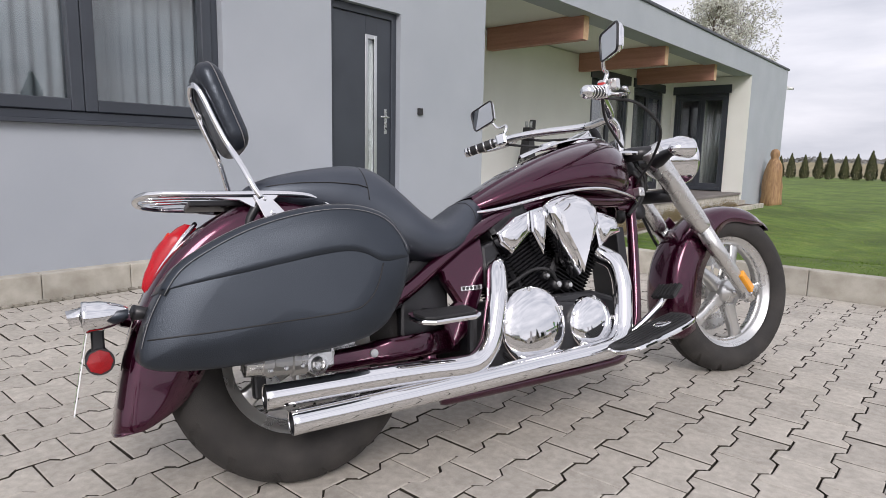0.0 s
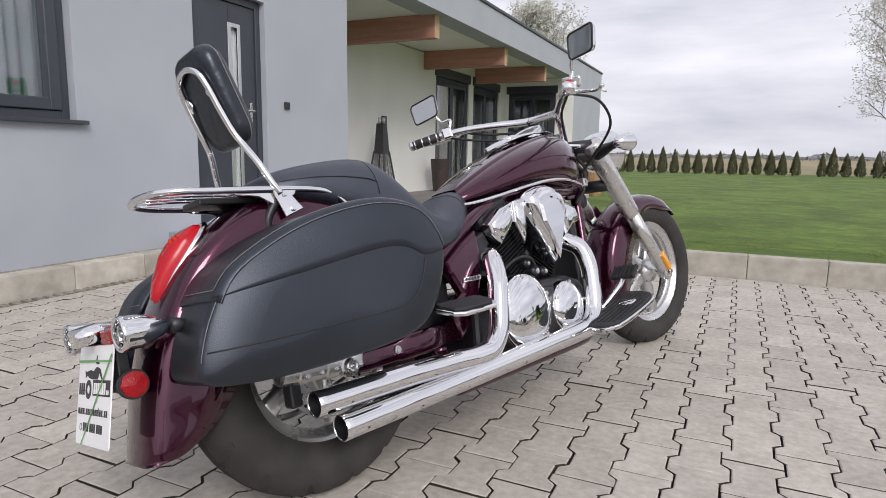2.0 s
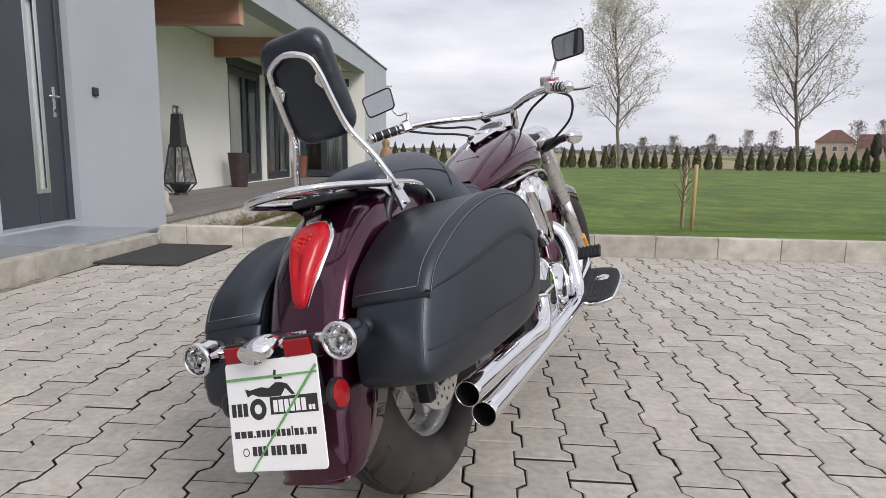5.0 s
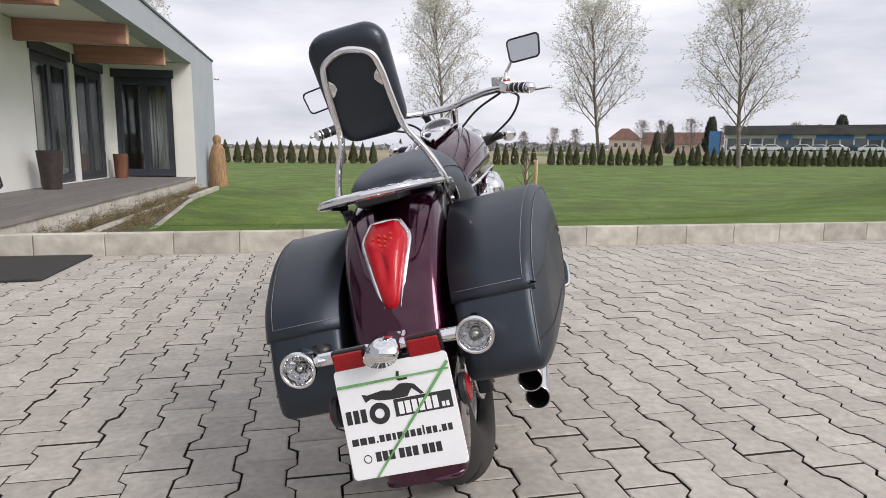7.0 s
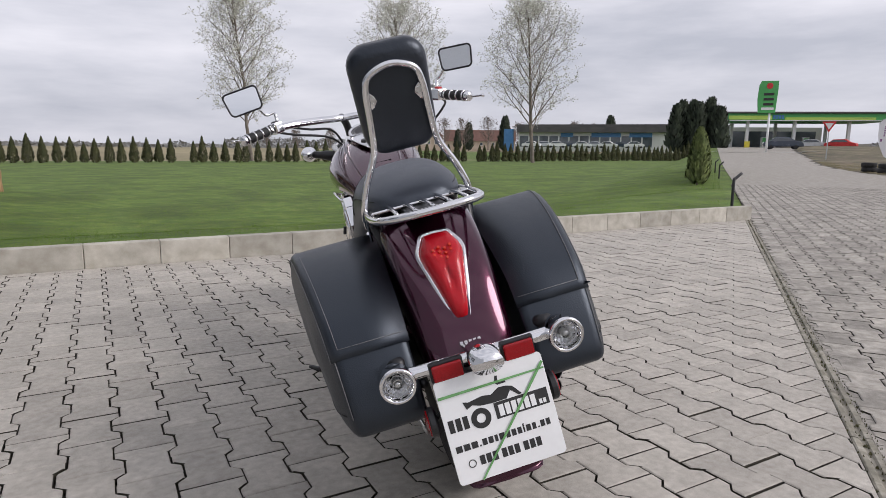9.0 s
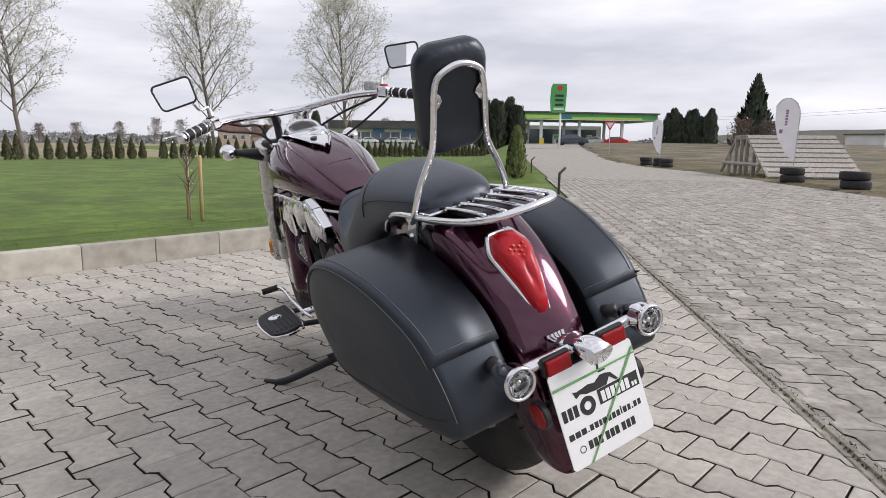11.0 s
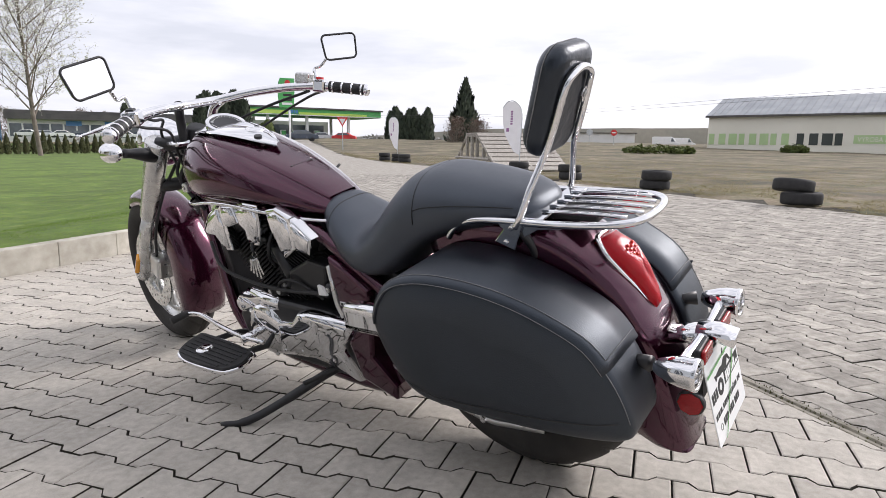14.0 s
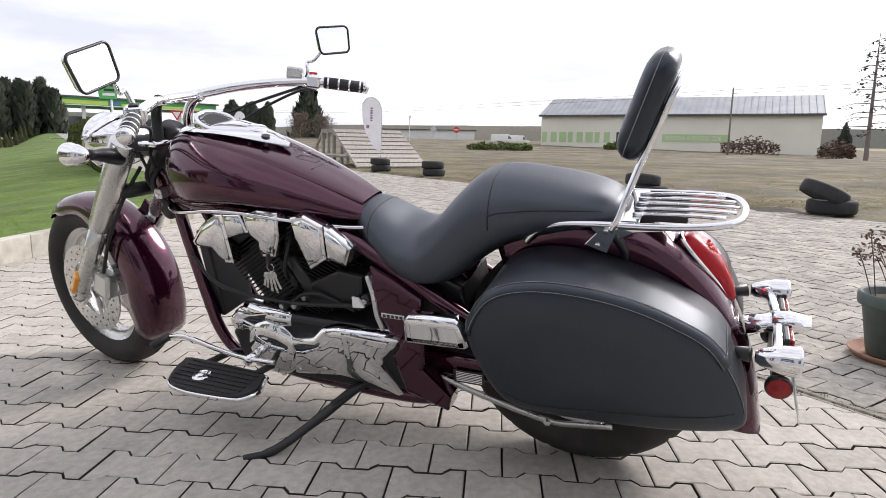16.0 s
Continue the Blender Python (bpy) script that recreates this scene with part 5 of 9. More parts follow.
def lid_band(line, side, lift=0.0035):
    """The lid: a strap over the bag's strip from its rear edge to the front, folded over the shoulder."""
    n = len(line)
    secs = []
    for i, (x, z) in enumerate(line):
        a, b = Vector(line[max(0, i - 1)]), Vector(line[min(n - 1, i + 1)])
        t = (b - a).normalized()
        nn = Vector((-t.y, t.x))
        sec = []
        for f, out, h in ((0.0, -0.003, -0.006), (0.0, -0.003, lift), (0.5, 0.0, lift), (1.0, -0.018, lift), (1.0, -0.009, lift - 0.001), (1.0, -0.002, lift - 0.0045), (1.0, 0.003, -0.007), (1.0, 0.0055, -0.012), (1.0, 0.001, -0.014)):
            q = Vector((x, z)) + nn * h
            sec.append((q.x, side * (Y_IN + f * (bag_edge(q.x) - Y_IN) + out), q.y))
        secs.append(sec)
    return loft(secs)


def on_bag(tree, x, z, side, lift):
    """The point of a bag's outer face at (x, z), lifted off it."""
    hit = tree.ray_cast(Vector((x, side * 0.6, z)), Vector((0, -side, 0)))
    return hit[0] + hit[1] * math.copysign(lift, hit[1].y * side) if hit[0] else Vector((x, side * (bag_edge(x) + 0.01), z))


BAGC = closed_curve(BAG, 4)
LIDLINE = [(-0.299, 0.504), (-0.256, 0.511), (-0.121, 0.530), (0.017, 0.551), (0.085, 0.555), (0.125, 0.545), (0.163, 0.526), (0.226, 0.532)]
BAG_LEFT = closed_curve([(x - 0.010 * smoothstep(0.10, 0.24, x), z - 0.006 * smoothstep(0.46, 0.35, z)) for x, z in BAG], 4)
for s in (-1, 1):
    outline = BAG_LEFT if s > 0 else BAGC
    shell = bag_shell(outline, s)
    bmesh.ops.recalc_face_normals(shell, faces=shell.faces)
    tree = bvhtree.BVHTree.FromBMesh(shell)
    bag = part("saddlebag", shell, M["bag_leather"], moto, "black leather hard saddlebag with stitched lid", smooth=True)
    bag.data.polygons.foreach_set("use_smooth", [len(f.vertices) == 4 for f in bag.data.polygons])
    start = min(range(len(outline)), key=lambda i: (outline[i][0] + 0.306) ** 2 + (outline[i][1] - 0.498) ** 2)
    stop = min(range(len(outline)), key=lambda i: (outline[i][0] - 0.24) ** 2 + (outline[i][1] - 0.532) ** 2)
    over = outline[start:stop + 1]
    lid = part("lid", lid_band(over, s), M["bag_leather"], bag, smooth=True)
    # double stitching along the shoulder, and down the rear corner
    inner, side_line = inset(outline, -0.0042)[start + 1:stop], inset(outline, 0.0095)[start:stop]
    part("stitching", ring_sweep([(x, s * (bag_edge(x) - 0.014), z) for x, z in inner], 0.0008, 5), M["stitch"], lid, smooth=True)
    part("stitching", ring_sweep([(x, s * (bag_edge(x) + 0.0052), z) for x, z in side_line], 0.0008, 5), M["stitch"], lid, smooth=True)
    part("stitching", ring_sweep([(x, s * (bag_edge(x) - 0.0025), z) for x, z in inset(outline, 0.004)[start - 7:start + 1]], 0.0010, 5), M["stitch"], bag, smooth=True)
    xr, zr = inset(outline, -0.0046)[start + 1]
    part("stitching", ring_sweep([(xr, s * y, zr) for y in (Y_IN + 0.004, 0.19, bag_edge(xr) - 0.016)], 0.0008, 5), M["stitch"], lid, smooth=True)
    if s < 0:                                       # on this side a flap of the lid hangs down the panel
        bm = bmesh.new()
        rows = []
        fall = curve([(q[0], 0, q[1]) for q in LIDLINE], 5)
        for p in fall:
            near_top = [q for q in inset(outline, 0.014)[start:stop + 1]]
            zt = float(np.interp(p.x, [q[0] for q in near_top], [q[1] for q in near_top]))
            zt = max(zt, p.z + 0.004)
            row = [bm.verts.new(on_bag(tree, p.x, p.z + (zt - p.z) * (1 - k / 6), s, 0.0034)) for k in range(7)]
            row.append(bm.verts.new(on_bag(tree, p.x, p.z - 0.0015, s, 0.0005)))
            rows.append(row)
        for a, b in zip(rows, rows[1:]):
            for k in range(7):
                bm.faces.new((a[k], a[k + 1], b[k + 1], b[k]))
        part("flap", bm, M["bag_leather"], lid, smooth=True)
        low = [(-0.330, 0.408), (-0.188, 0.410), (-0.07, 0.414), (0.07, 0.420), (0.115, 0.436), (0.142, 0.470), (0.160, 0.520)]
    else:
        low = [(-0.322, 0.392), (-0.2, 0.378), (-0.05, 0.370), (0.08, 0.374), (0.16, 0.398)]
    part("piping", ring_sweep([on_bag(tree, p.x, p.z, s, 0.0004) for p in curve([(q[0], 0, q[1]) for q in low], 5)], 0.0017, 6), M["rubber"], bag, smooth=True)

# ----- rack, grab rail and backrest -----
RAIL = [(0.147, 0.119, 0.672), (0.135, 0.120, 0.688), (0.110, 0.120, 0.708), (0.070, 0.120, 0.722), (0.0, 0.120, 0.727), (-0.12, 0.119, 0.7285), (-0.21, 0.112, 0.731), (-0.268, 0.098, 0.734), (-0.302, 0.065, 0.736)]
rack = part("luggage_rack", tube(mirror_y(RAIL) + [(-0.314, 0.0, 0.737)] + RAIL[::-1], 0.0082, 12, 6), M["chrome"], moto, "chrome tube luggage rack behind the seat", smooth=True)
for k in range(5):
    y = -0.072 + k * 0.036
    part("rack_bar", tube([(-0.085, y, 0.739), (-0.20, y, 0.742), (-0.302 + 5.4 * y * y, y, 0.740)], 0.0044, 10, 3), M["chrome"], rack, smooth=True)
part("rack_plate", box(-0.105, -0.055, -0.113, 0.113, 0.729, 0.736, 0.003), M["chrome"], rack)
part("rack_support", box(-0.20, -0.03, -0.045, 0.045, 0.712, 0.728, 0.004), M["engine_black"], rack)
for s in (-1, 1):
    br = part("rack_bracket", slab([(-0.066, 0.729), (0.002, 0.729), (-0.006, 0.716), (-0.014, 0.710), (0.012, 0.680), (-0.038, 0.662)], s * 0.006, "y", s * 0.121, 0.0022), M["chrome"], rack, "chrome bracket bolted to the fender")
    bolt(br, (-0.036, s * 0.127, 0.715), (0, s, 0), 0.0065)
    bolt(br, (-0.018, s * 0.127, 0.680), (0, s, 0), 0.0065)
    part("rack_wing", slab([(-0.03, 0.726), (-0.08, 0.727), (-0.17, 0.727), (-0.150, 0.719), (-0.095, 0.713), (-0.055, 0.690), (-0.04, 0.700)], s * 0.005, "y", s * 0.114, 0.0015), M["chrome"], rack)
    part("rack_foot", tube([(-0.05, s * 0.112, 0.705), (-0.075, s * 0.104, 0.66), (-0.07, s * 0.10, 0.62)], 0.011, 8, 4), M["engine_black"], rack, smooth=True)
BARS = [(-0.044, 0.1265, 0.716), (-0.060, 0.122, 0.745), (-0.076, 0.104, 0.795), (-0.095, 0.076, 0.850), (-0.108, 0.068, 0.880), (-0.128, 0.064, 0.93), (-0.148, 0.060, 0.985), (-0.160, 0.047, 1.015)]
bk = part("sissy_bar", tube(mirror_y(BARS) + [(-0.166, 0.0, 1.030)] + BARS[::-1], 0.0076, 12, 6), M["chrome"], moto, "chrome tube sissy bar", smooth=True)
# cushion: a rounded rectangle puffed out along the bar's own slope
PUP = Vector((-0.33, 0, 0.944)).normalized()
PNN = Vector((-PUP.z, 0, PUP.x))                 # towards the rear
PCE = Vector((-0.108, 0, 0.966))
def pad_ring(k, h, w=0.085, hh=0.119, r=0.046):
    out = []
    for x, y in rounded_rect(w - k, hh - k, min(0.95 * (w - k), max(0.012, r - k * 0.6)), 7):
        out.append(PCE + Vector((0, x * (1.0 - 0.06 * (y < 0) * abs(y) / hh), 0)) + PUP * y + PNN * h)
    return out
part("backrest_pad", loft([pad_ring(0.070, 0.0245), pad_ring(0.040, 0.0245), pad_ring(0.020, 0.0225), pad_ring(0.010, 0.018), pad_ring(0.003, 0.010), pad_ring(0.0, 0.0), pad_ring(0.0, -0.010), pad_ring(0.003, -0.020), pad_ring(0.009, -0.029), pad_ring(0.018, -0.036), pad_ring(0.034, -0.041), pad_ring(0.060, -0.043)]), M["pad_leather"], bk, "black leather backrest cushion", smooth=True)
for h in (-0.016,):
    part("piping", ring_sweep(pad_ring(0.0012, h), 0.0014, 6, closed=True), M["stitch"], bk, smooth=True)
for s in (-1, 1):
    b = slab([(s * 0.064, 0.030), (s * 0.066, -0.026), (s * 0.050, -0.014), (s * 0.041, -0.001), (s * 0.044, 0.010)], 0.003, "z", 0.0, 0.001)
    bmesh.ops.transform(b, matrix=Matrix(((0, PUP.x, PNN.x, -0.1365), (1, PUP.y, PNN.y, 0), (0, PUP.z, PNN.z, 0.966), (0, 0, 0, 1))), verts=b.verts)
    tab = part("tab", b, M["chrome"], bk, "chrome tab holding the cushion")
    bolt(tab, Vector((-0.140, s * 0.051, 0.968)), PNN, 0.0075, M["steel_satin"])

# ----- rear lamps and plate -----
lb = part("lamp_bar", tube([(-0.398, -0.150, 0.468), (-0.405, -0.05, 0.470), (-0.405, 0.05, 0.470), (-0.398, 0.150, 0.468)], 0.0125, 14, 4), M["chrome"], moto, "chrome bar with rear turn signals", smooth=True)
part("mount", tube([(-0.34, 0, 0.455), (-0.41, 0, 0.472)], 0.02, 12, 0, squash=(1.5, 1)), M["chrome"], lb, smooth=True)
part("plate_lamp", tube([(-0.392, 0, 0.477), (-0.43, 0, 0.477), (-0.468, 0, 0.470)], [0.020, 0.023, 0.023], 20, 0, squash=(1.30, 0.85)), M["chrome"], lb, "chrome number-plate lamp", smooth=True)
for s in (-1, 1):
    at = aim((-0.418, s * 0.160, 0.468), (-1, 0, -0.02)) @ Matrix.Scale(0.90, 4)
    c = part("turn_signal", lathe([(0.013, -0.070), (0.020, -0.060), (0.030, -0.032), (0.0345, -0.012), (0.0355, 0.010), (0.0368, 0.013), (0.0372, 0.018), (0.0365, 0.022), (0.0345, 0.0245), (0.0305, 0.0235), (0.0288, 0.018), (0.0284, 0.004), (0.0, -0.022)], 36, m=at), M["chrome"], lb, "chrome bullet turn signal with clear lens", smooth=True)
    part("lens", lathe([(0.0284, 0.0195), (0.0265, 0.0225), (0.0235, 0.0218), (0.0215, 0.0250), (0.0180, 0.0242), (0.0155, 0.0275), (0.0110, 0.0268), (0.0075, 0.0295), (0, 0.0298)], 28, m=at), M["clear_lens"], c, "ribbed clear lens", smooth=True)
    part("reflector_ring", lathe([(0.0280, 0.012), (0.0255, 0.002), (0.0205, -0.006), (0.0195, -0.003), (0.012, -0.010), (0.006, -0.0125)], 12, m=at), M["chrome"], c, "bright faceted mirror of the lamp")
    part("bulb", lathe([(0, 0.013), (0.007, 0.010), (0.0085, 0.002), (0.006, -0.010)], 12, m=at), M["steel_satin"], c, smooth=True)
    part("stalk", tube([(-0.345, s * 0.155, 0.468), (-0.29, s * 0.135, 0.462)], [0.017, 0.008], 12, 0), M["engine_black"], c, smooth=True)
    part("reflector", box(-0.433, -0.424, min(s * 0.040, s * 0.096), max(s * 0.040, s * 0.096), 0.450, 0.480, 0.003), M["red_reflector"], lb, "red rectangular reflector")
    part("reflector_back", box(-0.424, -0.412, min(s * 0.036, s * 0.100), max(s * 0.036, s * 0.100), 0.446, 0.484, 0.003), M["engine_black"], lb)
    sr = part("side_reflector", lathe([(0, 0.0035), (0.0268, 0.0035), (0.0282, 0.001), (0.0282, -0.008), (0.020, -0.013), (0, -0.013)], 28, m=axis_y(-0.412, s * 0.120, 0.372, s)), M["engine_black"], lb, "round side reflector in a black housing", smooth=False)
    part("reflector_lens", lathe([(0, 0.011), (0.012, 0.0085), (0.0250, 0.0060), (0.0256, 0.0037), (0, 0.0037)], 8, m=axis_y(-0.412, s * 0.120, 0.372, s)), M["red_reflector"], sr, "faceted red lens", smooth=False)
    part("reflector_arm", tube([(-0.40, s * 0.09, 0.380), (-0.412, s * 0.115, 0.372)], 0.006, 8, 0), M["engine_black"], lb)
part("plate_bracket", box(-0.425, -0.40, -0.085, 0.085, 0.355, 0.452, 0.004), M["engine_black"], lb)
PC, PU, PV = Vector((-0.4465, -0.002, 0.3565)), Vector((0.0, -1.0, 0.0)), Vector((0.036, 0, 0.187)).normalized()
PN = PU.cross(PV)
if PN.x > 0:
    PN = -PN
PMAT = Matrix(((PU.x, PV.x, PN.x, PC.x), (PU.y, PV.y, PN.y, PC.y), (PU.z, PV.z, PN.z, PC.z), (0, 0, 0, 1)))


def on_plate(bm):
    bmesh.ops.transform(bm, matrix=PMAT, verts=bm.verts)
    return bm


plate = part("dealer_plate", on_plate(slab(rounded_rect(0.103, 0.096, 0.008), 0.0025, "z", 0, 0.0006, 1)), M["plate_white"], moto, "white dealer plate with plain dark bars, tied on with green tape")
# dark band, ring and vehicle silhouette as plain shapes; bars in place of the lines of writing
bm = bmesh.new()
box(-0.006, 0.096, 0.000, 0.030, 0.0026, 0.0031, bm=bm)
for x in (-0.090, -0.0765, -0.063):
    box(x - 0.0050, x + 0.0050, 0.000, 0.023, 0.0026, 0.0031, bm=bm)
lathe([(0.0085, 0.0031), (0.0185, 0.0031), (0.0185, 0.0026), (0.0085, 0.0026), (0.0085, 0.0031)], 28, bm, Matrix.Translation((-0.034, 0.011, 0)))
slab([(-0.055, 0.033), (-0.060, 0.048), (-0.050, 0.045), (-0.022, 0.049), (-0.006, 0.046), (0.010, 0.055), (0.024, 0.054), (0.036, 0.050), (0.050, 0.032), (0.044, 0.031), (0.030, 0.044), (0.020, 0.031), (-0.010, 0.031), (-0.030, 0.033), (-0.044, 0.038)], 0.0005, "z", 0.0026, bm=bm)
slab([(0.006, 0.064), (0.009, 0.077), (0.014, 0.076), (0.012, 0.066), (0.026, 0.063), (0.026, 0.060), (0.010, 0.060)], 0.0005, "z", 0.0026, bm=bm)
part("plate_mark", on_plate(bm), M["plate_black"], plate, "plain dark shapes of a trade mark")
bm = bmesh.new()
for k in range(6):
    box(0.001 + k * 0.0122, 0.0103 + k * 0.0122, 0.0035, 0.0245, 0.0032, 0.0036, bm=bm)
for k in range(2):
    box(0.0770 + k * 0.0075, 0.0825 + k * 0.0075, 0.0035, 0.0120, 0.0032, 0.0036, bm=bm)
part("plate_mark_light", on_plate(bm), M["plate_white"], plate)
x = -0.0935
for w in (0.0118, 0.0118, 0.0118, 0.0030, 0.0088, 0.0088, 0.0060, 0.0098, 0.0080, 0.0085, 0.0080, 0.0030, 0.0088, 0.0072, 0.0030, 0.0080, 0.0076):
    part("plate_bar", on_plate(box(x, x + w, -0.0375, -0.0375 + (0.0118 if w > 0.004 else 0.003 if w < 0.0031 and x > 0.06 or x < -0.04 else 0.016), 0.0026, 0.0030)), M["plate_black"], plate)
    x += w + 0.0029
bm = bmesh.new()
lathe([(0.0058, 0.0030), (0.0074, 0.0030), (0.0074, 0.0026), (0.0058, 0.0026), (0.0058, 0.0030)], 20, bm, Matrix.Translation((-0.071, -0.0625, 0)))
x = -0.056
for g in range(3):
    for k in range(3):
        part("plate_bar", on_plate(box(x, x + 0.0095, -0.0695, -0.0530, 0.0026, 0.0030)), M["plate_black"], plate)
        x += 0.0122
    x += 0.0052
part("plate_ring", on_plate(bm), M["plate_black"], plate)
for a, b in (((-0.101, 0.066), (0.101, 0.066)), ((0.101, 0.078), (-0.060, -0.096))):
    nn = Vector((-(b[1] - a[1]), b[0] - a[0])).normalized() * 0.0026
    part("tape", on_plate(slab([(a[0] + nn.x, a[1] + nn.y), (a[0] - nn.x, a[1] - nn.y), (b[0] - nn.x * 0.6, b[1] - nn.y * 0.6), (b[0] + nn.x * 0.6, b[1] + nn.y * 0.6)], 0.0006, "z", 0.0042)), M["tape_green"], plate, "thin green tape")

# ----- exhausts -----
def exhaust(name, label, pts, r_tail, r_head, tail_len):
    path = curve(pts, 6)
    acc, rad = 0.0, []
    for i, p in enumerate(path):
        if i:
            acc += (p - path[i - 1]).length
        rad.append(r_tail + (r_head - r_tail) * smoothstep(tail_len - 0.06, tail_len + 0.06, acc))
    ob = part(name, ring_sweep(path, rad, 24, caps=False), M["chrome"], moto, label, smooth=True)
    d = (path[0] - path[1]).normalized()
    part("muffler_tip", lathe([(r_tail + 0.0002, -0.02), (r_tail + 0.0004, 0.0), (r_tail - 0.0008, 0.0008), (r_tail - 0.0022, 0.0), (r_tail - 0.0022, -0.004)], 24, m=aim(path[0], d)), M["chrome"], ob, smooth=True)
    part("muffler_core", lathe([(r_tail - 0.0022, -0.002), (r_tail - 0.0035, -0.09), (0, -0.09)], 24, m=aim(path[0], d)), M["engine_black"], ob, "sooty black inside of the pipe", smooth=True)
    return ob


exhaust("exhaust_pipe", "long polished chrome exhaust pipe of the rear cylinder", [(-0.099, -0.211, 0.249), (0.0, -0.215, 0.249), (0.15, -0.221, 0.2485), (0.30, -0.228, 0.2455), (0.40, -0.231, 0.240), (0.46, -0.231, 0.247), (0.505, -0.228, 0.285), (0.535, -0.220, 0.350), (0.563, -0.208, 0.42), (0.59, -0.180, 0.480), (0.625, -0.135, 0.505)], 0.0285, 0.030, 0.50)
exhaust("exhaust_pipe", "long polished chrome exhaust pipe of the front cylinder", [(-0.046, -0.215, 0.183), (0.1, -0.221, 0.187), (0.4, -0.232, 0.197), (0.7, -0.240, 0.207), (0.88, -0.242, 0.213), (0.95, -0.240, 0.222), (0.995, -0.236, 0.262), (1.018, -0.230, 0.33), (1.036, -0.220, 0.41), (1.040, -0.195, 0.475), (1.02, -0.150, 0.51)], 0.0295, 0.030, 0.86)
part("lower_guard", tube([(0.385, -0.155, 0.156), (0.42, -0.158, 0.152), (0.75, -0.165, 0.157), (1.02, -0.165, 0.163), (1.07, -0.150, 0.180)], 0.017, 12, 4), M["maroon"], moto, "dark maroon guard tube under the exhaust", smooth=True)

# ----- engine -----
eng = part("engine", slab([(0.47, 0.21), (0.55, 0.175), (0.98, 0.175), (1.08, 0.22), (1.10, 0.30), (1.04, 0.37), (0.96, 0.395), (0.62, 0.395), (0.49, 0.37)], 0.33, "y", -0.175, 0.02, 3), M["engine_black"], moto, "black V-twin engine with chrome covers", smooth=False)
def cover(name, label, x, z, r, s, y0, dome=0.03, bolts=4, start=0):
    c = part(name, lathe([(0, dome), (r * 0.55, dome * 0.93), (r * 0.80, dome * 0.72), (r * 0.93, dome * 0.42), (r * 0.985, dome * 0.16), (r, 0.0), (r, -0.04)], 48, m=axis_y(x, s * y0, z, s)), M["chrome"], eng, label, smooth=True)
    for k in range(bolts):
        a = radians(start + 360 * k / bolts)
        bolt(c, (x + r * 0.92 * math.cos(a), s * (y0 + dome * 0.45), z + r * 0.92 * math.sin(a)), (0.4 * math.cos(a), s, 0.4 * math.sin(a)), 0.007, M["alloy"])
    return c
cover("clutch_cover", "large round mirror-chrome clutch cover", 0.683, 0.313, 0.118, -1, 0.200, 0.030, 5, 95)
cover("oil_cover", "small round mirror-chrome cover", 0.905, 0.294, 0.086, -1, 0.200, 0.026, 5, 80)
cover("stator_cover", "round chrome cover", 0.942, 0.272, 0.098, 1, 0.146, 0.032, 5, 40)
part("gearcase", slab([(0.58, 0.24), (0.60, 0.36), (0.72, 0.40), (0.80, 0.375), (0.96, 0.36), (0.99, 0.26), (0.93, 0.205), (0.62, 0.205)], -0.03, "y", -0.165, 0.012), M["engine_black"], eng)
def cylinder(base, top, lean):
    base, top = Vector(base), Vector(top)
    d = (top - base).normalized()
    x = Vector((d.z, 0, -d.x))
    m = Matrix(((x.x, 0, d.x, base.x), (x.y, 1, d.y, base.y), (x.z, 0, d.z, base.z), (0, 0, 0, 1)))
    L = (top - base).length
    bm = box(-0.076, 0.076, -0.108, 0.108, 0, L, 0.022, 3)
    bmesh.ops.transform(bm, matrix=m, verts=bm.verts)
    cyl = part("cylinder", bm, M["engine_black"], eng, "black finned cylinder", smooth=False)
    for k in range(20):
        h = 0.015 + (L - 0.02) * k / 19
        g = 0.088 + 0.010 * smoothstep(6, 14, k)
        b = box(-g, g, -0.124, 0.124, h - 0.0022, h + 0.0022)
        bmesh.ops.bevel(b, geom=[e for e in b.edges if abs(e.verts[0].co.z - e.verts[1].co.z) > 0.003], offset=0.03, segments=3, affect='EDGES')
        bmesh.ops.transform(b, matrix=m, verts=b.verts)
        part("fin", b, M["fin_black"], cyl)
    hb = box(-0.085, 0.085, -0.125, 0.125, L, L + 0.07, 0.02)
    bmesh.ops.transform(hb, matrix=m, verts=hb.verts)
    part("head", hb, M["engine_black"], cyl)
cylinder((0.82, 0, 0.38), (0.715, 0, 0.60), 1)
cylinder((0.88, 0, 0.38), (1.015, 0, 0.59), 1)

def dome_plate(name, label, poly, s, y0, depth, parent, rim=0.010, mat=None):
    """A pressed cover: an outline with a rounded, bulging face."""
    p = closed_curve(poly, 1)
    rings = []
    for d, y in ((0.0, -0.02), (0.0, 0.0), (rim * 0.35, depth * 0.45), (rim, depth * 0.75), (rim * 2.2, depth * 0.92), (rim * 3.6, depth)):
        rings.append([(x, s * (y0 + y), z) for x, z in inset(p, d)])
    ob = part(name, loft(rings), mat or M["chrome"], parent, label, smooth=True)
    return ob
AIR = [(0.894, 0.440), (0.857, 0.502), (0.824, 0.564), (0.797, 0.634), (0.795, 0.666), (0.818, 0.684), (0.856, 0.698), (0.905, 0.704), (0.951, 0.694), (0.984, 0.674), (0.999, 0.652), (1.003, 0.601), (0.962, 0.540)]
ac = dome_plate("air_cleaner_cover", "spear-shaped chrome air cleaner cover", AIR, -1, 0.165, 0.046, eng, 0.011)
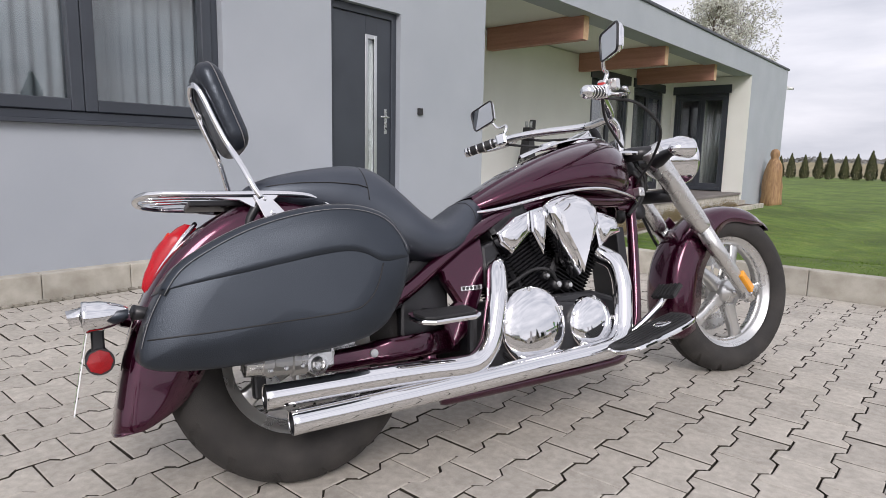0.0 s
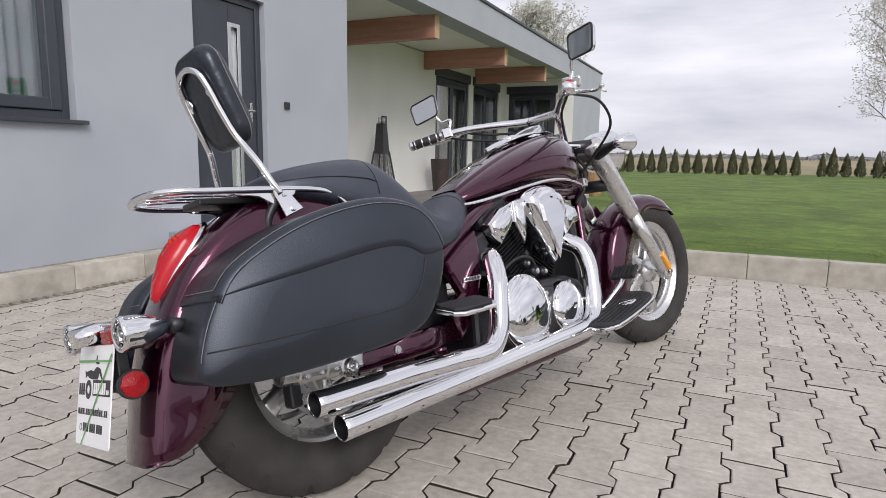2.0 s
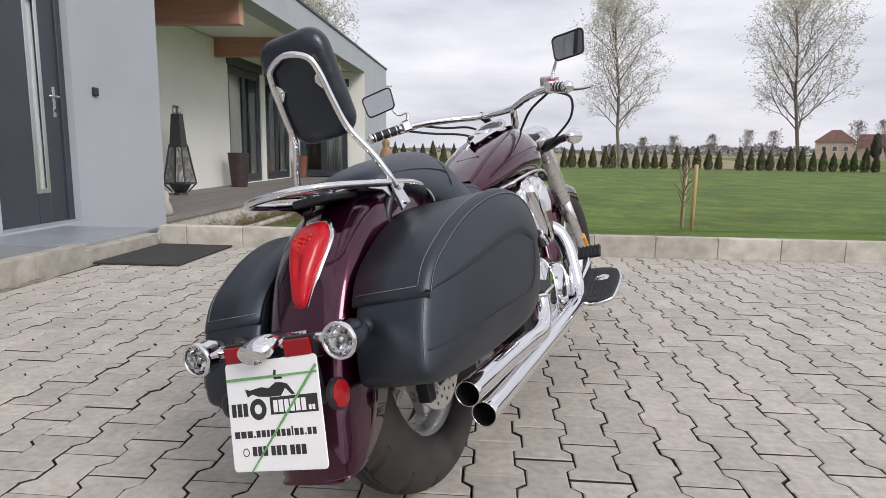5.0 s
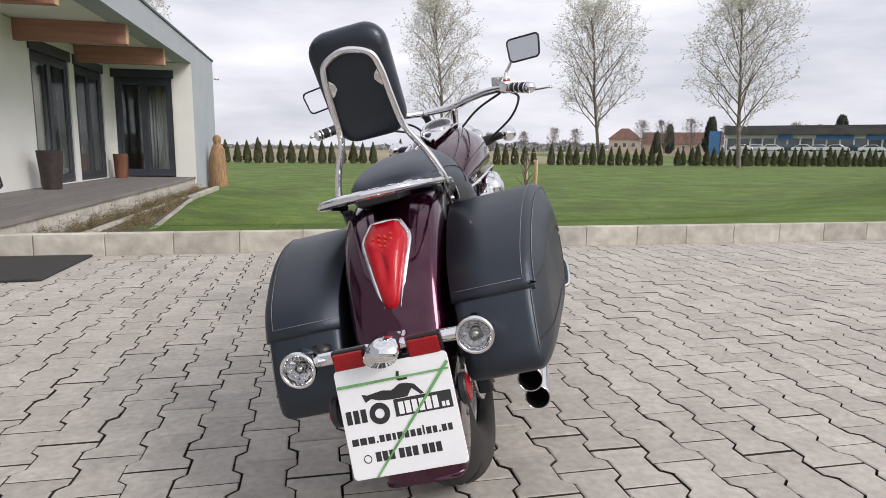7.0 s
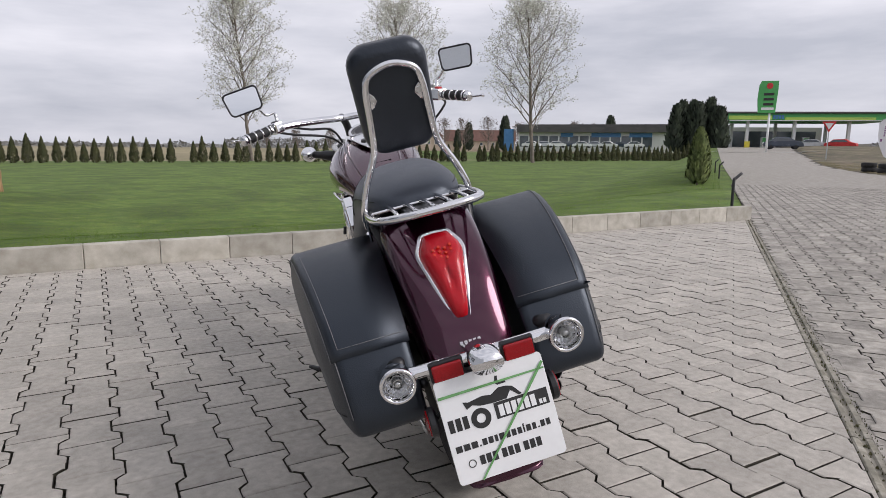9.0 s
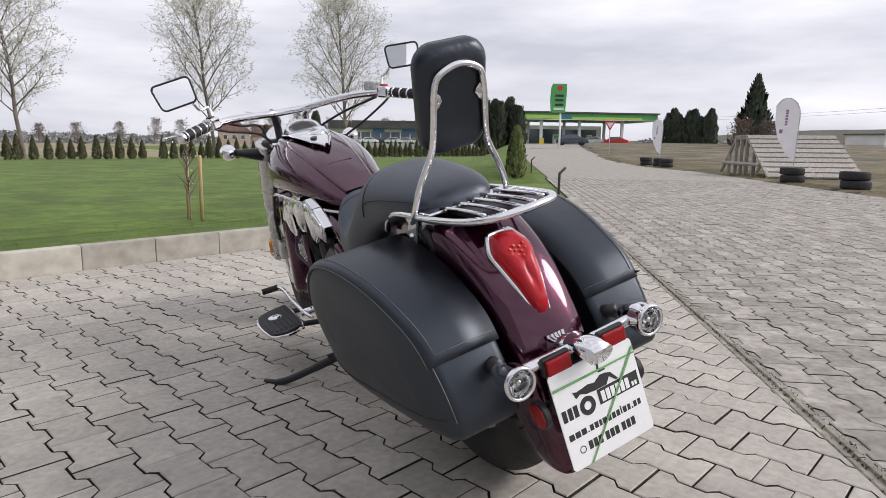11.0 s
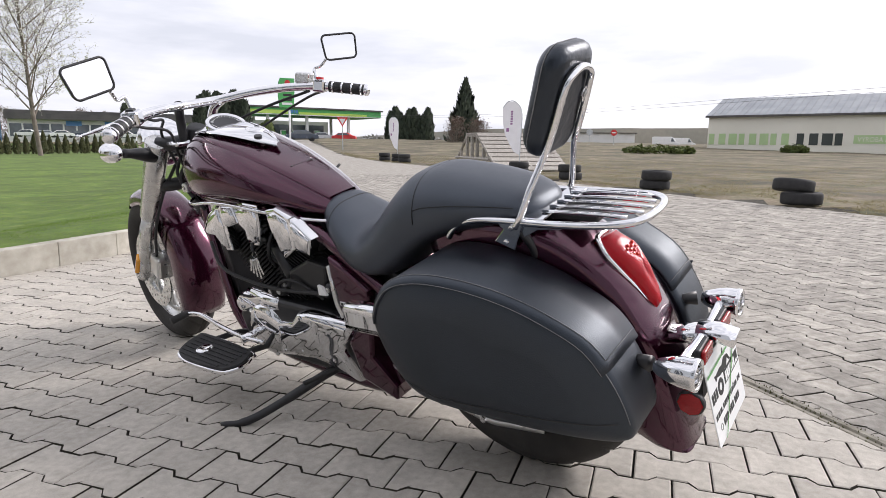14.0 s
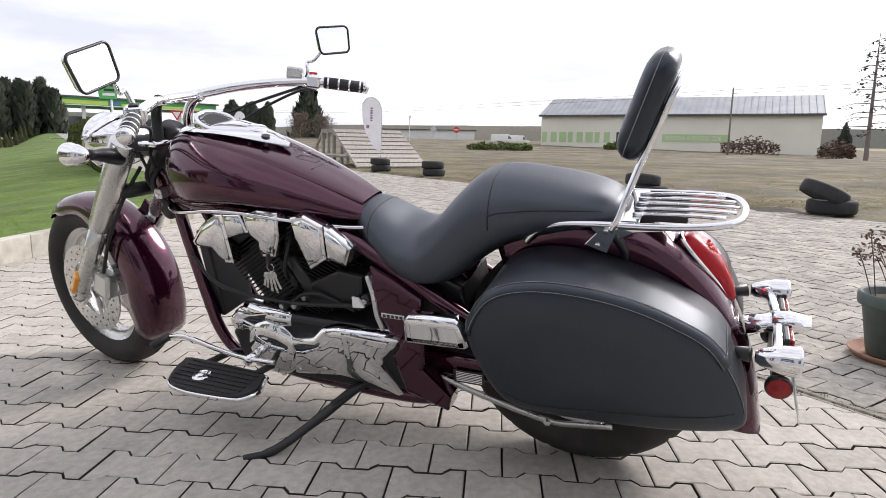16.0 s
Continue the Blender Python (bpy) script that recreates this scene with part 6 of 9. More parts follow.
part("cover_panel", loft([[(x, -(0.165 + y), z) for x, z in ((0.896, 0.452), (0.868, 0.520), (0.838, 0.580), (0.829, 0.640), (0.870, 0.668), (0.940, 0.655), (0.965, 0.600), (0.937, 0.535))] for y in (0.044,)] + [[(0.894 + (x - 0.894) * 0.84, -0.217, 0.575 + (z - 0.575) * 0.86) for x, z in ((0.896, 0.452), (0.868, 0.520), (0.838, 0.580), (0.829, 0.640), (0.870, 0.668), (0.940, 0.655), (0.965, 0.600), (0.937, 0.535))]]), M["chrome"], ac, smooth=False)
bolt(eng, (0.835, -0.196, 0.655), (0, -1, 0), 0.012)
def head_cover(label, polys, s, y0, depth=0.040):
    """Rocker covers: thick pressed plates with a rounded rim and a shallow raised panel."""
    for poly in polys:
        c = part("rocker_cover", slab(poly, s * depth, "y", s * y0, 0.008, 3), M["chrome"], eng, label, smooth=False)
        cx, cz = sum(q[0] for q in poly) / len(poly), sum(q[1] for q in poly) / len(poly)
        rings = [[(cx + (x - cx) * k, s * (y0 + depth + dy), cz + (z - cz) * k) for x, z in poly] for k, dy in ((0.86, -0.002), (0.82, 0.003), (0.62, 0.0075), (0.36, 0.0100), (0.12, 0.0108))]
        part("cover_face", loft(rings), M["chrome"], c, smooth=True)


head_cover("faceted chrome rocker cover", [[(0.615, 0.590), (0.689, 0.638), (0.745, 0.655), (0.742, 0.592), (0.663, 0.527), (0.625, 0.562)], [(0.748, 0.656), (0.804, 0.669), (0.811, 0.632), (0.781, 0.518), (0.746, 0.590)], [(1.000, 0.650), (1.046, 0.640), (1.100, 0.622), (1.117, 0.572), (1.063, 0.558), (1.012, 0.523)]], -1, 0.130)
head_cover("faceted chrome rocker cover", [[(1.162, 0.606), (1.108, 0.664), (1.050, 0.697), (1.026, 0.699), (1.022, 0.626), (1.019, 0.546), (1.048, 0.543), (1.082, 0.588), (1.154, 0.592)], [(1.022, 0.699), (0.960, 0.703), (0.945, 0.648), (1.018, 0.627)], [(0.951, 0.707), (0.897, 0.719), (0.827, 0.715), (0.838, 0.640), (0.864, 0.581), (0.910, 0.577), (0.908, 0.615), (0.947, 0.650)]], 1, 0.122)
head_cover("faceted chrome rocker cover", [[(0.791, 0.705), (0.747, 0.713), (0.690, 0.686), (0.694, 0.588), (0.750, 0.553), (0.770, 0.602), (0.788, 0.651)], [(0.687, 0.684), (0.674, 0.677), (0.611, 0.629), (0.634, 0.577), (0.690, 0.586)]], 1, 0.122)
# pipes, cables and keys on the left
part("intake_pipe", tube([(0.86, 0.10, 0.56), (0.80, 0.12, 0.50), (0.78, 0.11, 0.44)], 0.022, 12, 5), M["engine_black"], eng, smooth=True)
part("cable", tube([(1.24, 0.10, 0.53), (1.12, 0.155, 0.475), (0.98, 0.165, 0.452), (0.80, 0.165, 0.445), (0.62, 0.15, 0.455)], 0.006, 8, 6), M["rubber"], eng, smooth=True)
part("hose", tube([(0.585, 0.14, 0.545), (0.565, 0.155, 0.50), (0.560, 0.158, 0.44), (0.548, 0.155, 0.395)], 0.008, 8, 6), M["alloy"], eng, smooth=True)
part("starter_cover", tube([(1.05, 0.10, 0.37), (0.93, 0.13, 0.375), (0.86, 0.13, 0.37)], [0.03, 0.034, 0.028], 16, 4), M["chrome"], eng, smooth=True)
part("left_box", slab([(0.62, 0.43), (0.60, 0.54), (0.68, 0.55), (0.78, 0.50), (0.80, 0.43)], 0.05, "y", 0.09, 0.01), M["engine_black"], eng)
part("right_box", slab([(0.57, 0.44), (0.575, 0.56), (0.62, 0.575), (0.66, 0.50), (0.66, 0.43)], -0.05, "y", -0.09, 0.01), M["engine_black"], eng)
dome_plate("drive_cover", "long chrome drive cover", [(0.853, 0.328), (0.775, 0.346), (0.740, 0.382), (0.690, 0.391), (0.492, 0.382), (0.545, 0.310), (0.556, 0.285), (0.505, 0.196), (0.60, 0.216), (0.70, 0.226), (0.856, 0.204), (0.866, 0.26)], 1, 0.158, 0.026, eng, 0.007)
part("drive_cover_rib", slab([(0.668, 0.380), (0.520, 0.374), (0.530, 0.352), (0.645, 0.358), (0.652, 0.300), (0.668, 0.302)], 0.010, "y", 0.179, 0.004), M["chrome"], eng)
part("pivot_cover", slab([(0.512, 0.336), (0.462, 0.401), (0.405, 0.403), (0.423, 0.308), (0.349, 0.233), (0.361, 0.185), (0.484, 0.223)], 0.075, "y", 0.115, 0.010), M["maroon"], moto, "maroon swingarm pivot cover")
keys = part("key_bunch", ring_sweep([(0.868 + 0.012 * math.cos(a), 0.182, 0.560 + 0.012 * math.sin(a)) for a in (2 * math.pi * k / 14 for k in range(14))], 0.0012, 6, closed=True), M["steel_satin"], moto, "bunch of steel keys hanging from the engine")
for k, (dx_, ln_) in enumerate(((-0.020, 0.055), (-0.008, 0.065), (0.004, 0.06), (0.016, 0.05), (0.026, 0.045))):
    b = box(-0.004, 0.004, -0.001, 0.001, -ln_, 0.0, 0.0008, 1)
    box(-0.008, 0.008, -0.0012, 0.0012, -0.018, 0.0, 0.002, 1, b)
    bmesh.ops.transform(b, matrix=pose(0.868 + dx_ * 0.3, 0.184 + 0.002 * k, 0.548, 0, -dx_ * 900, 0), verts=b.verts)
    part("key", b, M["steel_satin"], keys)
part("key_strap", tube([(0.870, 0.178, 0.60), (0.868, 0.186, 0.572)], 0.006, 8, 0), M["engine_black"], keys)

# ----- boards, pedals, stand -----
FB = [(1.200, 0.330), (1.214, 0.275), (1.190, 0.238), (0.925, 0.246), (0.890, 0.275), (0.872, 0.320), (0.892, 0.362), (0.93, 0.380), (1.08, 0.390), (1.165, 0.374)]
for s in (-1, 1):
    zb = 0.246
    poly = [(x, s * y) for x, y in closed_curve(FB, 3)]
    fb = part("floorboard", slab(poly, 0.014, "z", zb - 0.016, 0.004), M["chrome"], moto, "chrome-edged rider floorboard with ribbed rubber top")
    if s < 0:                                       # the right board is pushed up at its front
        fb.matrix_basis = Matrix.Translation((1.0, 0, zb)) @ Matrix.Rotation(radians(-12), 4, 'Y') @ Matrix.Translation((-1.0, 0, -zb))
    part("rubber_pad", slab(inset(poly, 0.008), 0.008, "z", zb - 0.003, 0.003), M["rubber"], fb)
    for k in range(7):
        y = 0.258 + 0.018 * k
        part("rib", box(0.915 + 0.02 * (k == 6), 1.175 - 0.012 * (k > 4) * (k - 4), s * y - 0.0035, s * y + 0.0035, zb + 0.004, zb + 0.0075), M["rubber"], fb)
    part("emblem", lathe([(0, 0.005), (0.018, 0.005), (0.026, 0.003), (0.028, 0.0)], 24, m=aim((1.085, s * 0.318, zb + 0.006), (0, 0, 1))), M["chrome"], fb, "round chrome emblem without writing", smooth=True)
    part("arm", tube([(1.14, s * 0.24, zb - 0.012), (1.12, s * 0.16, 0.225), (1.10, s * 0.11, 0.20)], 0.011, 8, 4), M["engine_black"], fb, smooth=True)
    part("arm", tube([(0.95, s * 0.25, zb - 0.012), (0.95, s * 0.17, 0.215), (0.94, s * 0.11, 0.19)], 0.011, 8, 4), M["engine_black"], fb, smooth=True)
bp_ = part("brake_pedal", tube([(1.02, -0.20, 0.225), (1.08, -0.235, 0.270), (1.14, -0.262, 0.320), (1.17, -0.268, 0.350)], 0.010, 10, 5), M["chrome"], moto, "chrome brake pedal with ribbed rubber pad", smooth=True)
b = box(-0.030, 0.030, -0.044, 0.044, -0.006, 0.006, 0.004)
for k in range(6):
    box(-0.028, 0.028, -0.042 + k * 0.0155, -0.034 + k * 0.0155, 0.006, 0.010, bm=b)
bmesh.ops.transform(b, matrix=pose(1.178, -0.272, 0.362, 0, -38, 0), verts=b.verts)
part("pedal_pad", b, M["rubber"], bp_)
sh = part("gear_lever", tube([(0.90, 0.215, 0.262), (1.0, 0.225, 0.268), (1.10, 0.235, 0.292), (1.20, 0.24, 0.318), (1.27, 0.25, 0.312)], 0.008, 10, 5), M["chrome"], moto, "chrome heel-toe gear lever", smooth=True)
part("toe_peg", tube([(1.268, 0.245, 0.312), (1.268, 0.31, 0.314)], 0.013, 12, 0), M["rubber"], sh, smooth=True)
part("lever_hub", tube([(0.985, 0.15, 0.262), (0.985, 0.235, 0.262)], 0.014, 12, 0), M["chrome"], sh, smooth=True)
# passenger boards: one folded up on the left, one down on the right
pl = dome_plate("passenger_board", "chrome passenger footboard folded up", [(0.428, 0.495), (0.412, 0.512), (0.29, 0.516), (0.272, 0.500), (0.258, 0.446), (0.268, 0.436), (0.420, 0.430), (0.430, 0.440)], 1, 0.248, 0.014, moto, 0.006)
part("hinge", tube([(0.38, 0.225, 0.430), (0.31, 0.225, 0.430)], 0.012, 10, 0), M["engine_black"], pl)
part("hinge_arm", tube([(0.345, 0.225, 0.430), (0.36, 0.13, 0.40)], 0.014, 10, 0), M["chrome"], pl, smooth=True)
pr = part("passenger_board", slab([(0.275, -0.215), (0.262, -0.25), (0.272, -0.300), (0.300, -0.318), (0.425, -0.312), (0.450, -0.29), (0.452, -0.235), (0.438, -0.215)], 0.012, "z", 0.386, 0.004), M["chrome"], moto, "chrome passenger footboard folded down")
pr.matrix_basis = Matrix.Translation((0, -0.215, 0.392)) @ Matrix.Rotation(radians(15), 4, 'X') @ Matrix.Translation((0, 0.215, -0.392))
part("rubber_pad", slab([(0.285, -0.225), (0.275, -0.25), (0.284, -0.292), (0.305, -0.306), (0.42, -0.300), (0.44, -0.284), (0.442, -0.24), (0.43, -0.225)], 0.006, "z", 0.398, 0.002), M["rubber"], pr)
part("hinge_arm", tube([(0.36, -0.23, 0.388), (0.37, -0.13, 0.365)], 0.014, 10, 0), M["engine_black"], pr, smooth=True)
st = part("side_stand", tube([(0.62, 0.115, 0.19), (0.66, 0.16, 0.185), (0.74, 0.30, 0.138), (0.80, 0.395, 0.112), (0.86, 0.448, 0.112)], [0.015] * 12 + [0.0130] * 8 + [0.010] * 5, 10, 6), M["engine_black"], moto, "black side stand carrying the leaning machine", smooth=True)
part("stand_foot", slab([(0.835, 0.425), (0.875, 0.440), (0.905, 0.47), (0.885, 0.480), (0.845, 0.462)], 0.008, "z", 0.102, 0.002), M["engine_black"], st)
part("stand_spring", tube([(0.60, 0.13, 0.215), (0.70, 0.24, 0.178)], 0.007, 8, 0), M["rubber"], st)

# ----- swingarm and rear drive -----
for s in (-1, 1):
    sw = part("swingarm", loft([[(x, s * (0.127 + hy * math.copysign(abs(math.cos(a)) ** 0.5, math.cos(a))), z + hz * math.copysign(abs(math.sin(a)) ** 0.5, math.sin(a))) for a in (2 * math.pi * k / 24 for k in range(24))]
                                for x, z, hy, hz in ((0.46, 0.306, 0.024, 0.036), (0.30, 0.304, 0.025, 0.034), (0.208, 0.301, 0.025, 0.032), (0.206, 0.301, 0.022, 0.029), (0.10, 0.297, 0.022, 0.027), (0.07, 0.296, 0.020, 0.022))]), M["maroon"], moto, "maroon swingarm", smooth=True)
    part("axle_block", box(0.020, 0.10, min(s * 0.105, s * 0.150), max(s * 0.105, s * 0.150), 0.280, 0.336, 0.012), M["alloy"] if s < 0 else M["engine_black"], sw)
    part("axle_nut", lathe([(0, 0.004), (0.007, 0.004), (0.008, 0.014), (0.013, 0.016), (0.017, 0.014), (0.019, 0.004), (0.026, 0.003), (0.027, 0.0)], 24, m=axis_y(0.050, s * 0.150, 0.298, s)), M["steel_satin"], sw)
    bolt(sw, (0.20, s * 0.153, 0.303), (0, s, 0), 0.011, M["alloy"])
cal = part("brake_caliper", ring_sweep([(0.030, -0.116, 0.312), (0.028, -0.116, 0.312), (-0.006, -0.116, 0.314), (-0.010, -0.116, 0.314), (-0.050, -0.116, 0.316), (-0.054, -0.116, 0.316), (-0.078, -0.116, 0.318), (-0.082, -0.116, 0.318), (-0.118, -0.116, 0.320), (-0.122, -0.116, 0.320)],
                                        [0.020, 0.037, 0.037, 0.033, 0.033, 0.036, 0.036, 0.032, 0.030, 0.020], 20), M["alloy"], moto, "round silver rear brake caliper", smooth=False)
for x in (0.012, -0.028, -0.066):
    bolt(cal, (x, -0.150, 0.300), (0, -1, 0), 0.006, M["steel_satin"])
part("caliper_carrier", box(-0.10, -0.07, -0.125, -0.090, 0.235, 0.290, 0.006), M["engine_black"], cal)
tq = part("torque_rod", tube([(0.40, 0.150, 0.268), (0.25, 0.148, 0.222), (0.10, 0.140, 0.180), (0.03, 0.125, 0.172), (-0.06, 0.118, 0.180)], 0.008, 10, 5, squash=(0.7, 1.2)), M["alloy"], moto, "silver torque rod beside the rear wheel", smooth=True)
bolt(tq, (0.10, 0.147, 0.180), (0, 1, 0), 0.010)
part("warning_label", box(0.262, 0.348, 0.158, 0.160, 0.268, 0.306), M["plate_black"], moto, "dark warning label with plain bars")
bm = bmesh.new()
for k in range(6):
    box(0.268, 0.340, 0.1602, 0.1608, 0.273 + k * 0.0052, 0.2755 + k * 0.0052, bm=bm)
part("label_bars", bm, M["plate_white"], scene.objects["warning_label"])
part("drive_housing", tube([(0.45, 0.10, 0.30), (0.10, 0.115, 0.305)], 0.045, 16, 0), M["engine_black"], moto, "black final drive housing", smooth=True)
part("inner_mudguard", slab([(0.30, 0.30), (0.33, 0.52), (0.42, 0.56), (0.47, 0.44), (0.46, 0.28)], 0.20, "y", -0.10, 0.01), M["engine_black"], moto, "black inner mudguard and battery box")
for s in (-1, 1):
    part("bag_rail", tube([(0.30, s * 0.13, 0.42), (0.10, s * 0.118, 0.36), (-0.15, s * 0.112, 0.36), (-0.30, s * 0.108, 0.40)], 0.009, 8, 5), M["engine_black"], moto, "black saddlebag rail", smooth=True)

# ----- front end -----
FDIR = AXIS.copy()
fk = part("fork", turned(tube([FRONT_AXLE + Vector((0, -0.075, 0)), FRONT_AXLE + Vector((0, 0.075, 0))], 0.012, 12, 0)), M["steel_satin"], moto, "telescopic fork with smooth alloy covers", smooth=True)
for s in (-1, 1):
    a = FRONT_AXLE + Vector((0, s * 0.112, 0))
    part("fork_cover", turned(ring_sweep([a + FDIR * 0.335, a + FDIR * 0.34, a + FDIR * 0.36, a + FDIR * 0.55, a + FDIR * 0.71, a + FDIR * 0.715], [0.030, 0.0345, 0.036, 0.038, 0.040, 0.036], 24)), M["fork_alloy"], fk, "smooth silver fork cover", smooth=True)
    part("fork_slider", turned(ring_sweep([a - FDIR * 0.035, a - FDIR * 0.03, a + FDIR * 0.05, a + FDIR * 0.20, a + FDIR * 0.34], [0.020, 0.024, 0.026, 0.029, 0.030], 20)), M["fork_alloy"], fk, smooth=True)
    part("axle_clamp", turned(box(a.x - 0.028, a.x + 0.028, a.y - 0.022, a.y + 0.022, a.z - 0.026, a.z + 0.026, 0.010)), M["fork_alloy"], fk)
    part("axle_cap", turned(lathe([(0, 0.014), (0.008, 0.014), (0.012, 0.010), (0.013, 0.0)], 12, m=axis_y(a.x, a.y + s * 0.022, a.z, s))), M["chrome"], fk)
    c = a + FDIR * 0.048 + Vector((0.012, s * 0.014, 0.010))
    b = box(-0.012, 0.007, -0.019, 0.019, -0.044, 0.044, 0.006)
    bmesh.ops.transform(b, matrix=Matrix.Translation(c + Vector((-0.004, s * 0.012, 0))) @ Matrix.Rotation(-RAKE, 4, 'Y') @ Matrix.Rotation(radians(s * 66), 4, 'Z'), verts=b.verts)
    part("amber_reflector", turned(b), M["amber"], fk, "amber side reflector")
for h, r in ((0.50, 0.024), (0.70, 0.026)):
    a = FRONT_AXLE + FDIR * h
    part("fork_yoke", turned(ring_sweep([a + Vector((-0.0, -0.108, 0)), a + Vector((-0.045, -0.07, 0.0)), a + Vector((-0.06, 0, 0)), a + Vector((-0.045, 0.07, 0)), a + Vector((0, 0.108, 0))], r, 12)), M["engine_black"], fk, smooth=True)
# front fender: a deep shell round the tyre
def fender_front():
    secs = []
    N = 34
    for i in range(N + 1):
        t = i / N
        ang = radians(46 + (206 - 46) * t)
        R = 0.340 + 0.010 * math.sin(math.pi * t) + 0.012 * smoothstep(0.75, 1, t)
        w = 0.074 * (0.55 + 0.45 * smoothstep(-0.02, 0.16, t)) + 0.012 * smoothstep(0.3, 0.8, t)
        d = 0.012 + 0.055 * smoothstep(0.0, 0.18, t) + 0.075 * smoothstep(0.28, 0.55, t) - 0.06 * smoothstep(0.86, 1.0, t)
        nrm = Vector((math.cos(ang), 0, math.sin(ang)))
        p = FRONT_AXLE + nrm * R
        sec = []
        for off in (0.0, 0.004):
            half = [(1.0, -d), (1.0, -d * 0.6 - 0.008), (0.96, -0.030 if d > 0.035 else -d * 0.6), (0.84, -0.016 if d > 0.035 else -d * 0.4), (0.55, -0.005), (0.0, 0.0)]
            line = [(-u, v) for u, v in half] + [(u, v) for u, v in reversed(half[:-1])]
            pts = [p + Vector((0, u * (w - off), 0)) + nrm * (v - (off if abs(u) < 1 else 0)) for u, v in line]
            sec += pts if off == 0 else list(reversed(pts))
        secs.append(sec)
    return loft(secs)
ff = part("front_fender", turned(fender_front()), M["maroon"], moto, "glossy maroon front fender", smooth=True)
for s in (-1, 1):
    a = FRONT_AXLE + Vector((0, s * 0.094, 0))
    part("fender_stay", turned(slab([(a.x - 0.20, a.z + 0.215), (a.x - 0.13, a.z + 0.275), (a.x - 0.17, a.z + 0.315), (a.x - 0.25, a.z + 0.26)], s * 0.012, "y", a.y - s * 0.004, 0.004)), M["maroon"], ff)
b = box(-0.04, 0.04, -0.022, 0.03, -0.045, 0.05, 0.012)
bmesh.ops.transform(b, matrix=Matrix.Translation(FRONT_AXLE + Vector((-0.135, 0.085, 0.045))) @ Matrix.Rotation(radians(-20), 4, 'Y'), verts=b.verts)
part("front_caliper", turned(b), M["alloy"], fk, "silver front brake caliper")
part("brake_hose", turned(tube([FRONT_AXLE + Vector((-0.15, 0.10, 0.09)), FRONT_AXLE + Vector((-0.24, 0.11, 0.22)), FRONT_AXLE + Vector((-0.33, 0.09, 0.36)), FRONT_AXLE + Vector((-0.40, 0.05, 0.47))], 0.006, 8, 6)), M["rubber"], fk, smooth=True)

# headlight and front signals
hl = part("headlight", turned(lathe([(0.0, -0.135), (0.03, -0.13), (0.06, -0.105), (0.080, -0.06), (0.088, -0.01), (0.090, 0.02), (0.094, 0.024), (0.094, 0.040), (0.086, 0.043)], 36, m=aim((1.60, 0, 0.855), (1, 0, 0.02)))), M["chrome"], moto, "round chrome headlight", smooth=True)
part("headlight_lens", turned(lathe([(0.087, 0.040), (0.06, 0.052), (0, 0.058)], 32, m=aim((1.60, 0, 0.855), (1, 0, 0.02)))), M["clear_lens"], hl, smooth=True)
part("headlight_bowl", turned(lathe([(0.085, 0.038), (0.06, 0.005), (0, -0.02)], 32, m=aim((1.60, 0, 0.855), (1, 0, 0.02)))), M["chrome"], hl, smooth=True)
part("headlight_bracket", turned(tube([(1.40, 0, 0.84), (1.52, 0, 0.85)], 0.03, 12, 0)), M["engine_black"], hl)
for s in (-1, 1):
    c0 = Vector((1.395, s * 0.262, 0.862))
    c = part("front_signal", turned(lathe([(0.0, -0.062), (0.013, -0.058), (0.024, -0.038), (0.031, -0.012), (0.0325, 0.012), (0.034, 0.016), (0.0335, 0.026), (0.026, 0.030), (0, 0.034)], 28, m=aim(c0, (1, 0, 0.02)))), M["chrome"], moto, "chrome bullet front turn signal", smooth=True)
    part("stalk", turned(tube([c0 + Vector((-0.02, -s * 0.028, -0.004)), c0 + Vector((-0.012, -s * 0.08, -0.014)), c0 + Vector((0.0, -s * 0.135, -0.03))], [0.016, 0.016, 0.016, 0.019, 0.021, 0.023, 0.024, 0.024, 0.024], 12, 4)), M["engine_black"], c, smooth=True)

# ----- handlebar -----
HB = [(0.872, -0.436, 0.994), (0.935, -0.392, 1.009), (0.988, -0.348, 1.018), (1.045, -0.288, 1.024), (1.105, -0.222, 1.024), (1.170, -0.155, 1.018), (1.222, -0.100, 1.008), (1.248, -0.06, 1.002), (1.254, 0, 0.999),
      (1.246, 0.06, 0.996), (1.215, 0.105, 0.995), (1.150, 0.165, 0.995), (1.075, 0.235, 0.992), (1.025, 0.290, 0.985), (0.970, 0.345, 0.974), (0.900, 0.415, 0.950)]
hb = part("handlebar", turned(tube(HB, 0.0145, 14, 6)), M["chrome"], moto, "wide chrome pulled-back handlebar", smooth=True)
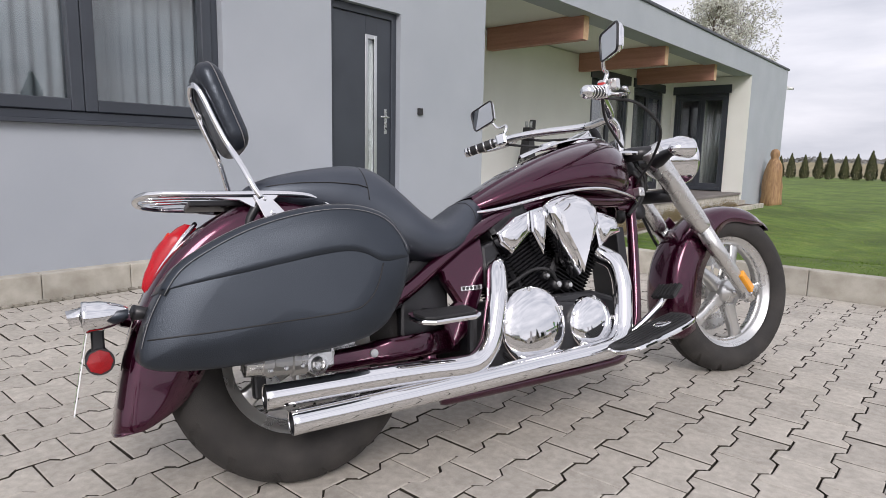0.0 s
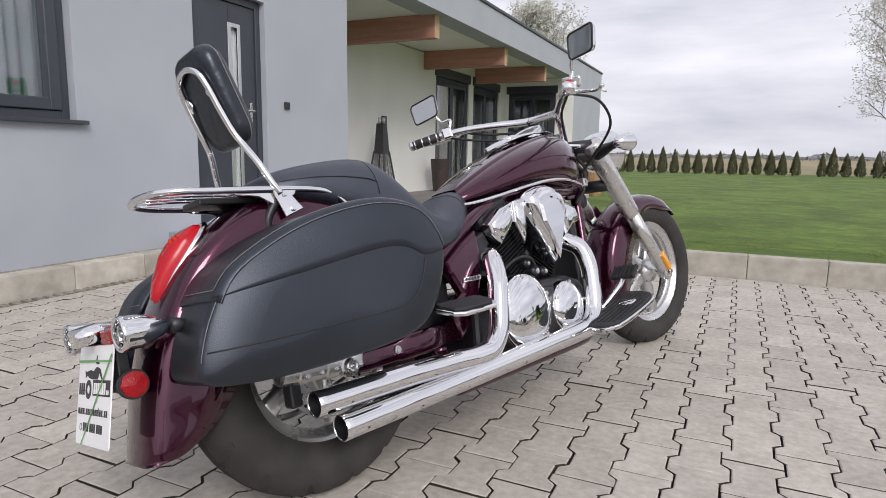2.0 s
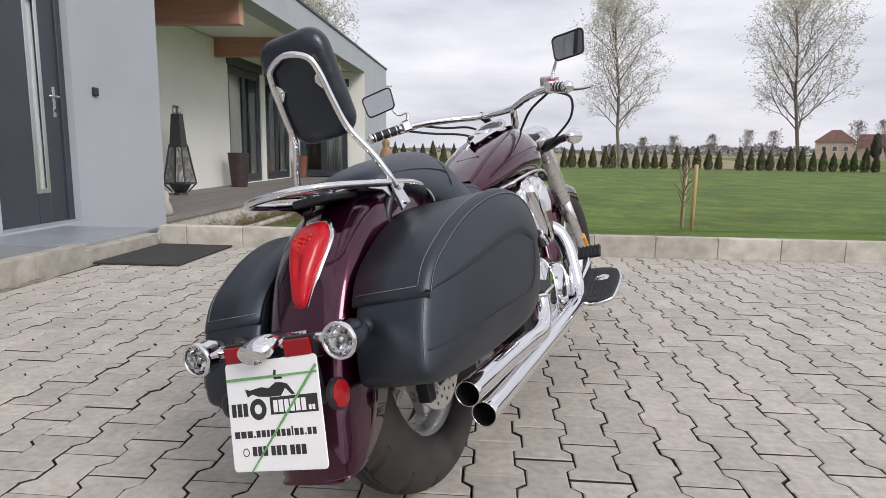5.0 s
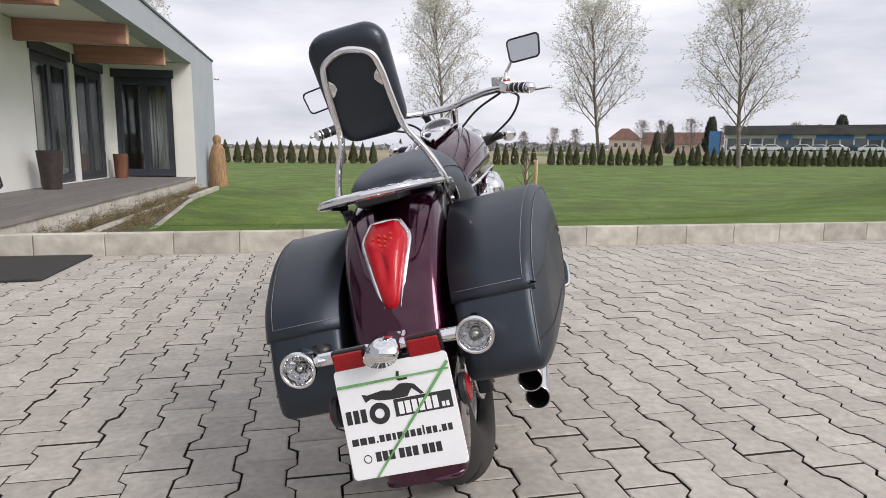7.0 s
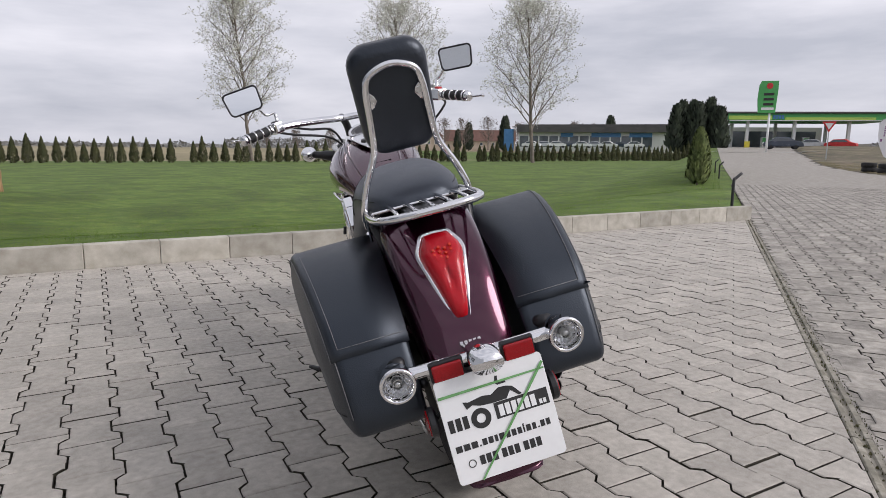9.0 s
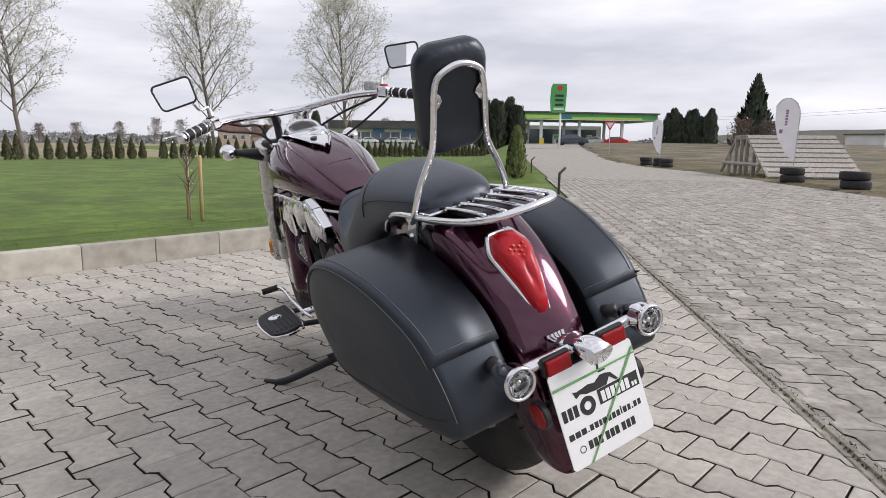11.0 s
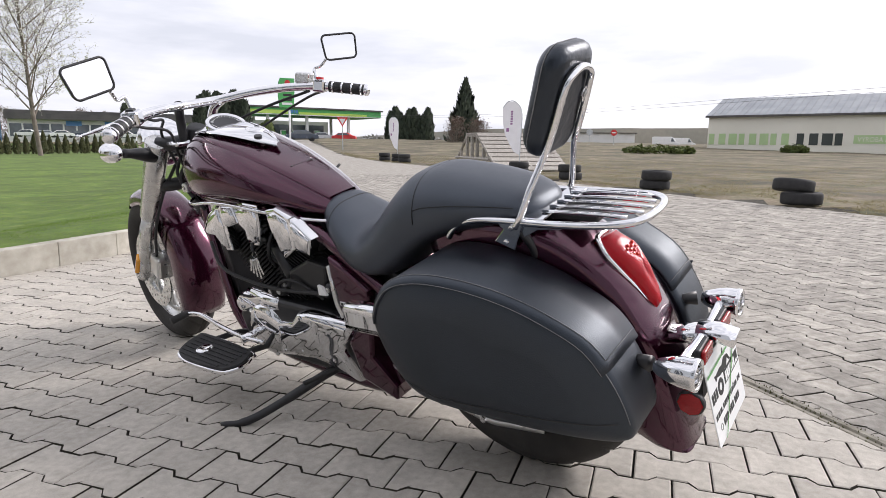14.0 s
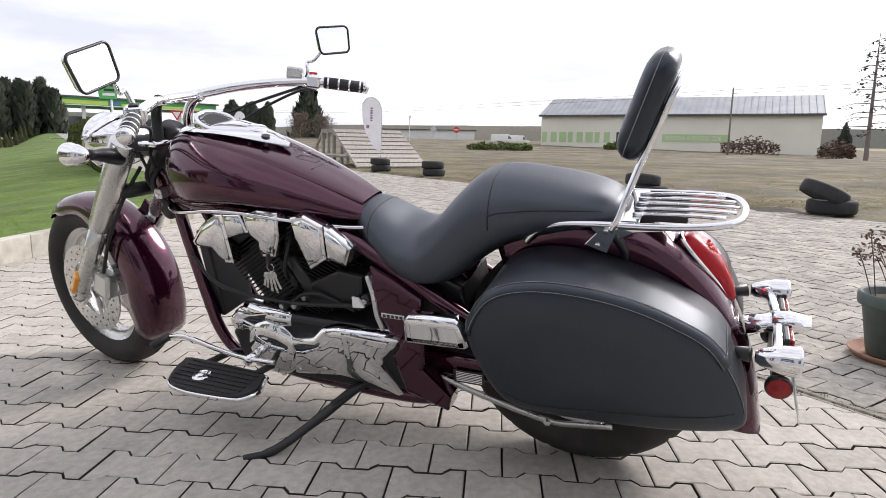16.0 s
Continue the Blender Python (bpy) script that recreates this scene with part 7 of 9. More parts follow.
for s in (-1, 1):
    part("riser", turned(tube([(1.235, s * 0.075, 1.0), (1.272, s * 0.062, 0.975), (1.292, s * 0.055, 0.93), (1.294, s * 0.055, 0.872)], 0.0155, 12, 5)), M["chrome"] if s < 0 else M["engine_black"], hb, smooth=True)
    e0, e1 = (Vector((0.872, -0.436, 0.994)), Vector((0.982, -0.354, 1.017))) if s < 0 else (Vector((0.900, 0.415, 0.950)), Vector((0.988, 0.328, 0.978)))
    d = (e0 - e1).normalized()
    gr = part("grip", turned(ring_sweep([e1, e1 - d * -0.002, e0 - d * 0.014, e0 - d * 0.012], [0.015, 0.0185, 0.0185, 0.015], 18)), M["rubber"], hb, "black rubber grip with chrome bands", smooth=True)
    for k in range(4):
        p = e1 + (e0 - e1) * (0.10 + 0.245 * k)
        part("grip_band", turned(lathe([(0.0186, -0.0032), (0.0205, -0.0025), (0.0205, 0.0025), (0.0186, 0.0032)], 18, m=aim(p, d))), M["chrome"], gr, smooth=True)
    part("grip_end", turned(lathe([(0.0190, -0.012), (0.0200, -0.006), (0.018, 0.002), (0.008, 0.006), (0, 0.0065)], 18, m=aim(e0, d))), M["chrome"], gr, smooth=True)
    q = e1 - d * 0.034
    b = box(-0.024, 0.024, -0.020, 0.024, -0.022, 0.022, 0.008)
    bmesh.ops.transform(b, matrix=Matrix.Translation(q) @ d.to_track_quat('Y', 'Z').to_matrix().to_4x4(), verts=b.verts)
    sw = part("switch_housing", turned(b), M["chrome"], hb, "chrome switch housing", smooth=False)
    if s < 0:
        b = box(-0.010, 0.010, -0.012, 0.012, 0.020, 0.029, 0.003)
        bmesh.ops.transform(b, matrix=Matrix.Translation(q) @ d.to_track_quat('Y', 'Z').to_matrix().to_4x4(), verts=b.verts)
        part("engine_switch", turned(b), M["paint_red"], sw, "red engine switch")
        b = box(-0.030, 0.030, -0.072, -0.022, -0.008, 0.028, 0.006)
        bmesh.ops.transform(b, matrix=Matrix.Translation(q + Vector((0.012, 0, 0.012))) @ d.to_track_quat('Y', 'Z').to_matrix().to_4x4(), verts=b.verts)
        part("brake_reservoir", turned(b), M["fork_alloy"], hb, "square brake fluid reservoir")
    else:
        b = box(-0.012, 0.012, -0.010, 0.010, -0.006, 0.026, 0.003)
        bmesh.ops.transform(b, matrix=Matrix.Translation(q) @ d.to_track_quat('Y', 'Z').to_matrix().to_4x4(), verts=b.verts)
        part("turn_switch", turned(b), M["engine_black"], sw)
    lv = [q + Vector((0.030, -s * 0.012, 0.0)), q + Vector((0.062, s * 0.006, -0.006)), q + Vector((0.045, s * 0.055, -0.016)), q + Vector((0.0, s * 0.115, -0.026)), q + Vector((-0.055, s * 0.165, -0.030))]
    part("hand_lever", turned(tube(lv, [0.0085] * 8 + [0.007] * 10 + [0.0055] * 6 + [0.009], 10, 6, squash=(1, 0.75))), M["chrome"], hb, "polished control lever", smooth=True)
    # mirror: arm, shell and glass
    mc = Vector((0.984, 0.405, 1.098)) if s > 0 else Vector((0.981, -0.417, 1.147))
    root = q + Vector((0.008, -s * 0.004, 0.022))
    arm = part("mirror", turned(tube([root, root + Vector((0.012, s * 0.006, 0.035)), mc + Vector((0.028, -s * 0.070, -0.060)), mc + Vector((0.012, -s * 0.052, -0.036))], [0.007] * 6 + [0.0055] * 12 + [0.006], 10, 6)), M["chrome"], hb, "chrome mirror on a curved stalk", smooth=True)
    nm = Vector((-1, -s * 0.26, 0.06)).normalized()
    mm = Matrix.Translation(mc) @ nm.to_track_quat('Z', 'Y').to_matrix().to_4x4() @ Matrix.Rotation(radians(13 if s > 0 else 2), 4, 'Z')
    rr = rounded_rect(0.064, 0.044, 0.016, 6) if s > 0 else rounded_rect(0.061, 0.042, 0.016, 6)
    rr = [(x * (1.0 + 0.06 * (y / 0.05)), y) for x, y in rr]
    shell = loft([[(x * k, y * k, z) for x, y in rr] for k, z in ((0.45, -0.026), (0.75, -0.021), (0.93, -0.012), (1.0, -0.002), (1.0, 0.004), (0.95, 0.005), (0.94, 0.002))])
    bmesh.ops.transform(shell, matrix=mm, verts=shell.verts)
    part("mirror_shell", turned(shell), M["chrome"], arm, smooth=True)
    gl = slab([(x * 0.935, y * 0.925) for x, y in rr], 0.002, "z", 0.0022)
    bmesh.ops.transform(gl, matrix=mm, verts=gl.verts)
    part("mirror_glass", turned(gl), M["mirror"], arm, "clear mirror glass")
    part("mirror_rim", turned(ring_sweep([mm @ Vector((x * 0.985, y * 0.98, 0.004)) for x, y in rr], 0.0036, 6, closed=True)), M["engine_black"], arm, smooth=True)
for i, pts in enumerate(([(1.03, -0.305, 1.008), (1.12, -0.20, 0.972), (1.22, -0.12, 0.93), (1.32, -0.05, 0.88), (1.36, -0.02, 0.80)], [(1.05, 0.27, 0.985), (1.14, 0.20, 0.965), (1.25, 0.13, 0.955), (1.36, 0.10, 0.90), (1.37, 0.06, 0.78)],
                          [(0.995, -0.345, 1.004), (1.12, -0.36, 0.985), (1.26, -0.30, 0.92), (1.33, -0.18, 0.84), (1.33, -0.09, 0.76)], [(0.995, 0.33, 0.975), (1.10, 0.25, 0.95), (1.22, 0.13, 0.92), (1.33, 0.07, 0.84), (1.33, 0.05, 0.74)])):
    part("cable", turned(tube(pts, 0.0048, 8, 7)), M["rubber"], hb, "black control cable", smooth=True)
part("top_clamp", turned(box(1.255, 1.345, -0.10, 0.10, 0.862, 0.880, 0.008)), M["chrome"], hb, "chrome top yoke")

# hoses, wiring and fittings round the steering head and on the engine
for s in (-1, 1):
    part("wiring", tube([(1.33, s * 0.060, 0.80), (1.345, s * 0.085, 0.75), (1.32, s * 0.075, 0.69), (1.27, s * 0.07, 0.64)], 0.008, 8, 6), M["rubber"], fr, smooth=True)
    part("wiring", tube([(1.36, s * 0.050, 0.83), (1.375, s * 0.075, 0.77), (1.36, s * 0.06, 0.70), (1.30, s * 0.05, 0.62)], 0.006, 8, 6), M["rubber"], fr, smooth=True)
    cb = part("connector", box(1.315, 1.345, min(s * 0.062, s * 0.092), max(s * 0.062, s * 0.092), 0.705, 0.738, 0.004), M["alloy"], fr)
    bolt(cb, (1.33, s * 0.093, 0.722), (0, s, 0), 0.008)
    bolt(fr, (1.352, s * 0.052, 0.775), (0, s, 0), 0.010)
    bolt(fr, (1.300, s * 0.052, 0.690), (0, s, 0), 0.009)
    part("horn", lathe([(0, 0.014), (0.020, 0.013), (0.030, 0.006), (0.032, -0.008), (0, -0.012)], 20, m=axis_y(1.345, s * 0.05, 0.655, s)), M["engine_black"], fr, smooth=True)
part("bracket", slab([(1.088, 0.352), (1.060, 0.378), (1.0, 0.380), (0.938, 0.394), (0.930, 0.372), (0.985, 0.345), (1.014, 0.328), (1.050, 0.318), (1.080, 0.320)], 0.02, "y", 0.140, 0.005), M["chrome"], eng, "chrome bracket in front of the cover", smooth=False)
part("starter_end", lathe([(0, 0.03), (0.020, 0.028), (0.028, 0.018), (0.030, 0.0), (0.034, -0.002), (0.034, -0.02)], 24, m=axis_y(1.060, 0.135, 0.345, 1)), M["chrome"], eng, smooth=True)
for x, z in ((0.60, 0.252), (0.745, 0.250), (0.835, 0.232), (0.72, 0.368), (0.535, 0.362)):
    bolt(eng, (x, 0.181, z), (0, 1, 0), 0.008)
for s in (-1, 1):
    for i, (x, z, r) in enumerate(((0.84, 0.425, 0.016), (0.80, 0.455, 0.012), (0.885, 0.418, 0.013), (0.60, 0.470, 0.014))):
        bolt(eng, (x, s * 0.150, z), (0, s, 0), r * 0.6, M["alloy"])
        part("boss", lathe([(0, 0.012), (r, 0.010), (r * 1.3, 0.0), (r * 1.3, -0.03)], 16, m=axis_y(x, s * 0.138, z, s)), M["engine_black"], eng, smooth=True)
    part("oil_line", tube([(0.84, s * 0.145, 0.43), (0.80, s * 0.160, 0.47), (0.74, s * 0.150, 0.475), (0.64, s * 0.140, 0.43)], 0.0055, 8, 6), M["rubber"], eng, smooth=True)
    part("spark_lead", tube([(0.845, s * 0.06, 0.66), (0.835, s * 0.135, 0.60), (0.85, s * 0.145, 0.54), (0.875, s * 0.11, 0.49)], 0.0055, 8, 6), M["rubber"], eng, smooth=True)
part("terminal", slab([(0.598, 0.455), (0.612, 0.482), (0.632, 0.484), (0.634, 0.452)], 0.01, "y", 0.150, 0.002), M["plate_white"], eng, "small pale connector")

# ---------- plants ----------


def leaf_quads(points, size, rng, verts, faces, flat=0.5):
    for p in points:
        s = size * rng.uniform(0.6, 1.4)
        d = Vector((rng.gauss(0, 1), rng.gauss(0, 1), rng.gauss(0, 1) * flat)).normalized()
        e = d.orthogonal().normalized()
        e.rotate(Matrix.Rotation(rng.uniform(0, 6.28), 3, d))
        b = len(verts)
        verts += [tuple(p - d * s), tuple(p + e * s * 0.45), tuple(p + d * s), tuple(p - e * s * 0.45)]
        faces.append((b, b + 1, b + 2, b + 3))


def mesh_from(name, verts, faces, mat, smooth=False, normals=None):
    """A mesh from lists; normals, one a vertex, let thin leaves catch the light of the mass that they belong to."""
    me = bpy.data.meshes.new(name)
    me.from_pydata(verts, [], faces)
    me.materials.append(mat)
    if normals:
        me.normals_split_custom_set_from_vertices(normals)
    if smooth:
        me.polygons.foreach_set("use_smooth", [True] * len(faces))
    return me


def conifer_mesh(name, h, r, n, size, seed, mat, shape=0.8, base=0.05, ragged=0.12):
    """A columnar conifer: many small upward sprays over an uneven cone."""
    rng = random.Random(seed)
    verts, faces, nor = [], [], []
    for i in range(n):
        t = rng.random() ** 0.8
        z = base + (h - base) * t
        a = rng.uniform(0, 2 * math.pi)
        prof = (1 - t ** 1.6) ** shape * min(1.0, 0.55 + t * 4)
        lump = 1 + ragged * math.sin(a * 3 + seed) + ragged * math.sin(t * 17 + a * 2 + seed)
        rr = r * prof * lump * (rng.random() ** 0.25)
        s = size * rng.uniform(0.6, 1.3) * (1 - 0.35 * t)
        p = Vector((rr * math.cos(a), rr * math.sin(a), z))
        d = Vector((math.cos(a) * 0.55, math.sin(a) * 0.55, 1.0)).normalized()
        e = Vector((-math.sin(a), math.cos(a), 0))
        e.rotate(Matrix.Rotation(rng.uniform(-1.2, 1.2), 3, d))
        b = len(verts)
        verts += [tuple(p - d * s * 0.7), tuple(p + e * s * 0.38), tuple(p + d * s), tuple(p - e * s * 0.38)]
        faces.append((b, b + 1, b + 2, b + 3))
        nor += [tuple(Vector((math.cos(a) + rng.gauss(0, 0.35), math.sin(a) + rng.gauss(0, 0.35), 0.45 + rng.gauss(0, 0.3))).normalized())] * 4
    return mesh_from(name, verts, faces, mat, normals=nor)


def conifer(name, label, category, at, meshes, group="", trunk_r=0.03, h=1.0):
    t = thing(name, label, category, group, at=at)
    part("trunk", ring_sweep([(0, 0, -0.15), (0, 0, h * 0.5)], [trunk_r, trunk_r * 0.5], 6), M["bark"], t)
    c = new("crown", meshes)
    c.parent = t
    return t


def bare_tree(name, label, at, h, spread, seed, leaves=3500, leaf=0.10, mat_leaf="spring_leaf", levels=4, upright=0.55, trunk=0.16, fork=0.22):
    """A tapered trunk with forking limbs and a thin veil of small young leaves."""
    rng = random.Random(seed)
    bm = bmesh.new()
    tips = []

    def grow(p, d, length, r, lev):
        n = 4
        pts, rad = [p.copy()], [r]
        q, dd = p.copy(), d.copy()
        for k in range(n):
            dd = (dd + Vector((rng.gauss(0, 0.09), rng.gauss(0, 0.09), 0.10 * upright))).normalized()
            q = q + dd * (length / n)
            pts.append(q.copy())
            rad.append(r * (1 - 0.62 * (k + 1) / n))
        ring_sweep(pts, rad, max(3, 8 - 2 * lev), bm, caps=False)
        if lev >= 1:
            for k in range(2, len(pts)):
                tips.append((pts[k], lev))
        if lev >= levels:
            return
        kids = (24, 6, 4, 3)[min(lev, 3)]
        for k in range(kids):
            s = (fork if lev == 0 else 0.25) + (1 - (fork if lev == 0 else 0.25)) * (k + rng.random() * 0.7) / kids
            i = min(n - 1, int(s * n))
            base = pts[i].lerp(pts[i + 1], s * n - i)
            a = k * 2.4 + rng.uniform(-0.5, 0.5)
            side = d.orthogonal().normalized()
            side.rotate(Matrix.Rotation(a, 3, d))
            out = (0.92 - 0.30 * s) if lev == 0 else 0.72
            nd = (d * (1 - out * 0.5) + side * out + Vector((0, 0, upright * 0.5))).normalized()
            u = (s - fork) / (1 - fork)
            ln = length * (0.36 * spread * (0.22 + 0.78 * math.sin(math.pi * min(1.0, 0.22 + 0.78 * u)) ** 0.8) if lev == 0 else rng.uniform(0.42, 0.62))
            grow(base, nd, ln, max(0.012, rad[i] * (0.42 if lev == 0 else 0.55)), lev + 1)

    grow(Vector((0, 0, -0.3)), Vector((0, 0, 1)), h * 0.86, trunk, 0)
    t = thing(name, label, "tree", at=at)
    part("trunk", bm, M["bark"], t, smooth=True)
    verts, faces = [], []
    pts = []
    for i in range(leaves):
        p, lev = tips[rng.randrange(len(tips))]
        k = 0.13 if lev >= levels - 1 else 0.10
        pts.append(p + Vector((rng.gauss(0, k), rng.gauss(0, k), rng.gauss(0, k))))
    leaf_quads(pts, leaf, rng, verts, faces)
    c = new("crown", mesh_from("crown", verts, faces, M[mat_leaf]))
    c.parent = t
    return t


def on_ground(x, y, dz=0.0, rz=0.0):
    return pose(x, y, ground_z(x, y) + dz, 0, 0, rz)


# the young thuja hedge along the far end of the lawn
variants = [conifer_mesh("crown", 1.90 + 0.18 * k % 0.4, 0.43 + 0.03 * (k % 3), 1300, 0.125, 30 + k, M["thuja"], 0.95, ragged=0.06) for k in range(6)]
rng = random.Random(3)
for i in range(96):
    x = -14.0 + i * 0.93 + rng.uniform(-0.12, 0.12)
    y = 58.5 + rng.uniform(-0.25, 0.25) + max(0, x - 30) * 0.05
    if i in (20, 37, 52):
        continue
    k = rng.uniform(0.86, 1.04)
    conifer("thuja", "young dark green thuja in a long hedge row", "shrub", on_ground(x, y) @ Matrix.Diagonal((k * 0.95, k * 0.95, k, 1)), variants[i % 6], "thuja hedge", 0.03, 1.7)
sb = conifer_mesh("crown", 1.46, 0.275, 2600, 0.095, 71, M["shrub"], 0.55, ragged=0.06)
conifer("conical_shrub", "rounded conical green conifer in a hedge beside the lane", "shrub", on_ground(11.6, 10.6), sb, "lane hedge", 0.03, 1.4)
for i in range(1, 22):
    x, y = 11.6 + 0.791 * 0.72 * i, 10.6 + 0.612 * 0.72 * i
    conifer("conical_shrub", "rounded conical green conifer in a hedge beside the lane", "shrub", on_ground(x, y, 0, i * 50) @ Matrix.Diagonal((1, 1, 0.95 + 0.06 * math.sin(i * 2.1), 1)), sb, "lane hedge", 0.03, 1.4)

# roadside trees behind the hedge
for i, (az, dist, h, sp, seed, tr) in enumerate(((12.3, 66, 18.6, 0.80, 11, 0.19), (26.4, 68, 18.0, 0.98, 12, 0.20), (37.9, 66, 17.6, 1.04, 13, 0.21), (-16.4, 44, 12.4, 0.95, 14, 0.16))):
    p = far_at(az, dist)
    bare_tree("roadside_tree", "tall slender tree with bare twigs and first pale leaves", on_ground(p.x, p.y), h, sp, seed, 11000, 0.105, trunk=tr, upright=0.5)
# saplings tied to stakes
for i, (x, y, z, hh) in enumerate(((2.31, 10.3, 0.0, 1.12), (2.27, 10.72, 0.0, 1.10))):
    g = ground_z(x, y)
    s = part("tree_stake", ring_sweep([(x, y, g - 0.2), (x + 0.01, y, g + hh - 0.02), (x + 0.01, y, g + hh)], [0.034, 0.033, 0.026], 10), M["wood_post"], None, smooth=True)
    tagged(s, "pale peeled wooden tree stake on the lawn", "stake", "tree stakes")
bare_tree("sapling", "thin bare sapling between two wooden stakes", on_ground(2.20, 10.5), 1.75, 0.55, 21, 14, 0.025, levels=1, trunk=0.012, fork=0.45)

# bent black posts along the lawn's edge
for x, y in ((6.45, 5.80), (15.3, 12.75), (19.6, 16.2)):
    g = ground_z(x, y)
    p = part("edge_post", tube([(x, y, g - 0.1), (x, y, g + 0.40), (x + 0.03, y - 0.004, g + 0.45), (x + 0.13, y - 0.03, g + 0.53)], 0.022, 10, 4), M["black_box"], None, smooth=True)
    tagged(p, "black bent steel post at the lawn's edge", "post", "edge posts")

# ---------- beyond the lane: tyres, flags, ramp ----------


def old_tyre(at, r=0.29, w=0.19, tilt=None):
    prof = [(r * 0.60, -w * 0.42), (r * 0.80, -w * 0.5), (r * 0.95, -w * 0.44), (r, -w * 0.28), (r, w * 0.28), (r * 0.95, w * 0.44), (r * 0.80, w * 0.5), (r * 0.60, w * 0.42), (r * 0.64, w * 0.3), (r * 0.88, w * 0.2), (r * 0.88, -w * 0.2), (r * 0.64, -w * 0.3), (r * 0.60, -w * 0.42)]
    bm = lathe(prof, 40)
    for v in bm.verts:
        a = math.atan2(v.co.y, v.co.x)
        if math.hypot(v.co.x, v.co.y) > r * 0.97 and int(a / (2 * math.pi) * 40) % 2:
            v.co.x *= 0.985
            v.co.y *= 0.985
    ob = part("old_tyre", bm, M["rubber_tyre"], None, smooth=True, at=at)
    return tagged(ob, "worn black car tyre lying on the rough ground", "tyre", "old tyres")


def tyre_stack(x, y, n=2, r=0.29):
    g = ground_z(x, y)
    rng = random.Random(int(x * 10))
    for k in range(n):
        old_tyre(pose(x + rng.uniform(-0.03, 0.03), y + rng.uniform(-0.03, 0.03), g + 0.095 + 0.19 * k, rng.uniform(-2, 2), rng.uniform(-2, 2), k * 40), r)


for x, y in ((15.25, 4.55), (13.2, 2.78), (10.3, 0.72), (25.3, 12.75), (26.4, 13.9), (24.2, 11.9)):
    tyre_stack(x, y, 2 if x < 30 else 1)
tyre_stack(7.75, -1.40, 1)
old_tyre(pose(7.83, -1.30, ground_z(7.8, -1.3) + 0.28, 6, 5, 10))
g = ground_z(5.75, -3.25)
old_tyre(pose(5.70, -3.28, g + 0.095, 0, 0, 30), 0.30)
old_tyre(pose(5.68, -3.16, g + 0.270, 20, -14, 30), 0.30)


def beach_flag(x, y, h, w, face):
    f = thing("beach_flag", "white feather-shaped advertising flag with dark print", "flag", "advertising flags", at=pose(x, y, ground_z(x, y) + 0.1, 0, 4, face))
    pts = [(0, 0, 0.0), (0, 0.0, h * 0.5), (0, 0.01, h * 0.84), (0, w * 0.35, h * 0.98), (0, w * 0.75, h * 0.985), (0, w, h * 0.90)]
    part("pole", tube(pts, 0.012, 8, 5), M["zinc"], f, smooth=True)
    outl = [(0.0, h * 0.22), (0.0, h * 0.84), (w * 0.12, h * 0.93), (w * 0.35, h * 0.985), (w * 0.75, h * 0.985), (w, h * 0.90), (w * 0.97, h * 0.70), (w * 0.80, h * 0.5), (w * 0.35, h * 0.28)]
    part("cloth", slab(outl, 0.006, "x", -0.003), M["flag_cloth"], f)
    bm = bmesh.new()
    for k in range(6):
        box(-0.005, 0.005, w * 0.46, w * 0.57, h * (0.66 + 0.034 * k), h * (0.684 + 0.034 * k), bm=bm)
    part("print", bm, M["flag_print"], f, "dark plain bars in place of writing")
    part("square", box(-0.005, 0.005, w * 0.62, w * 0.76, h * 0.56, h * 0.61), M["flag_print"], f, "dark red square")


beach_flag(15.25, 4.55, 2.05, 0.62, -10)
beach_flag(25.3, 12.75, 2.05, 0.62, -15)


def ramp():
    r = thing("wooden_ramp", "weathered grey wooden ramp with open timber frame", "ramp", at=pose(20.2, 6.25, ground_z(20, 6), 0, 0, -146))
    L, W, H = 3.05, 2.6, 1.25
    n = 9
    fall = math.degrees(math.atan2(H, L - 0.75))
    for k in range(n):
        t0 = k / n
        b = box(0, math.hypot(L - 0.75, H) / n - 0.07, -W / 2, W / 2, -0.025, 0.025, 0.004, 1)
        bmesh.ops.transform(b, matrix=pose(0.75 + (L - 0.75) * t0, 0, H * (1 - t0), 0, fall, 0.6 * math.sin(k * 2.3)), verts=b.verts)
        part("plank", b, M["grey_wood"], r)
    for k in range(6):
        part("deck_board", box(-0.55 + k * 0.215, -0.36 + k * 0.215, -W / 2, W / 2, H - 0.02, H + 0.03, 0.004, 1), M["grey_wood"], r)
    for y in (-W / 2 + 0.06, 0, W / 2 - 0.06):
        for x in (-1.25, -0.50, 0.10, 0.70, 1.45):
            top = H - 0.03 if -0.55 <= x <= 0.75 else H * (0.62 if x < 0 else 0.66) - 0.08
            part("post", box(x - 0.055, x + 0.055, y - 0.05, y + 0.05, -0.1, top, 0.004, 1), M["grey_wood"], r)
        part("stringer", tube([(0.75, y, H - 0.08), (L - 0.05, y, 0.0)], 0.06, 6, 0), M["grey_wood"], r)
        part("brace", tube([(-0.52, y, H - 0.05), (-2.2, y, 0.0)], 0.06, 6, 0), M["grey_wood"], r)
        part("brace", tube([(-1.75, y - 0.06, 0.36), (2.2, y - 0.06, 0.36)], 0.06, 6, 0), M["grey_wood"], r)
        part("beam", tube([(-0.6, y, H - 0.07), (0.8, y, H - 0.07)], 0.055, 6, 0), M["grey_wood"], r)
ramp()

# ---------- distant buildings ----------


def turn_to(az):
    """Faces a front (local -y) towards the yard from that azimuth."""
    return -az


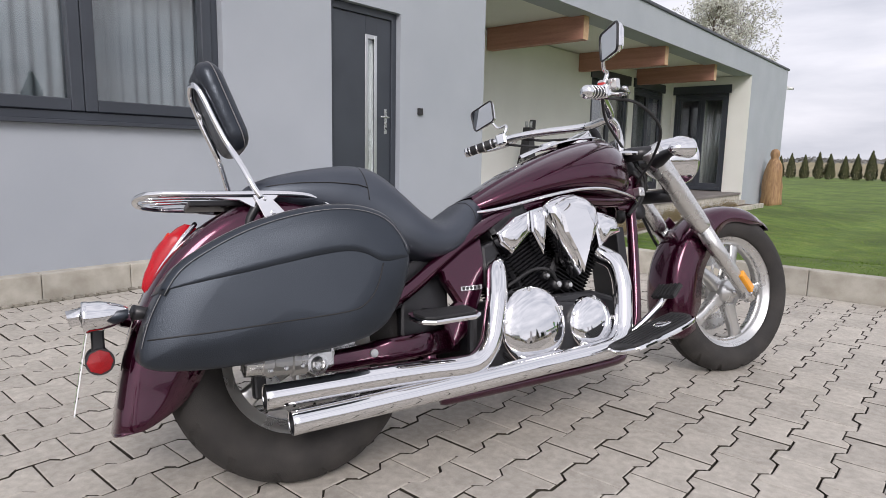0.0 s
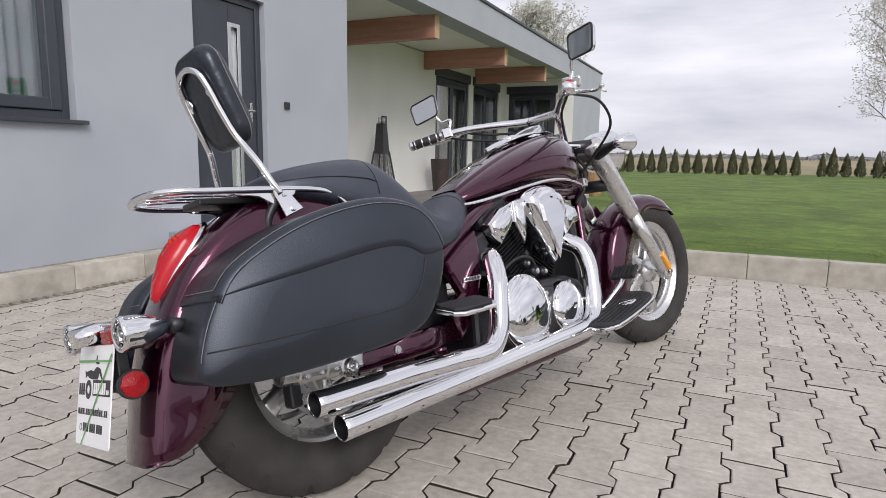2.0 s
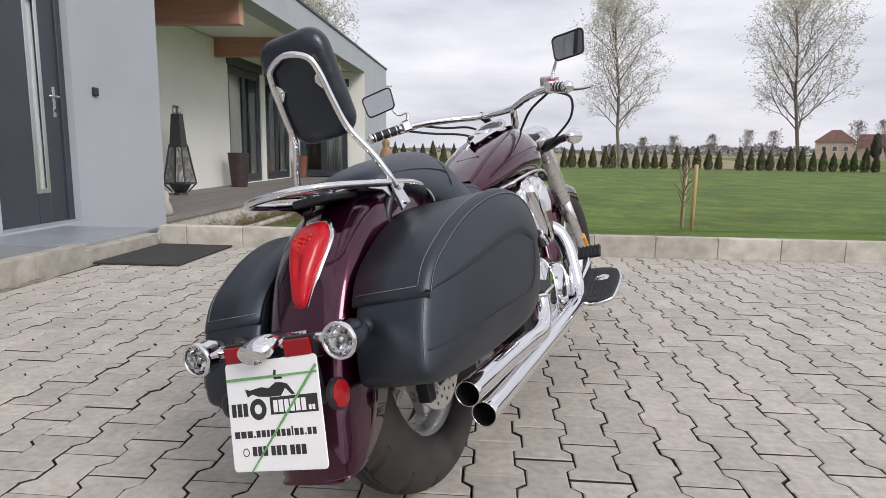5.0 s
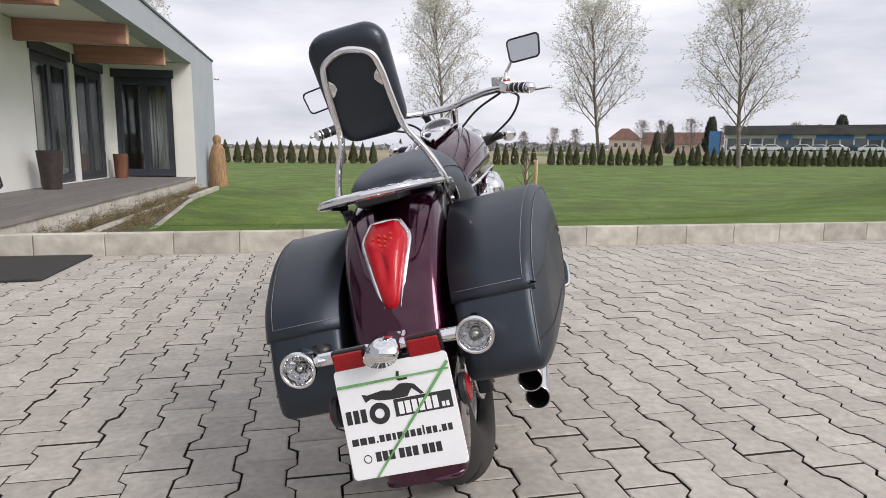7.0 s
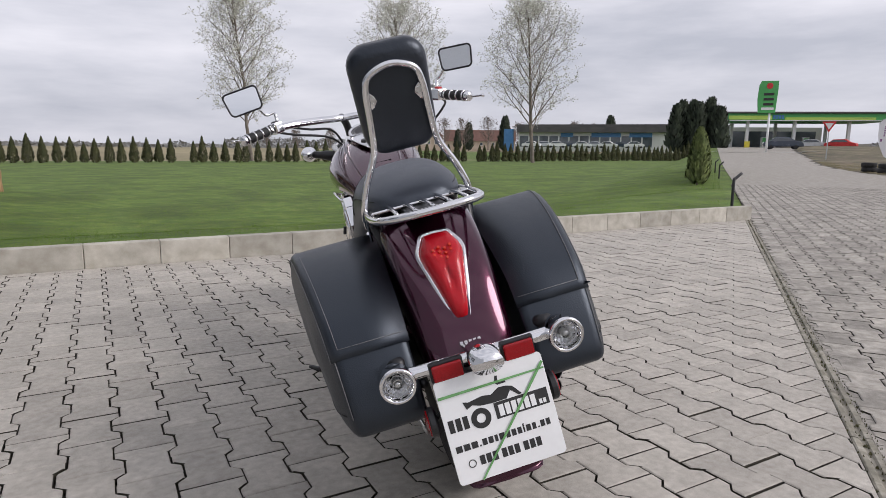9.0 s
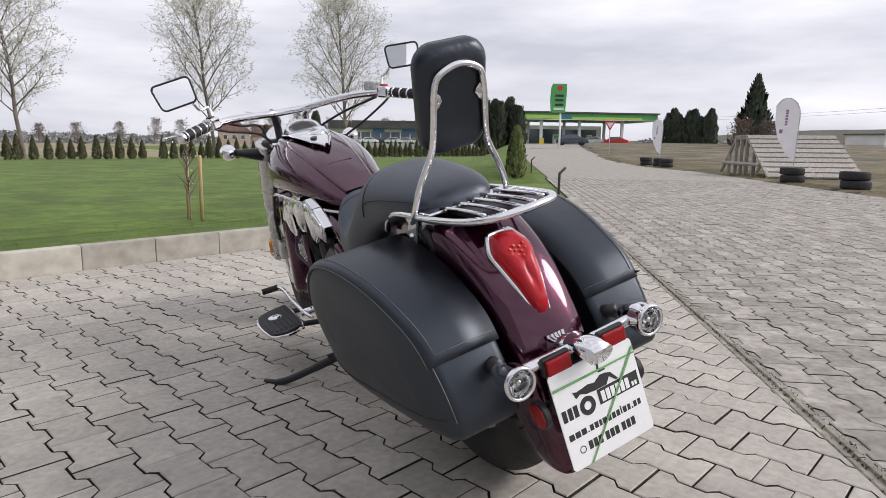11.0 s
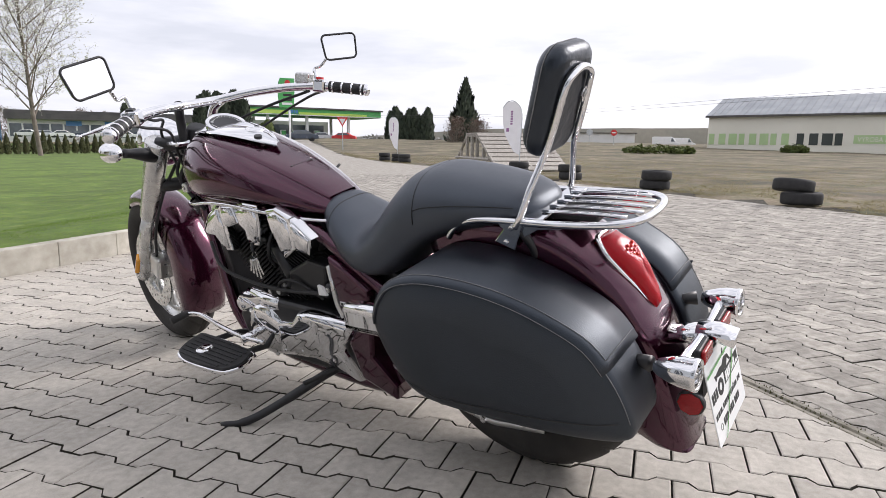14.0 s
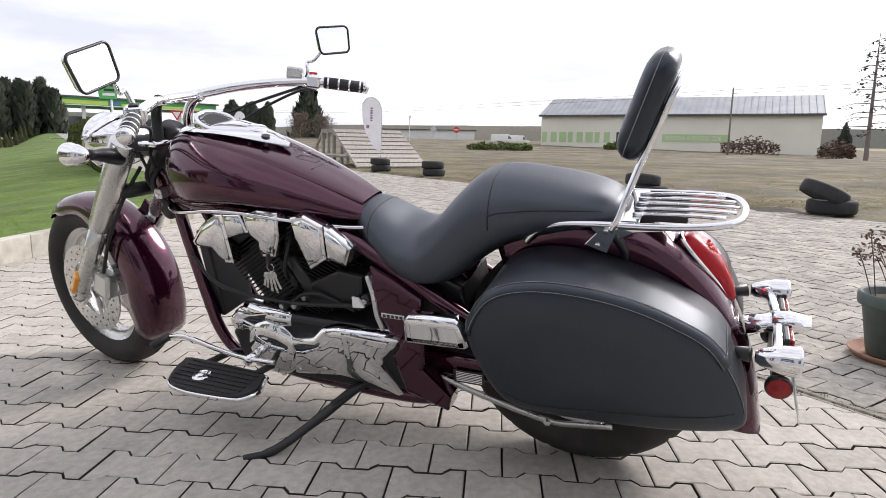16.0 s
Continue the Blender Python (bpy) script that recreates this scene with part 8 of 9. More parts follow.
def building(name, label, az, dist, w, d, h, z, wall, roof, roof_kind="gable", rise=2.0, windows=(), eave=0.4, doors=()):
    p = far_at(az, dist)
    b = thing(name, label, "building", at=pose(p.x, p.y, z, 0, 0, turn_to(az)))
    part("wall", box(-w / 2, w / 2, 0, d, -1.0, h), wall, b)
    if roof_kind == "gable":
        bm = bmesh.new()
        e = eave
        v = [bm.verts.new(q) for q in ((-w / 2 - e, -e, h), (w / 2 + e, -e, h), (w / 2 + e, d + e, h), (-w / 2 - e, d + e, h), (-w / 2 - e, d / 2, h + rise), (w / 2 + e, d / 2, h + rise))]
        for f in ((0, 1, 5, 4), (2, 3, 4, 5), (0, 4, 3), (1, 2, 5), (0, 3, 2, 1)):
            bm.faces.new([v[i] for i in f])
        part("roof", bm, roof, b)
    elif roof_kind == "hip":
        bm = bmesh.new()
        e = eave
        v = [bm.verts.new(q) for q in ((-w / 2 - e, -e, h), (w / 2 + e, -e, h), (w / 2 + e, d + e, h), (-w / 2 - e, d + e, h), (-w / 2 + d * 0.4, d / 2, h + rise), (w / 2 - d * 0.4, d / 2, h + rise))]
        for f in ((0, 1, 5, 4), (2, 3, 4, 5), (0, 4, 3), (1, 2, 5), (0, 3, 2, 1)):
            bm.faces.new([v[i] for i in f])
        part("roof", bm, roof, b)
    else:
        part("roof", box(-w / 2 - eave, w / 2 + eave, -eave, d + eave, h, h + rise), roof, b)
    for x0, x1, z0, z1 in windows:
        wnd = part("window", box(x0, x1, -0.05, 0.10, z0, z1), M["paint_white"], b)
        part("pane", box(x0 + 0.08, x1 - 0.08, -0.07, -0.051, z0 + 0.08, z1 - 0.08), M["glass_far"], wnd)
    return b


building("village_house", "cream village house with brown hipped roof", 27.9, 205, 9.5, 9, 3.8, 1.2, M["far_wall_cream"], M["roof_brown"], "hip", 3.4, [(-3.2, -2.0, 1.2, 2.6), (-0.6, 0.6, 1.2, 2.6), (2.0, 3.2, 1.2, 2.6)])
building("village_barn", "low cream barn with long brown roof", 32.6, 215, 24, 10, 2.4, 1.2, M["far_wall_cream"], M["roof_brown"], "gable", 3.9, [(-8 + 4 * k, -7 + 4 * k, 0.9, 1.9) for k in range(5)])
building("village_house", "low pale house with brown roof behind the showroom", 41.0, 210, 12, 9, 4.2, 1.5, M["far_wall_cream"], M["roof_brown"], "gable", 3.5, [(-3, -1.8, 1.5, 2.8), (1, 2.2, 1.5, 2.8)])
# car showroom: long low hall with a glazed front and blue bands
sr = building("car_showroom", "long low car showroom with glazed front and blue panels", 43.4, 150, 38, 16, 4.1, 1.5, M["far_wall_white"], M["roof_dark"], "flat", 1.2, [(-18.8 + 2.35 * k, -16.6 + 2.35 * k, 0.0, 2.7) for k in range(13)])
for x0, x1 in ((-9.0, -6.2), (-2.0, 4.6), (6.5, 11.5)):
    part("blue_panel", box(x0, x1, -0.16, -0.08, 2.35, 3.3), M["paint_blue"], sr)
part("blue_tower", box(-22.5, -20.3, -0.4, 1.5, -1, 4.2), M["paint_blue"], sr)
part("canopy_band", box(-19.3, 19.3, -1.6, -0.09, 3.45, 4.6), M["roof_dark"], sr)
part("wing", box(13, 19.2, -0.3, -0.06, -1, 3.4), M["far_wall_white"], sr)


def far_car(az, dist, z, mat, label, turn=0, k=1.0):
    p = far_at(az, dist)
    c = thing("parked_car", label, "car", "parked cars", at=pose(p.x, p.y, z, 0, 0, turn_to(az) + turn) @ Matrix.Diagonal((k, k, k, 1)))
    prof = [(-2.1, 0.30), (-2.15, 0.62), (-2.0, 0.86), (-1.5, 0.92), (-0.95, 1.36), (0.55, 1.42), (1.25, 0.98), (1.95, 0.84), (2.12, 0.60), (2.1, 0.30)]
    part("body", slab(prof, 1.66, "y", -0.83, 0.06), mat, c)
    part("glazing", slab([(-1.38, 0.93), (-0.92, 1.29), (0.50, 1.35), (1.08, 0.97)], 1.70, "y", -0.85, 0.01), M["glass_far"], c)
    for x in (-1.3, 1.3):
        for s in (-1, 1):
            part("wheel", lathe([(0, 0.03), (0.18, 0.03), (0.30, 0.02), (0.31, -0.1), (0, -0.1)], 18, m=axis_y(x, s * 0.80, 0.31, s)), M["rubber_tyre"], c)
    return c


for k in range(9):
    far_car(37.4 + k * 1.12, 141 + (k % 2), 1.35, (M["paint_white"], M["car_silver"], M["paint_white"], M["car_dark"])[k % 4], ("white car parked before the showroom", "silver car parked before the showroom", "white car parked before the showroom", "dark car parked before the showroom")[k % 4], (k * 37) % 20 - 10)

# filling station: canopy with green and lime bands on posts, kiosk, price sign
def filling_station():
    a, b = far_at(53.6, 108), far_at(65.3, 118)
    mid, d = (a + b) / 2, b - a
    L = d.length
    t = thing("filling_station", "filling station canopy with green and lime bands on white posts", "filling station", at=pose(mid.x, mid.y, 1.45, 0, 0, math.degrees(math.atan2(d.y, d.x))))
    part("canopy", box(-L / 2, L / 2, 0.0, 11, 4.15, 5.3, 0.05), M["brand_green"], t)
    part("canopy_top", box(-L / 2 - 0.3, L / 2 + 0.3, -0.3, 11.3, 5.3, 5.55), M["roof_dark"], t)
    part("lime_band", box(-L / 2 + 0.6, -L / 2 + 7, -0.08, -0.02, 4.35, 4.95), M["brand_lime"], t)
    part("lime_band", box(-L / 2 + 9, L / 2 - 3, -0.08, -0.02, 4.3, 4.7), M["brand_lime"], t)
    part("white_band", box(-L / 2, L / 2, -0.06, -0.02, 4.16, 4.28), M["paint_white"], t)
    bm = bmesh.new()
    for k in range(4):
        box(-L / 2 + 7.2 + k * 0.42, -L / 2 + 7.5 + k * 0.42, -0.10, -0.03, 4.45, 5.05, bm=bm)
    part("mark", bm, M["paint_blue"], t, "plain bars in place of the brand name")
    for x in (-L / 2 + 4, -1.5, L / 2 - 6):
        for y in (1.5, 9.0):
            part("post", box(x - 0.22, x + 0.22, y - 0.22, y + 0.22, -1.0, 4.15, 0.02), M["paint_white"], t)
    part("kiosk", box(-L / 2 + 2, L / 2 - 5, 12.5, 18, -1, 3.6), M["far_wall_white"], t)
    part("kiosk_glass", box(-L / 2 + 3, L / 2 - 6, 12.42, 12.48, 0.2, 2.9), M["glass_far"], t)
    for x in (-4.6, 1.8):
        pp = part("fuel_pump", box(x - 0.45, x + 0.45, 4.6, 5.3, -0.4, 1.75, 0.05), M["paint_white"], t, "white and green fuel pump")
        part("pump_panel", box(x - 0.40, x + 0.40, 4.56, 4.59, 0.9, 1.6), M["brand_green"], pp)
    part("yellow_guard", box(-L / 2 + 3.6, -L / 2 + 4.4, 1.0, 1.25, -0.4, 1.0, 0.04), M["paint_yellow"], t)
filling_station()
def price_sign():
    p = far_at(57.0, 72)
    t = thing("price_sign", "tall green filling-station price sign on a white pole", "sign", at=pose(p.x, p.y, 0.9, 0, 0, turn_to(57.0) + 12))
    part("pole", ring_sweep([(0.25, 0.1, -1), (0.25, 0.1, 4.4)], 0.11, 10), M["paint_white"], t, smooth=True)
    part("panel", slab([(-0.85, 3.85), (-0.98, 5.2), (-0.90, 6.6), (-0.72, 7.05), (0.85, 7.05), (0.86, 6.2), (0.74, 3.85)], 0.3, "y", -0.1, 0.03), M["brand_green"], t)
    part("round_mark", lathe([(0, 0.02), (0.30, 0.02), (0.30, -0.02)], 20, m=axis_y(0.05, -0.11, 6.55, -1)), M["paint_red"], t, "round red mark without writing")
    bm = bmesh.new()
    for k in range(3):
        box(-0.45, 0.5, -0.125, -0.105, 5.6 - k * 0.5, 5.85 - k * 0.5, bm=bm)
    part("price_bars", bm, M["plate_black"], t)
    part("white_bar", box(-0.6, 0.55, -0.125, -0.105, 4.15, 4.4), M["paint_white"], t)
price_sign()
far_car(58.2, 84, 1.15, M["car_dark"], "dark blue car at the filling station", 8)
far_car(62.0, 112, 1.4, M["paint_red"], "red car under the filling station canopy", -10)
far_car(60.0, 113, 1.4, M["car_silver"], "silver car under the filling station canopy", 6)
ws = thing("give_way_sign", "triangular red and white road sign on a grey post", "sign", at=pose(*far_at(61.8, 52), 0, 0, turn_to(61.8)))
ws.location.z = 0.55
part("post", ring_sweep([(0, 0, -0.6), (0, 0, 2.4)], 0.035, 8), M["zinc"], ws)
part("board", slab([(-0.45, 2.45), (0.45, 2.45), (0, 1.68)], 0.02, "y", -0.05), M["paint_red"], ws)
part("board_face", slab([(-0.27, 2.34), (0.27, 2.34), (0, 1.87)], 0.006, "y", -0.058), M["paint_white"], ws)
# white marks at the lane's mouth
mk = thing("road_marking", "broken white line across the mouth of the lane", "road marking", kind="structure")
for k in range(16):
    p = far_at(53.0 + k * 0.50, 70)
    b = box(-0.36, 0.36, -0.35, 0.35, 0, 0.012)
    bmesh.ops.transform(b, matrix=pose(p.x, p.y, ground_z(p.x, p.y) + 0.07, 0, 0, turn_to(57)), verts=b.verts)
    part("dash", b, M["paint_white"], mk)

# dark conifer groups, spruce, bare bushes
dark = [conifer_mesh("crown", 7.0, 1.35, 900, 0.75, 50 + k, M["thuja_dark"], 0.45, ragged=0.10) for k in range(3)]
for i, (az, dist, k) in enumerate([(49.9 + 0.44 * j, 97 + (j * 7) % 4, 0.92 + 0.14 * math.sin(j * 2.3)) for j in range(9)] + [(66.2 + 0.42 * j, 120 + (j * 5) % 5, 0.82 + 0.12 * math.sin(j * 1.7)) for j in range(9)] + [(44.2, 165, 1.2), (31.6, 190, 1.1), (34.9, 180, 1.3), (30.6, 186, 0.8)]):
    p = far_at(az, dist)
    conifer("dark_conifer", "tall dark columnar conifer", "tree", pose(p.x, p.y, 0.9 if az < 60 else 1.2, 0, 0, i * 50) @ Matrix.Diagonal((k, k, k, 1)), dark[i % 3], "dark conifers", 0.12, 7)
sp = conifer_mesh("crown", 9.6, 2.3, 1500, 0.75, 91, M["thuja_dark"], 1.0, ragged=0.2)
p = far_at(73.0, 92)
conifer("spruce", "dark pointed spruce beyond the lane", "tree", pose(p.x, p.y, 0.7), sp, "", 0.16, 9.6)
p = far_at(118.0, 74)
conifer("small_spruce", "small dark spruce beside the hall", "tree", pose(p.x, p.y, 0.0) @ Matrix.Diagonal((0.36, 0.36, 0.36, 1)), sp, "", 0.16, 9.6)
for az, dist, h in ((72.2, 84, 4.2), (74.2, 86, 4.0)):
    p = far_at(az, dist)
    bare_tree("bare_bush", "reddish bush with bare twigs", pose(p.x, p.y, 0.4), h, 1.5, int(az), 1500, 0.10, "dead_plant", levels=3, trunk=0.08, fork=0.05)
def larch():
    p = far_at(119.6, 60)
    t = thing("bare_larch", "tall conifer with drooping sparse dark branches", "tree", at=pose(p.x, p.y, 0.1))
    rng = random.Random(8)
    bm = ring_sweep([(0, 0, -0.5), (0.1, 0, 5), (0.0, 0.1, 9.8)], [0.20, 0.12, 0.02], 8)
    verts, faces, pts = [], [], []
    for k in range(34):
        z = 2.0 + 7.6 * k / 34
        a = k * 2.4
        L = 2.6 * (1 - (z - 1.5) / 9.5) + 0.4
        path = [(0, 0, z), (L * 0.5 * math.cos(a), L * 0.5 * math.sin(a), z + 0.05), (L * math.cos(a), L * math.sin(a), z - 0.25)]
        ring_sweep(path, [0.04, 0.025, 0.01], 4, bm, caps=False)
        for j in range(10):
            q = Vector(path[1]).lerp(Vector(path[2]), rng.uniform(-0.6, 1))
            pts.append(q + Vector((rng.gauss(0, 0.1), rng.gauss(0, 0.1), rng.uniform(-0.35, 0.05))))
    leaf_quads(pts, 0.14, rng, verts, faces)
    part("trunk", bm, M["bare_wood"], t)
    c = new("crown", mesh_from("crown", verts, faces, M["thuja_dark"]))
    c.parent = t
larch()
for i, (az, dist, h, sp_) in enumerate(((13.5, 190, 5, 1.2), (16.2, 200, 6, 1.2), (19.0, 195, 6, 1.2), (21.5, 200, 8, 1.1), (23.6, 190, 7, 1.2), (29.4, 178, 9, 1.1), (31.3, 170, 9, 1.0), (33.4, 172, 9, 1.1), (36.4, 176, 8, 1.1), (41.2, 190, 9, 1.0), (43.0, 190, 8, 1.1), (47.5, 200, 6, 1.2))):
    p = far_at(az, dist)
    bare_tree("village_tree", "bare grey-brown tree near the village houses", pose(p.x, p.y, 1.0), h, sp_, 300 + i, 260, 0.22, "bare_wood", levels=3, trunk=0.16, fork=0.15)

# ---------- the hall with the sign ----------
def hall():
    a, b = far_at(94.0, 84), far_at(116.4, 80)
    mid, d = (a + b) / 2, b - a
    L = d.length
    t = thing("cider_hall", "long cream hall with grey sheet roof and green lettering", "building", at=pose(mid.x, mid.y, 0.15, 0, 0, math.degrees(math.atan2(d.y, d.x))))
    # the local +y side lies away from the yard
    part("wall", box(-L / 2, L / 2, 0, 12, -0.5, 4.60), M["hall_wall"], t)
    bm = bmesh.new()
    n = 44
    for k in range(n):
        x0, x1 = -L / 2 - 0.2 + (L + 0.4) * k / n, -L / 2 - 0.2 + (L + 0.4) * (k + 1) / n
        c0, c1 = (0.0, 0.0)
        for za, zb, ya, yb in ((4.64, 7.05, -0.5, 5.5),):
            v = [bm.verts.new(q) for q in ((x0, ya, za), (x1 - 0.06, ya, za), (x1 - 0.06, yb, zb), (x0, yb, zb))]
            w = [bm.verts.new(q) for q in ((x1 - 0.06, ya, za + 0.09), (x1, ya, za + 0.09), (x1, yb, zb + 0.09), (x1 - 0.06, yb, zb + 0.09))]
            bm.faces.new(v)
            bm.faces.new(w)
            bm.faces.new((v[1], w[0], w[3], v[2]))
            e = [bm.verts.new(q) for q in ((x1, ya, za), (x1, yb, zb))]
            bm.faces.new((w[1], e[0], e[1], w[2]))
    v = [bm.verts.new(q) for q in ((-L / 2 - 0.2, 12.5, 4.64), (L / 2 + 0.2, 12.5, 4.64), (L / 2 + 0.2, 5.5, 7.05), (-L / 2 - 0.2, 5.5, 7.05))]
    bm.faces.new(v)
    bmesh.ops.remove_doubles(bm, verts=bm.verts, dist=0.001)
    part("roof", bm, M["roof_metal"], t)
    part("eave", box(-L / 2 - 0.25, L / 2 + 0.25, -0.55, -0.42, 4.42, 4.66), M["roof_dark"], t, "dark eave gutter")
    # name as plain letter-sized bars, then the readable line
    def bars(x, n, mat, h0, h1, wd, gap):
        for k in range(n):
            part("name_bar", box(x, x + wd * (0.75 + 0.35 * ((k * 7) % 3) / 2), -0.06, -0.015, h0, h1), mat, t, "plain bar in place of a trade name")
            x += wd + gap
        return None, x
    bars(-L / 2 + 0.2, 8, M["letter_green"], 1.20, 2.50, 0.84, 0.32)
    bars(-L / 2 + 9.9, 4, M["letter_dark"], 1.20, 2.50, 0.95, 0.30)
    x = -L / 2 + 15.0
    part("sign_band", box(x + 0.4, x + 7.8, -0.05, -0.012, 1.40, 2.30), M["letter_green"], t, "green sign band")
    cu = bpy.data.curves.new("sign_text", 'FONT')
    cu.body = "VÝROBA A PRODEJ ZDE"
    cu.size, cu.extrude, cu.align_x = 0.80, 0.004, 'LEFT'
    cu.materials.append(M["hall_wall"])
    tx = new("sign_text", cu)
    tx.parent = t
    tx.matrix_basis = pose(x + 0.75, -0.058, 1.60, 90, 0, 0) @ Matrix.Diagonal((0.74, 0.9, 1, 1))
    bpy.context.view_layer.update()
    me = bpy.data.meshes.new_from_object(tx.evaluated_get(bpy.context.evaluated_depsgraph_get()))
    bpy.data.objects.remove(tx)
    ob = new("sign_text", me)
    ob.parent = t
    ob.matrix_basis = pose(x + 0.75, -0.058, 1.60, 90, 0, 0) @ Matrix.Diagonal((0.74, 0.9, 1, 1))
hall()
def low_bush(az, dist, w, h, mat, seed, label):
    p = far_at(az, dist)
    rng = random.Random(seed)
    verts, faces, pts = [], [], []
    for i in range(1100):
        a, r = rng.uniform(0, 6.28), rng.random() ** 0.4
        z = rng.random() ** 0.6
        pts.append(Vector((w * 0.5 * r * math.cos(a), 0.8 * r * math.sin(a), h * z * (1 - 0.45 * r * r) * (0.85 + 0.2 * math.sin(a * 5)))))
    leaf_quads(pts, 0.16, rng, verts, faces)
    ob = new("low_bush", mesh_from("low_bush", verts, faces, mat))
    ob.matrix_basis = pose(p.x, p.y, ground_z(p.x, p.y), 0, 0, turn_to(az))
    tagged(ob, label, "bush", "low bushes")
low_bush(89.8, 58, 5.2, 0.85, M["shrub"], 4, "low dark clipped bush on the rough ground")
low_bush(92.3, 60, 2.0, 0.7, M["shrub"], 5, "low dark clipped bush on the rough ground")
low_bush(100.6, 74, 2.6, 0.9, M["shrub"], 6, "low dark bush before the hall")
low_bush(111.4, 72, 5.6, 2.0, M["dead_plant"], 7, "rounded brownish bush before the hall")
low_bush(117.6, 66, 3.0, 1.7, M["dead_plant"], 9, "brown bush at the hall's corner")
pw = thing("power_pole", "slender wooden power pole with wires", "pole", at=pose(*far_at(109.8, 66), 0, 0, -110))
part("pole", ring_sweep([(0, 0, -0.5), (0, 0, 6.6)], [0.10, 0.07], 8), M["bark"], pw, smooth=True)
for dz in (0.0, -0.35):
    part("wire", tube([(0, 0, 6.4 + dz), (-45, 6, 5.2 + dz), (-90, 12, 6.0 + dz)], 0.012, 4, 6), M["engine_black"], pw)
    part("wire", tube([(0, 0, 6.4 + dz), (40, -6, 7.2 + dz), (90, -12, 9.0 + dz)], 0.012, 4, 6), M["engine_black"], pw)
# white garden wall, lamp, crossing sign and vans far off
building("garden_wall_house", "long white wall beyond the rough ground", 83.6, 130, 20, 6, 3.0, 0.6, M["far_wall_white"], M["roof_dark"], "flat", 0.15)
sl = thing("street_lamp", "white street lamp with curved arm", "street lamp", at=pose(*far_at(82.0, 85), 0, 0, 0))
part("pole", tube([(0, 0, -0.5), (0, 0, 4.0), (0.15, 0, 4.6), (0.55, 0, 4.7), (0.8, 0, 4.4)], 0.06, 8, 5), M["paint_white"], sl, smooth=True)
part("lamp_head", lathe([(0, 0.1), (0.2, 0.05), (0.22, 0), (0, -0.05)], 12, m=Matrix.Translation((0.8, 0, 4.3))), M["paint_white"], sl)
for az, dist, col, lab in ((86.3, 88, "paint_red", "round red no-entry sign on a post"), (84.2, 86, "zinc", "grey road sign seen from behind on a post")):
    p = far_at(az, dist)
    s_ = thing("road_sign", lab, "sign", "road signs", at=pose(p.x, p.y, 0.3, 0, 0, turn_to(az)))
    part("post", ring_sweep([(0, 0, -0.5), (0, 0, 2.6)], 0.04, 6), M["zinc"], s_)
    part("board", lathe([(0, 0.02), (0.42, 0.02), (0.42, -0.02), (0, -0.02)], 20, m=axis_y(0, -0.06, 2.5, -1)), M[col], s_)
    if col == "paint_red":
        part("bar", box(-0.28, 0.28, -0.095, -0.083, 2.42, 2.58), M["paint_white"], s_)
def van(az, dist, z, label, k=1.0):
    p = far_at(az, dist)
    v = thing("white_van", label, "van", "parked vans", at=pose(p.x, p.y, z, 0, 0, turn_to(az)) @ Matrix.Diagonal((k, k, k, 1)))
    part("body", slab([(-2.6, 0.35), (-2.6, 2.2), (-2.3, 2.35), (1.2, 2.35), (2.0, 1.35), (2.7, 1.1), (2.75, 0.35)], 1.9, "y", -0.95, 0.08), M["paint_white"], v)
    part("glazing", slab([(1.0, 1.4), (1.15, 2.1), (1.3, 2.1), (1.85, 1.4)], 1.94, "y", -0.97), M["glass_far"], v)
    for x in (-1.6, 1.8):
        part("wheel", lathe([(0, 0.03), (0.34, 0.03), (0.34, -0.1), (0, -0.1)], 16, m=axis_y(x, -0.9, 0.34, -1)), M["rubber_tyre"], v)
van(90.6, 108, 0.75, "white van parked before the far hall", 0.8)
van(92.0, 112, 0.75, "white van parked before the far hall", 0.75)
# far ridges and woods, beyond all that shifts
def ridge(name, label, az0, az1, dist, prof, mat, seed, rough=0.12):
    bm = bmesh.new()
    rows = []
    n = 90
    for i in range(n + 1):
        t = i / n
        az = az0 + (az1 - az0) * t
        e = float(np.interp(t, [q[0] for q in prof], [q[1] for q in prof]))
        e += rough * noise.noise((t * 14, seed, 0)) + rough * 0.5 * noise.noise((t * 50, seed, 4))
        top = 0.84 + dist * math.tan(radians(e))
        a = far_at(az, dist, -3)
        b = far_at(az, dist * 1.02, top)
        c = far_at(az, dist * 1.4, top - 4)
        rows.append([bm.verts.new(a), bm.verts.new(b), bm.verts.new(c)])
    for a, b in zip(rows, rows[1:]):
        for k in (0, 1):
            bm.faces.new((a[k], a[k + 1], b[k + 1], b[k]))
    return tagged(part(name, bm, mat, None, smooth=True), label, "backdrop", kind="structure")
ridge("backdrop_hill", "distant brownish-green hill", 56, 190, 700, [(0, 0.3), (0.08, 0.9), (0.15, 1.6), (0.3, 1.75), (0.55, 1.6), (0.8, 1.2), (1, 0.6)], M["hill"], 2, 0.08)
ridge("backdrop_field", "distant ploughed rise behind the hedge", -60, 58, 900, [(0, 0.1), (0.5, 0.25), (0.75, 0.2), (1, 0.3)], M["hill"], 5, 0.10)
ridge("backdrop_west", "distant level fields behind the camera", 190, 300, 900, [(0, 0.6), (0.5, 0.8), (1, 0.1)], M["hill"], 7, 0.12)
verts, faces, pts = [], [], []
rng = random.Random(40)
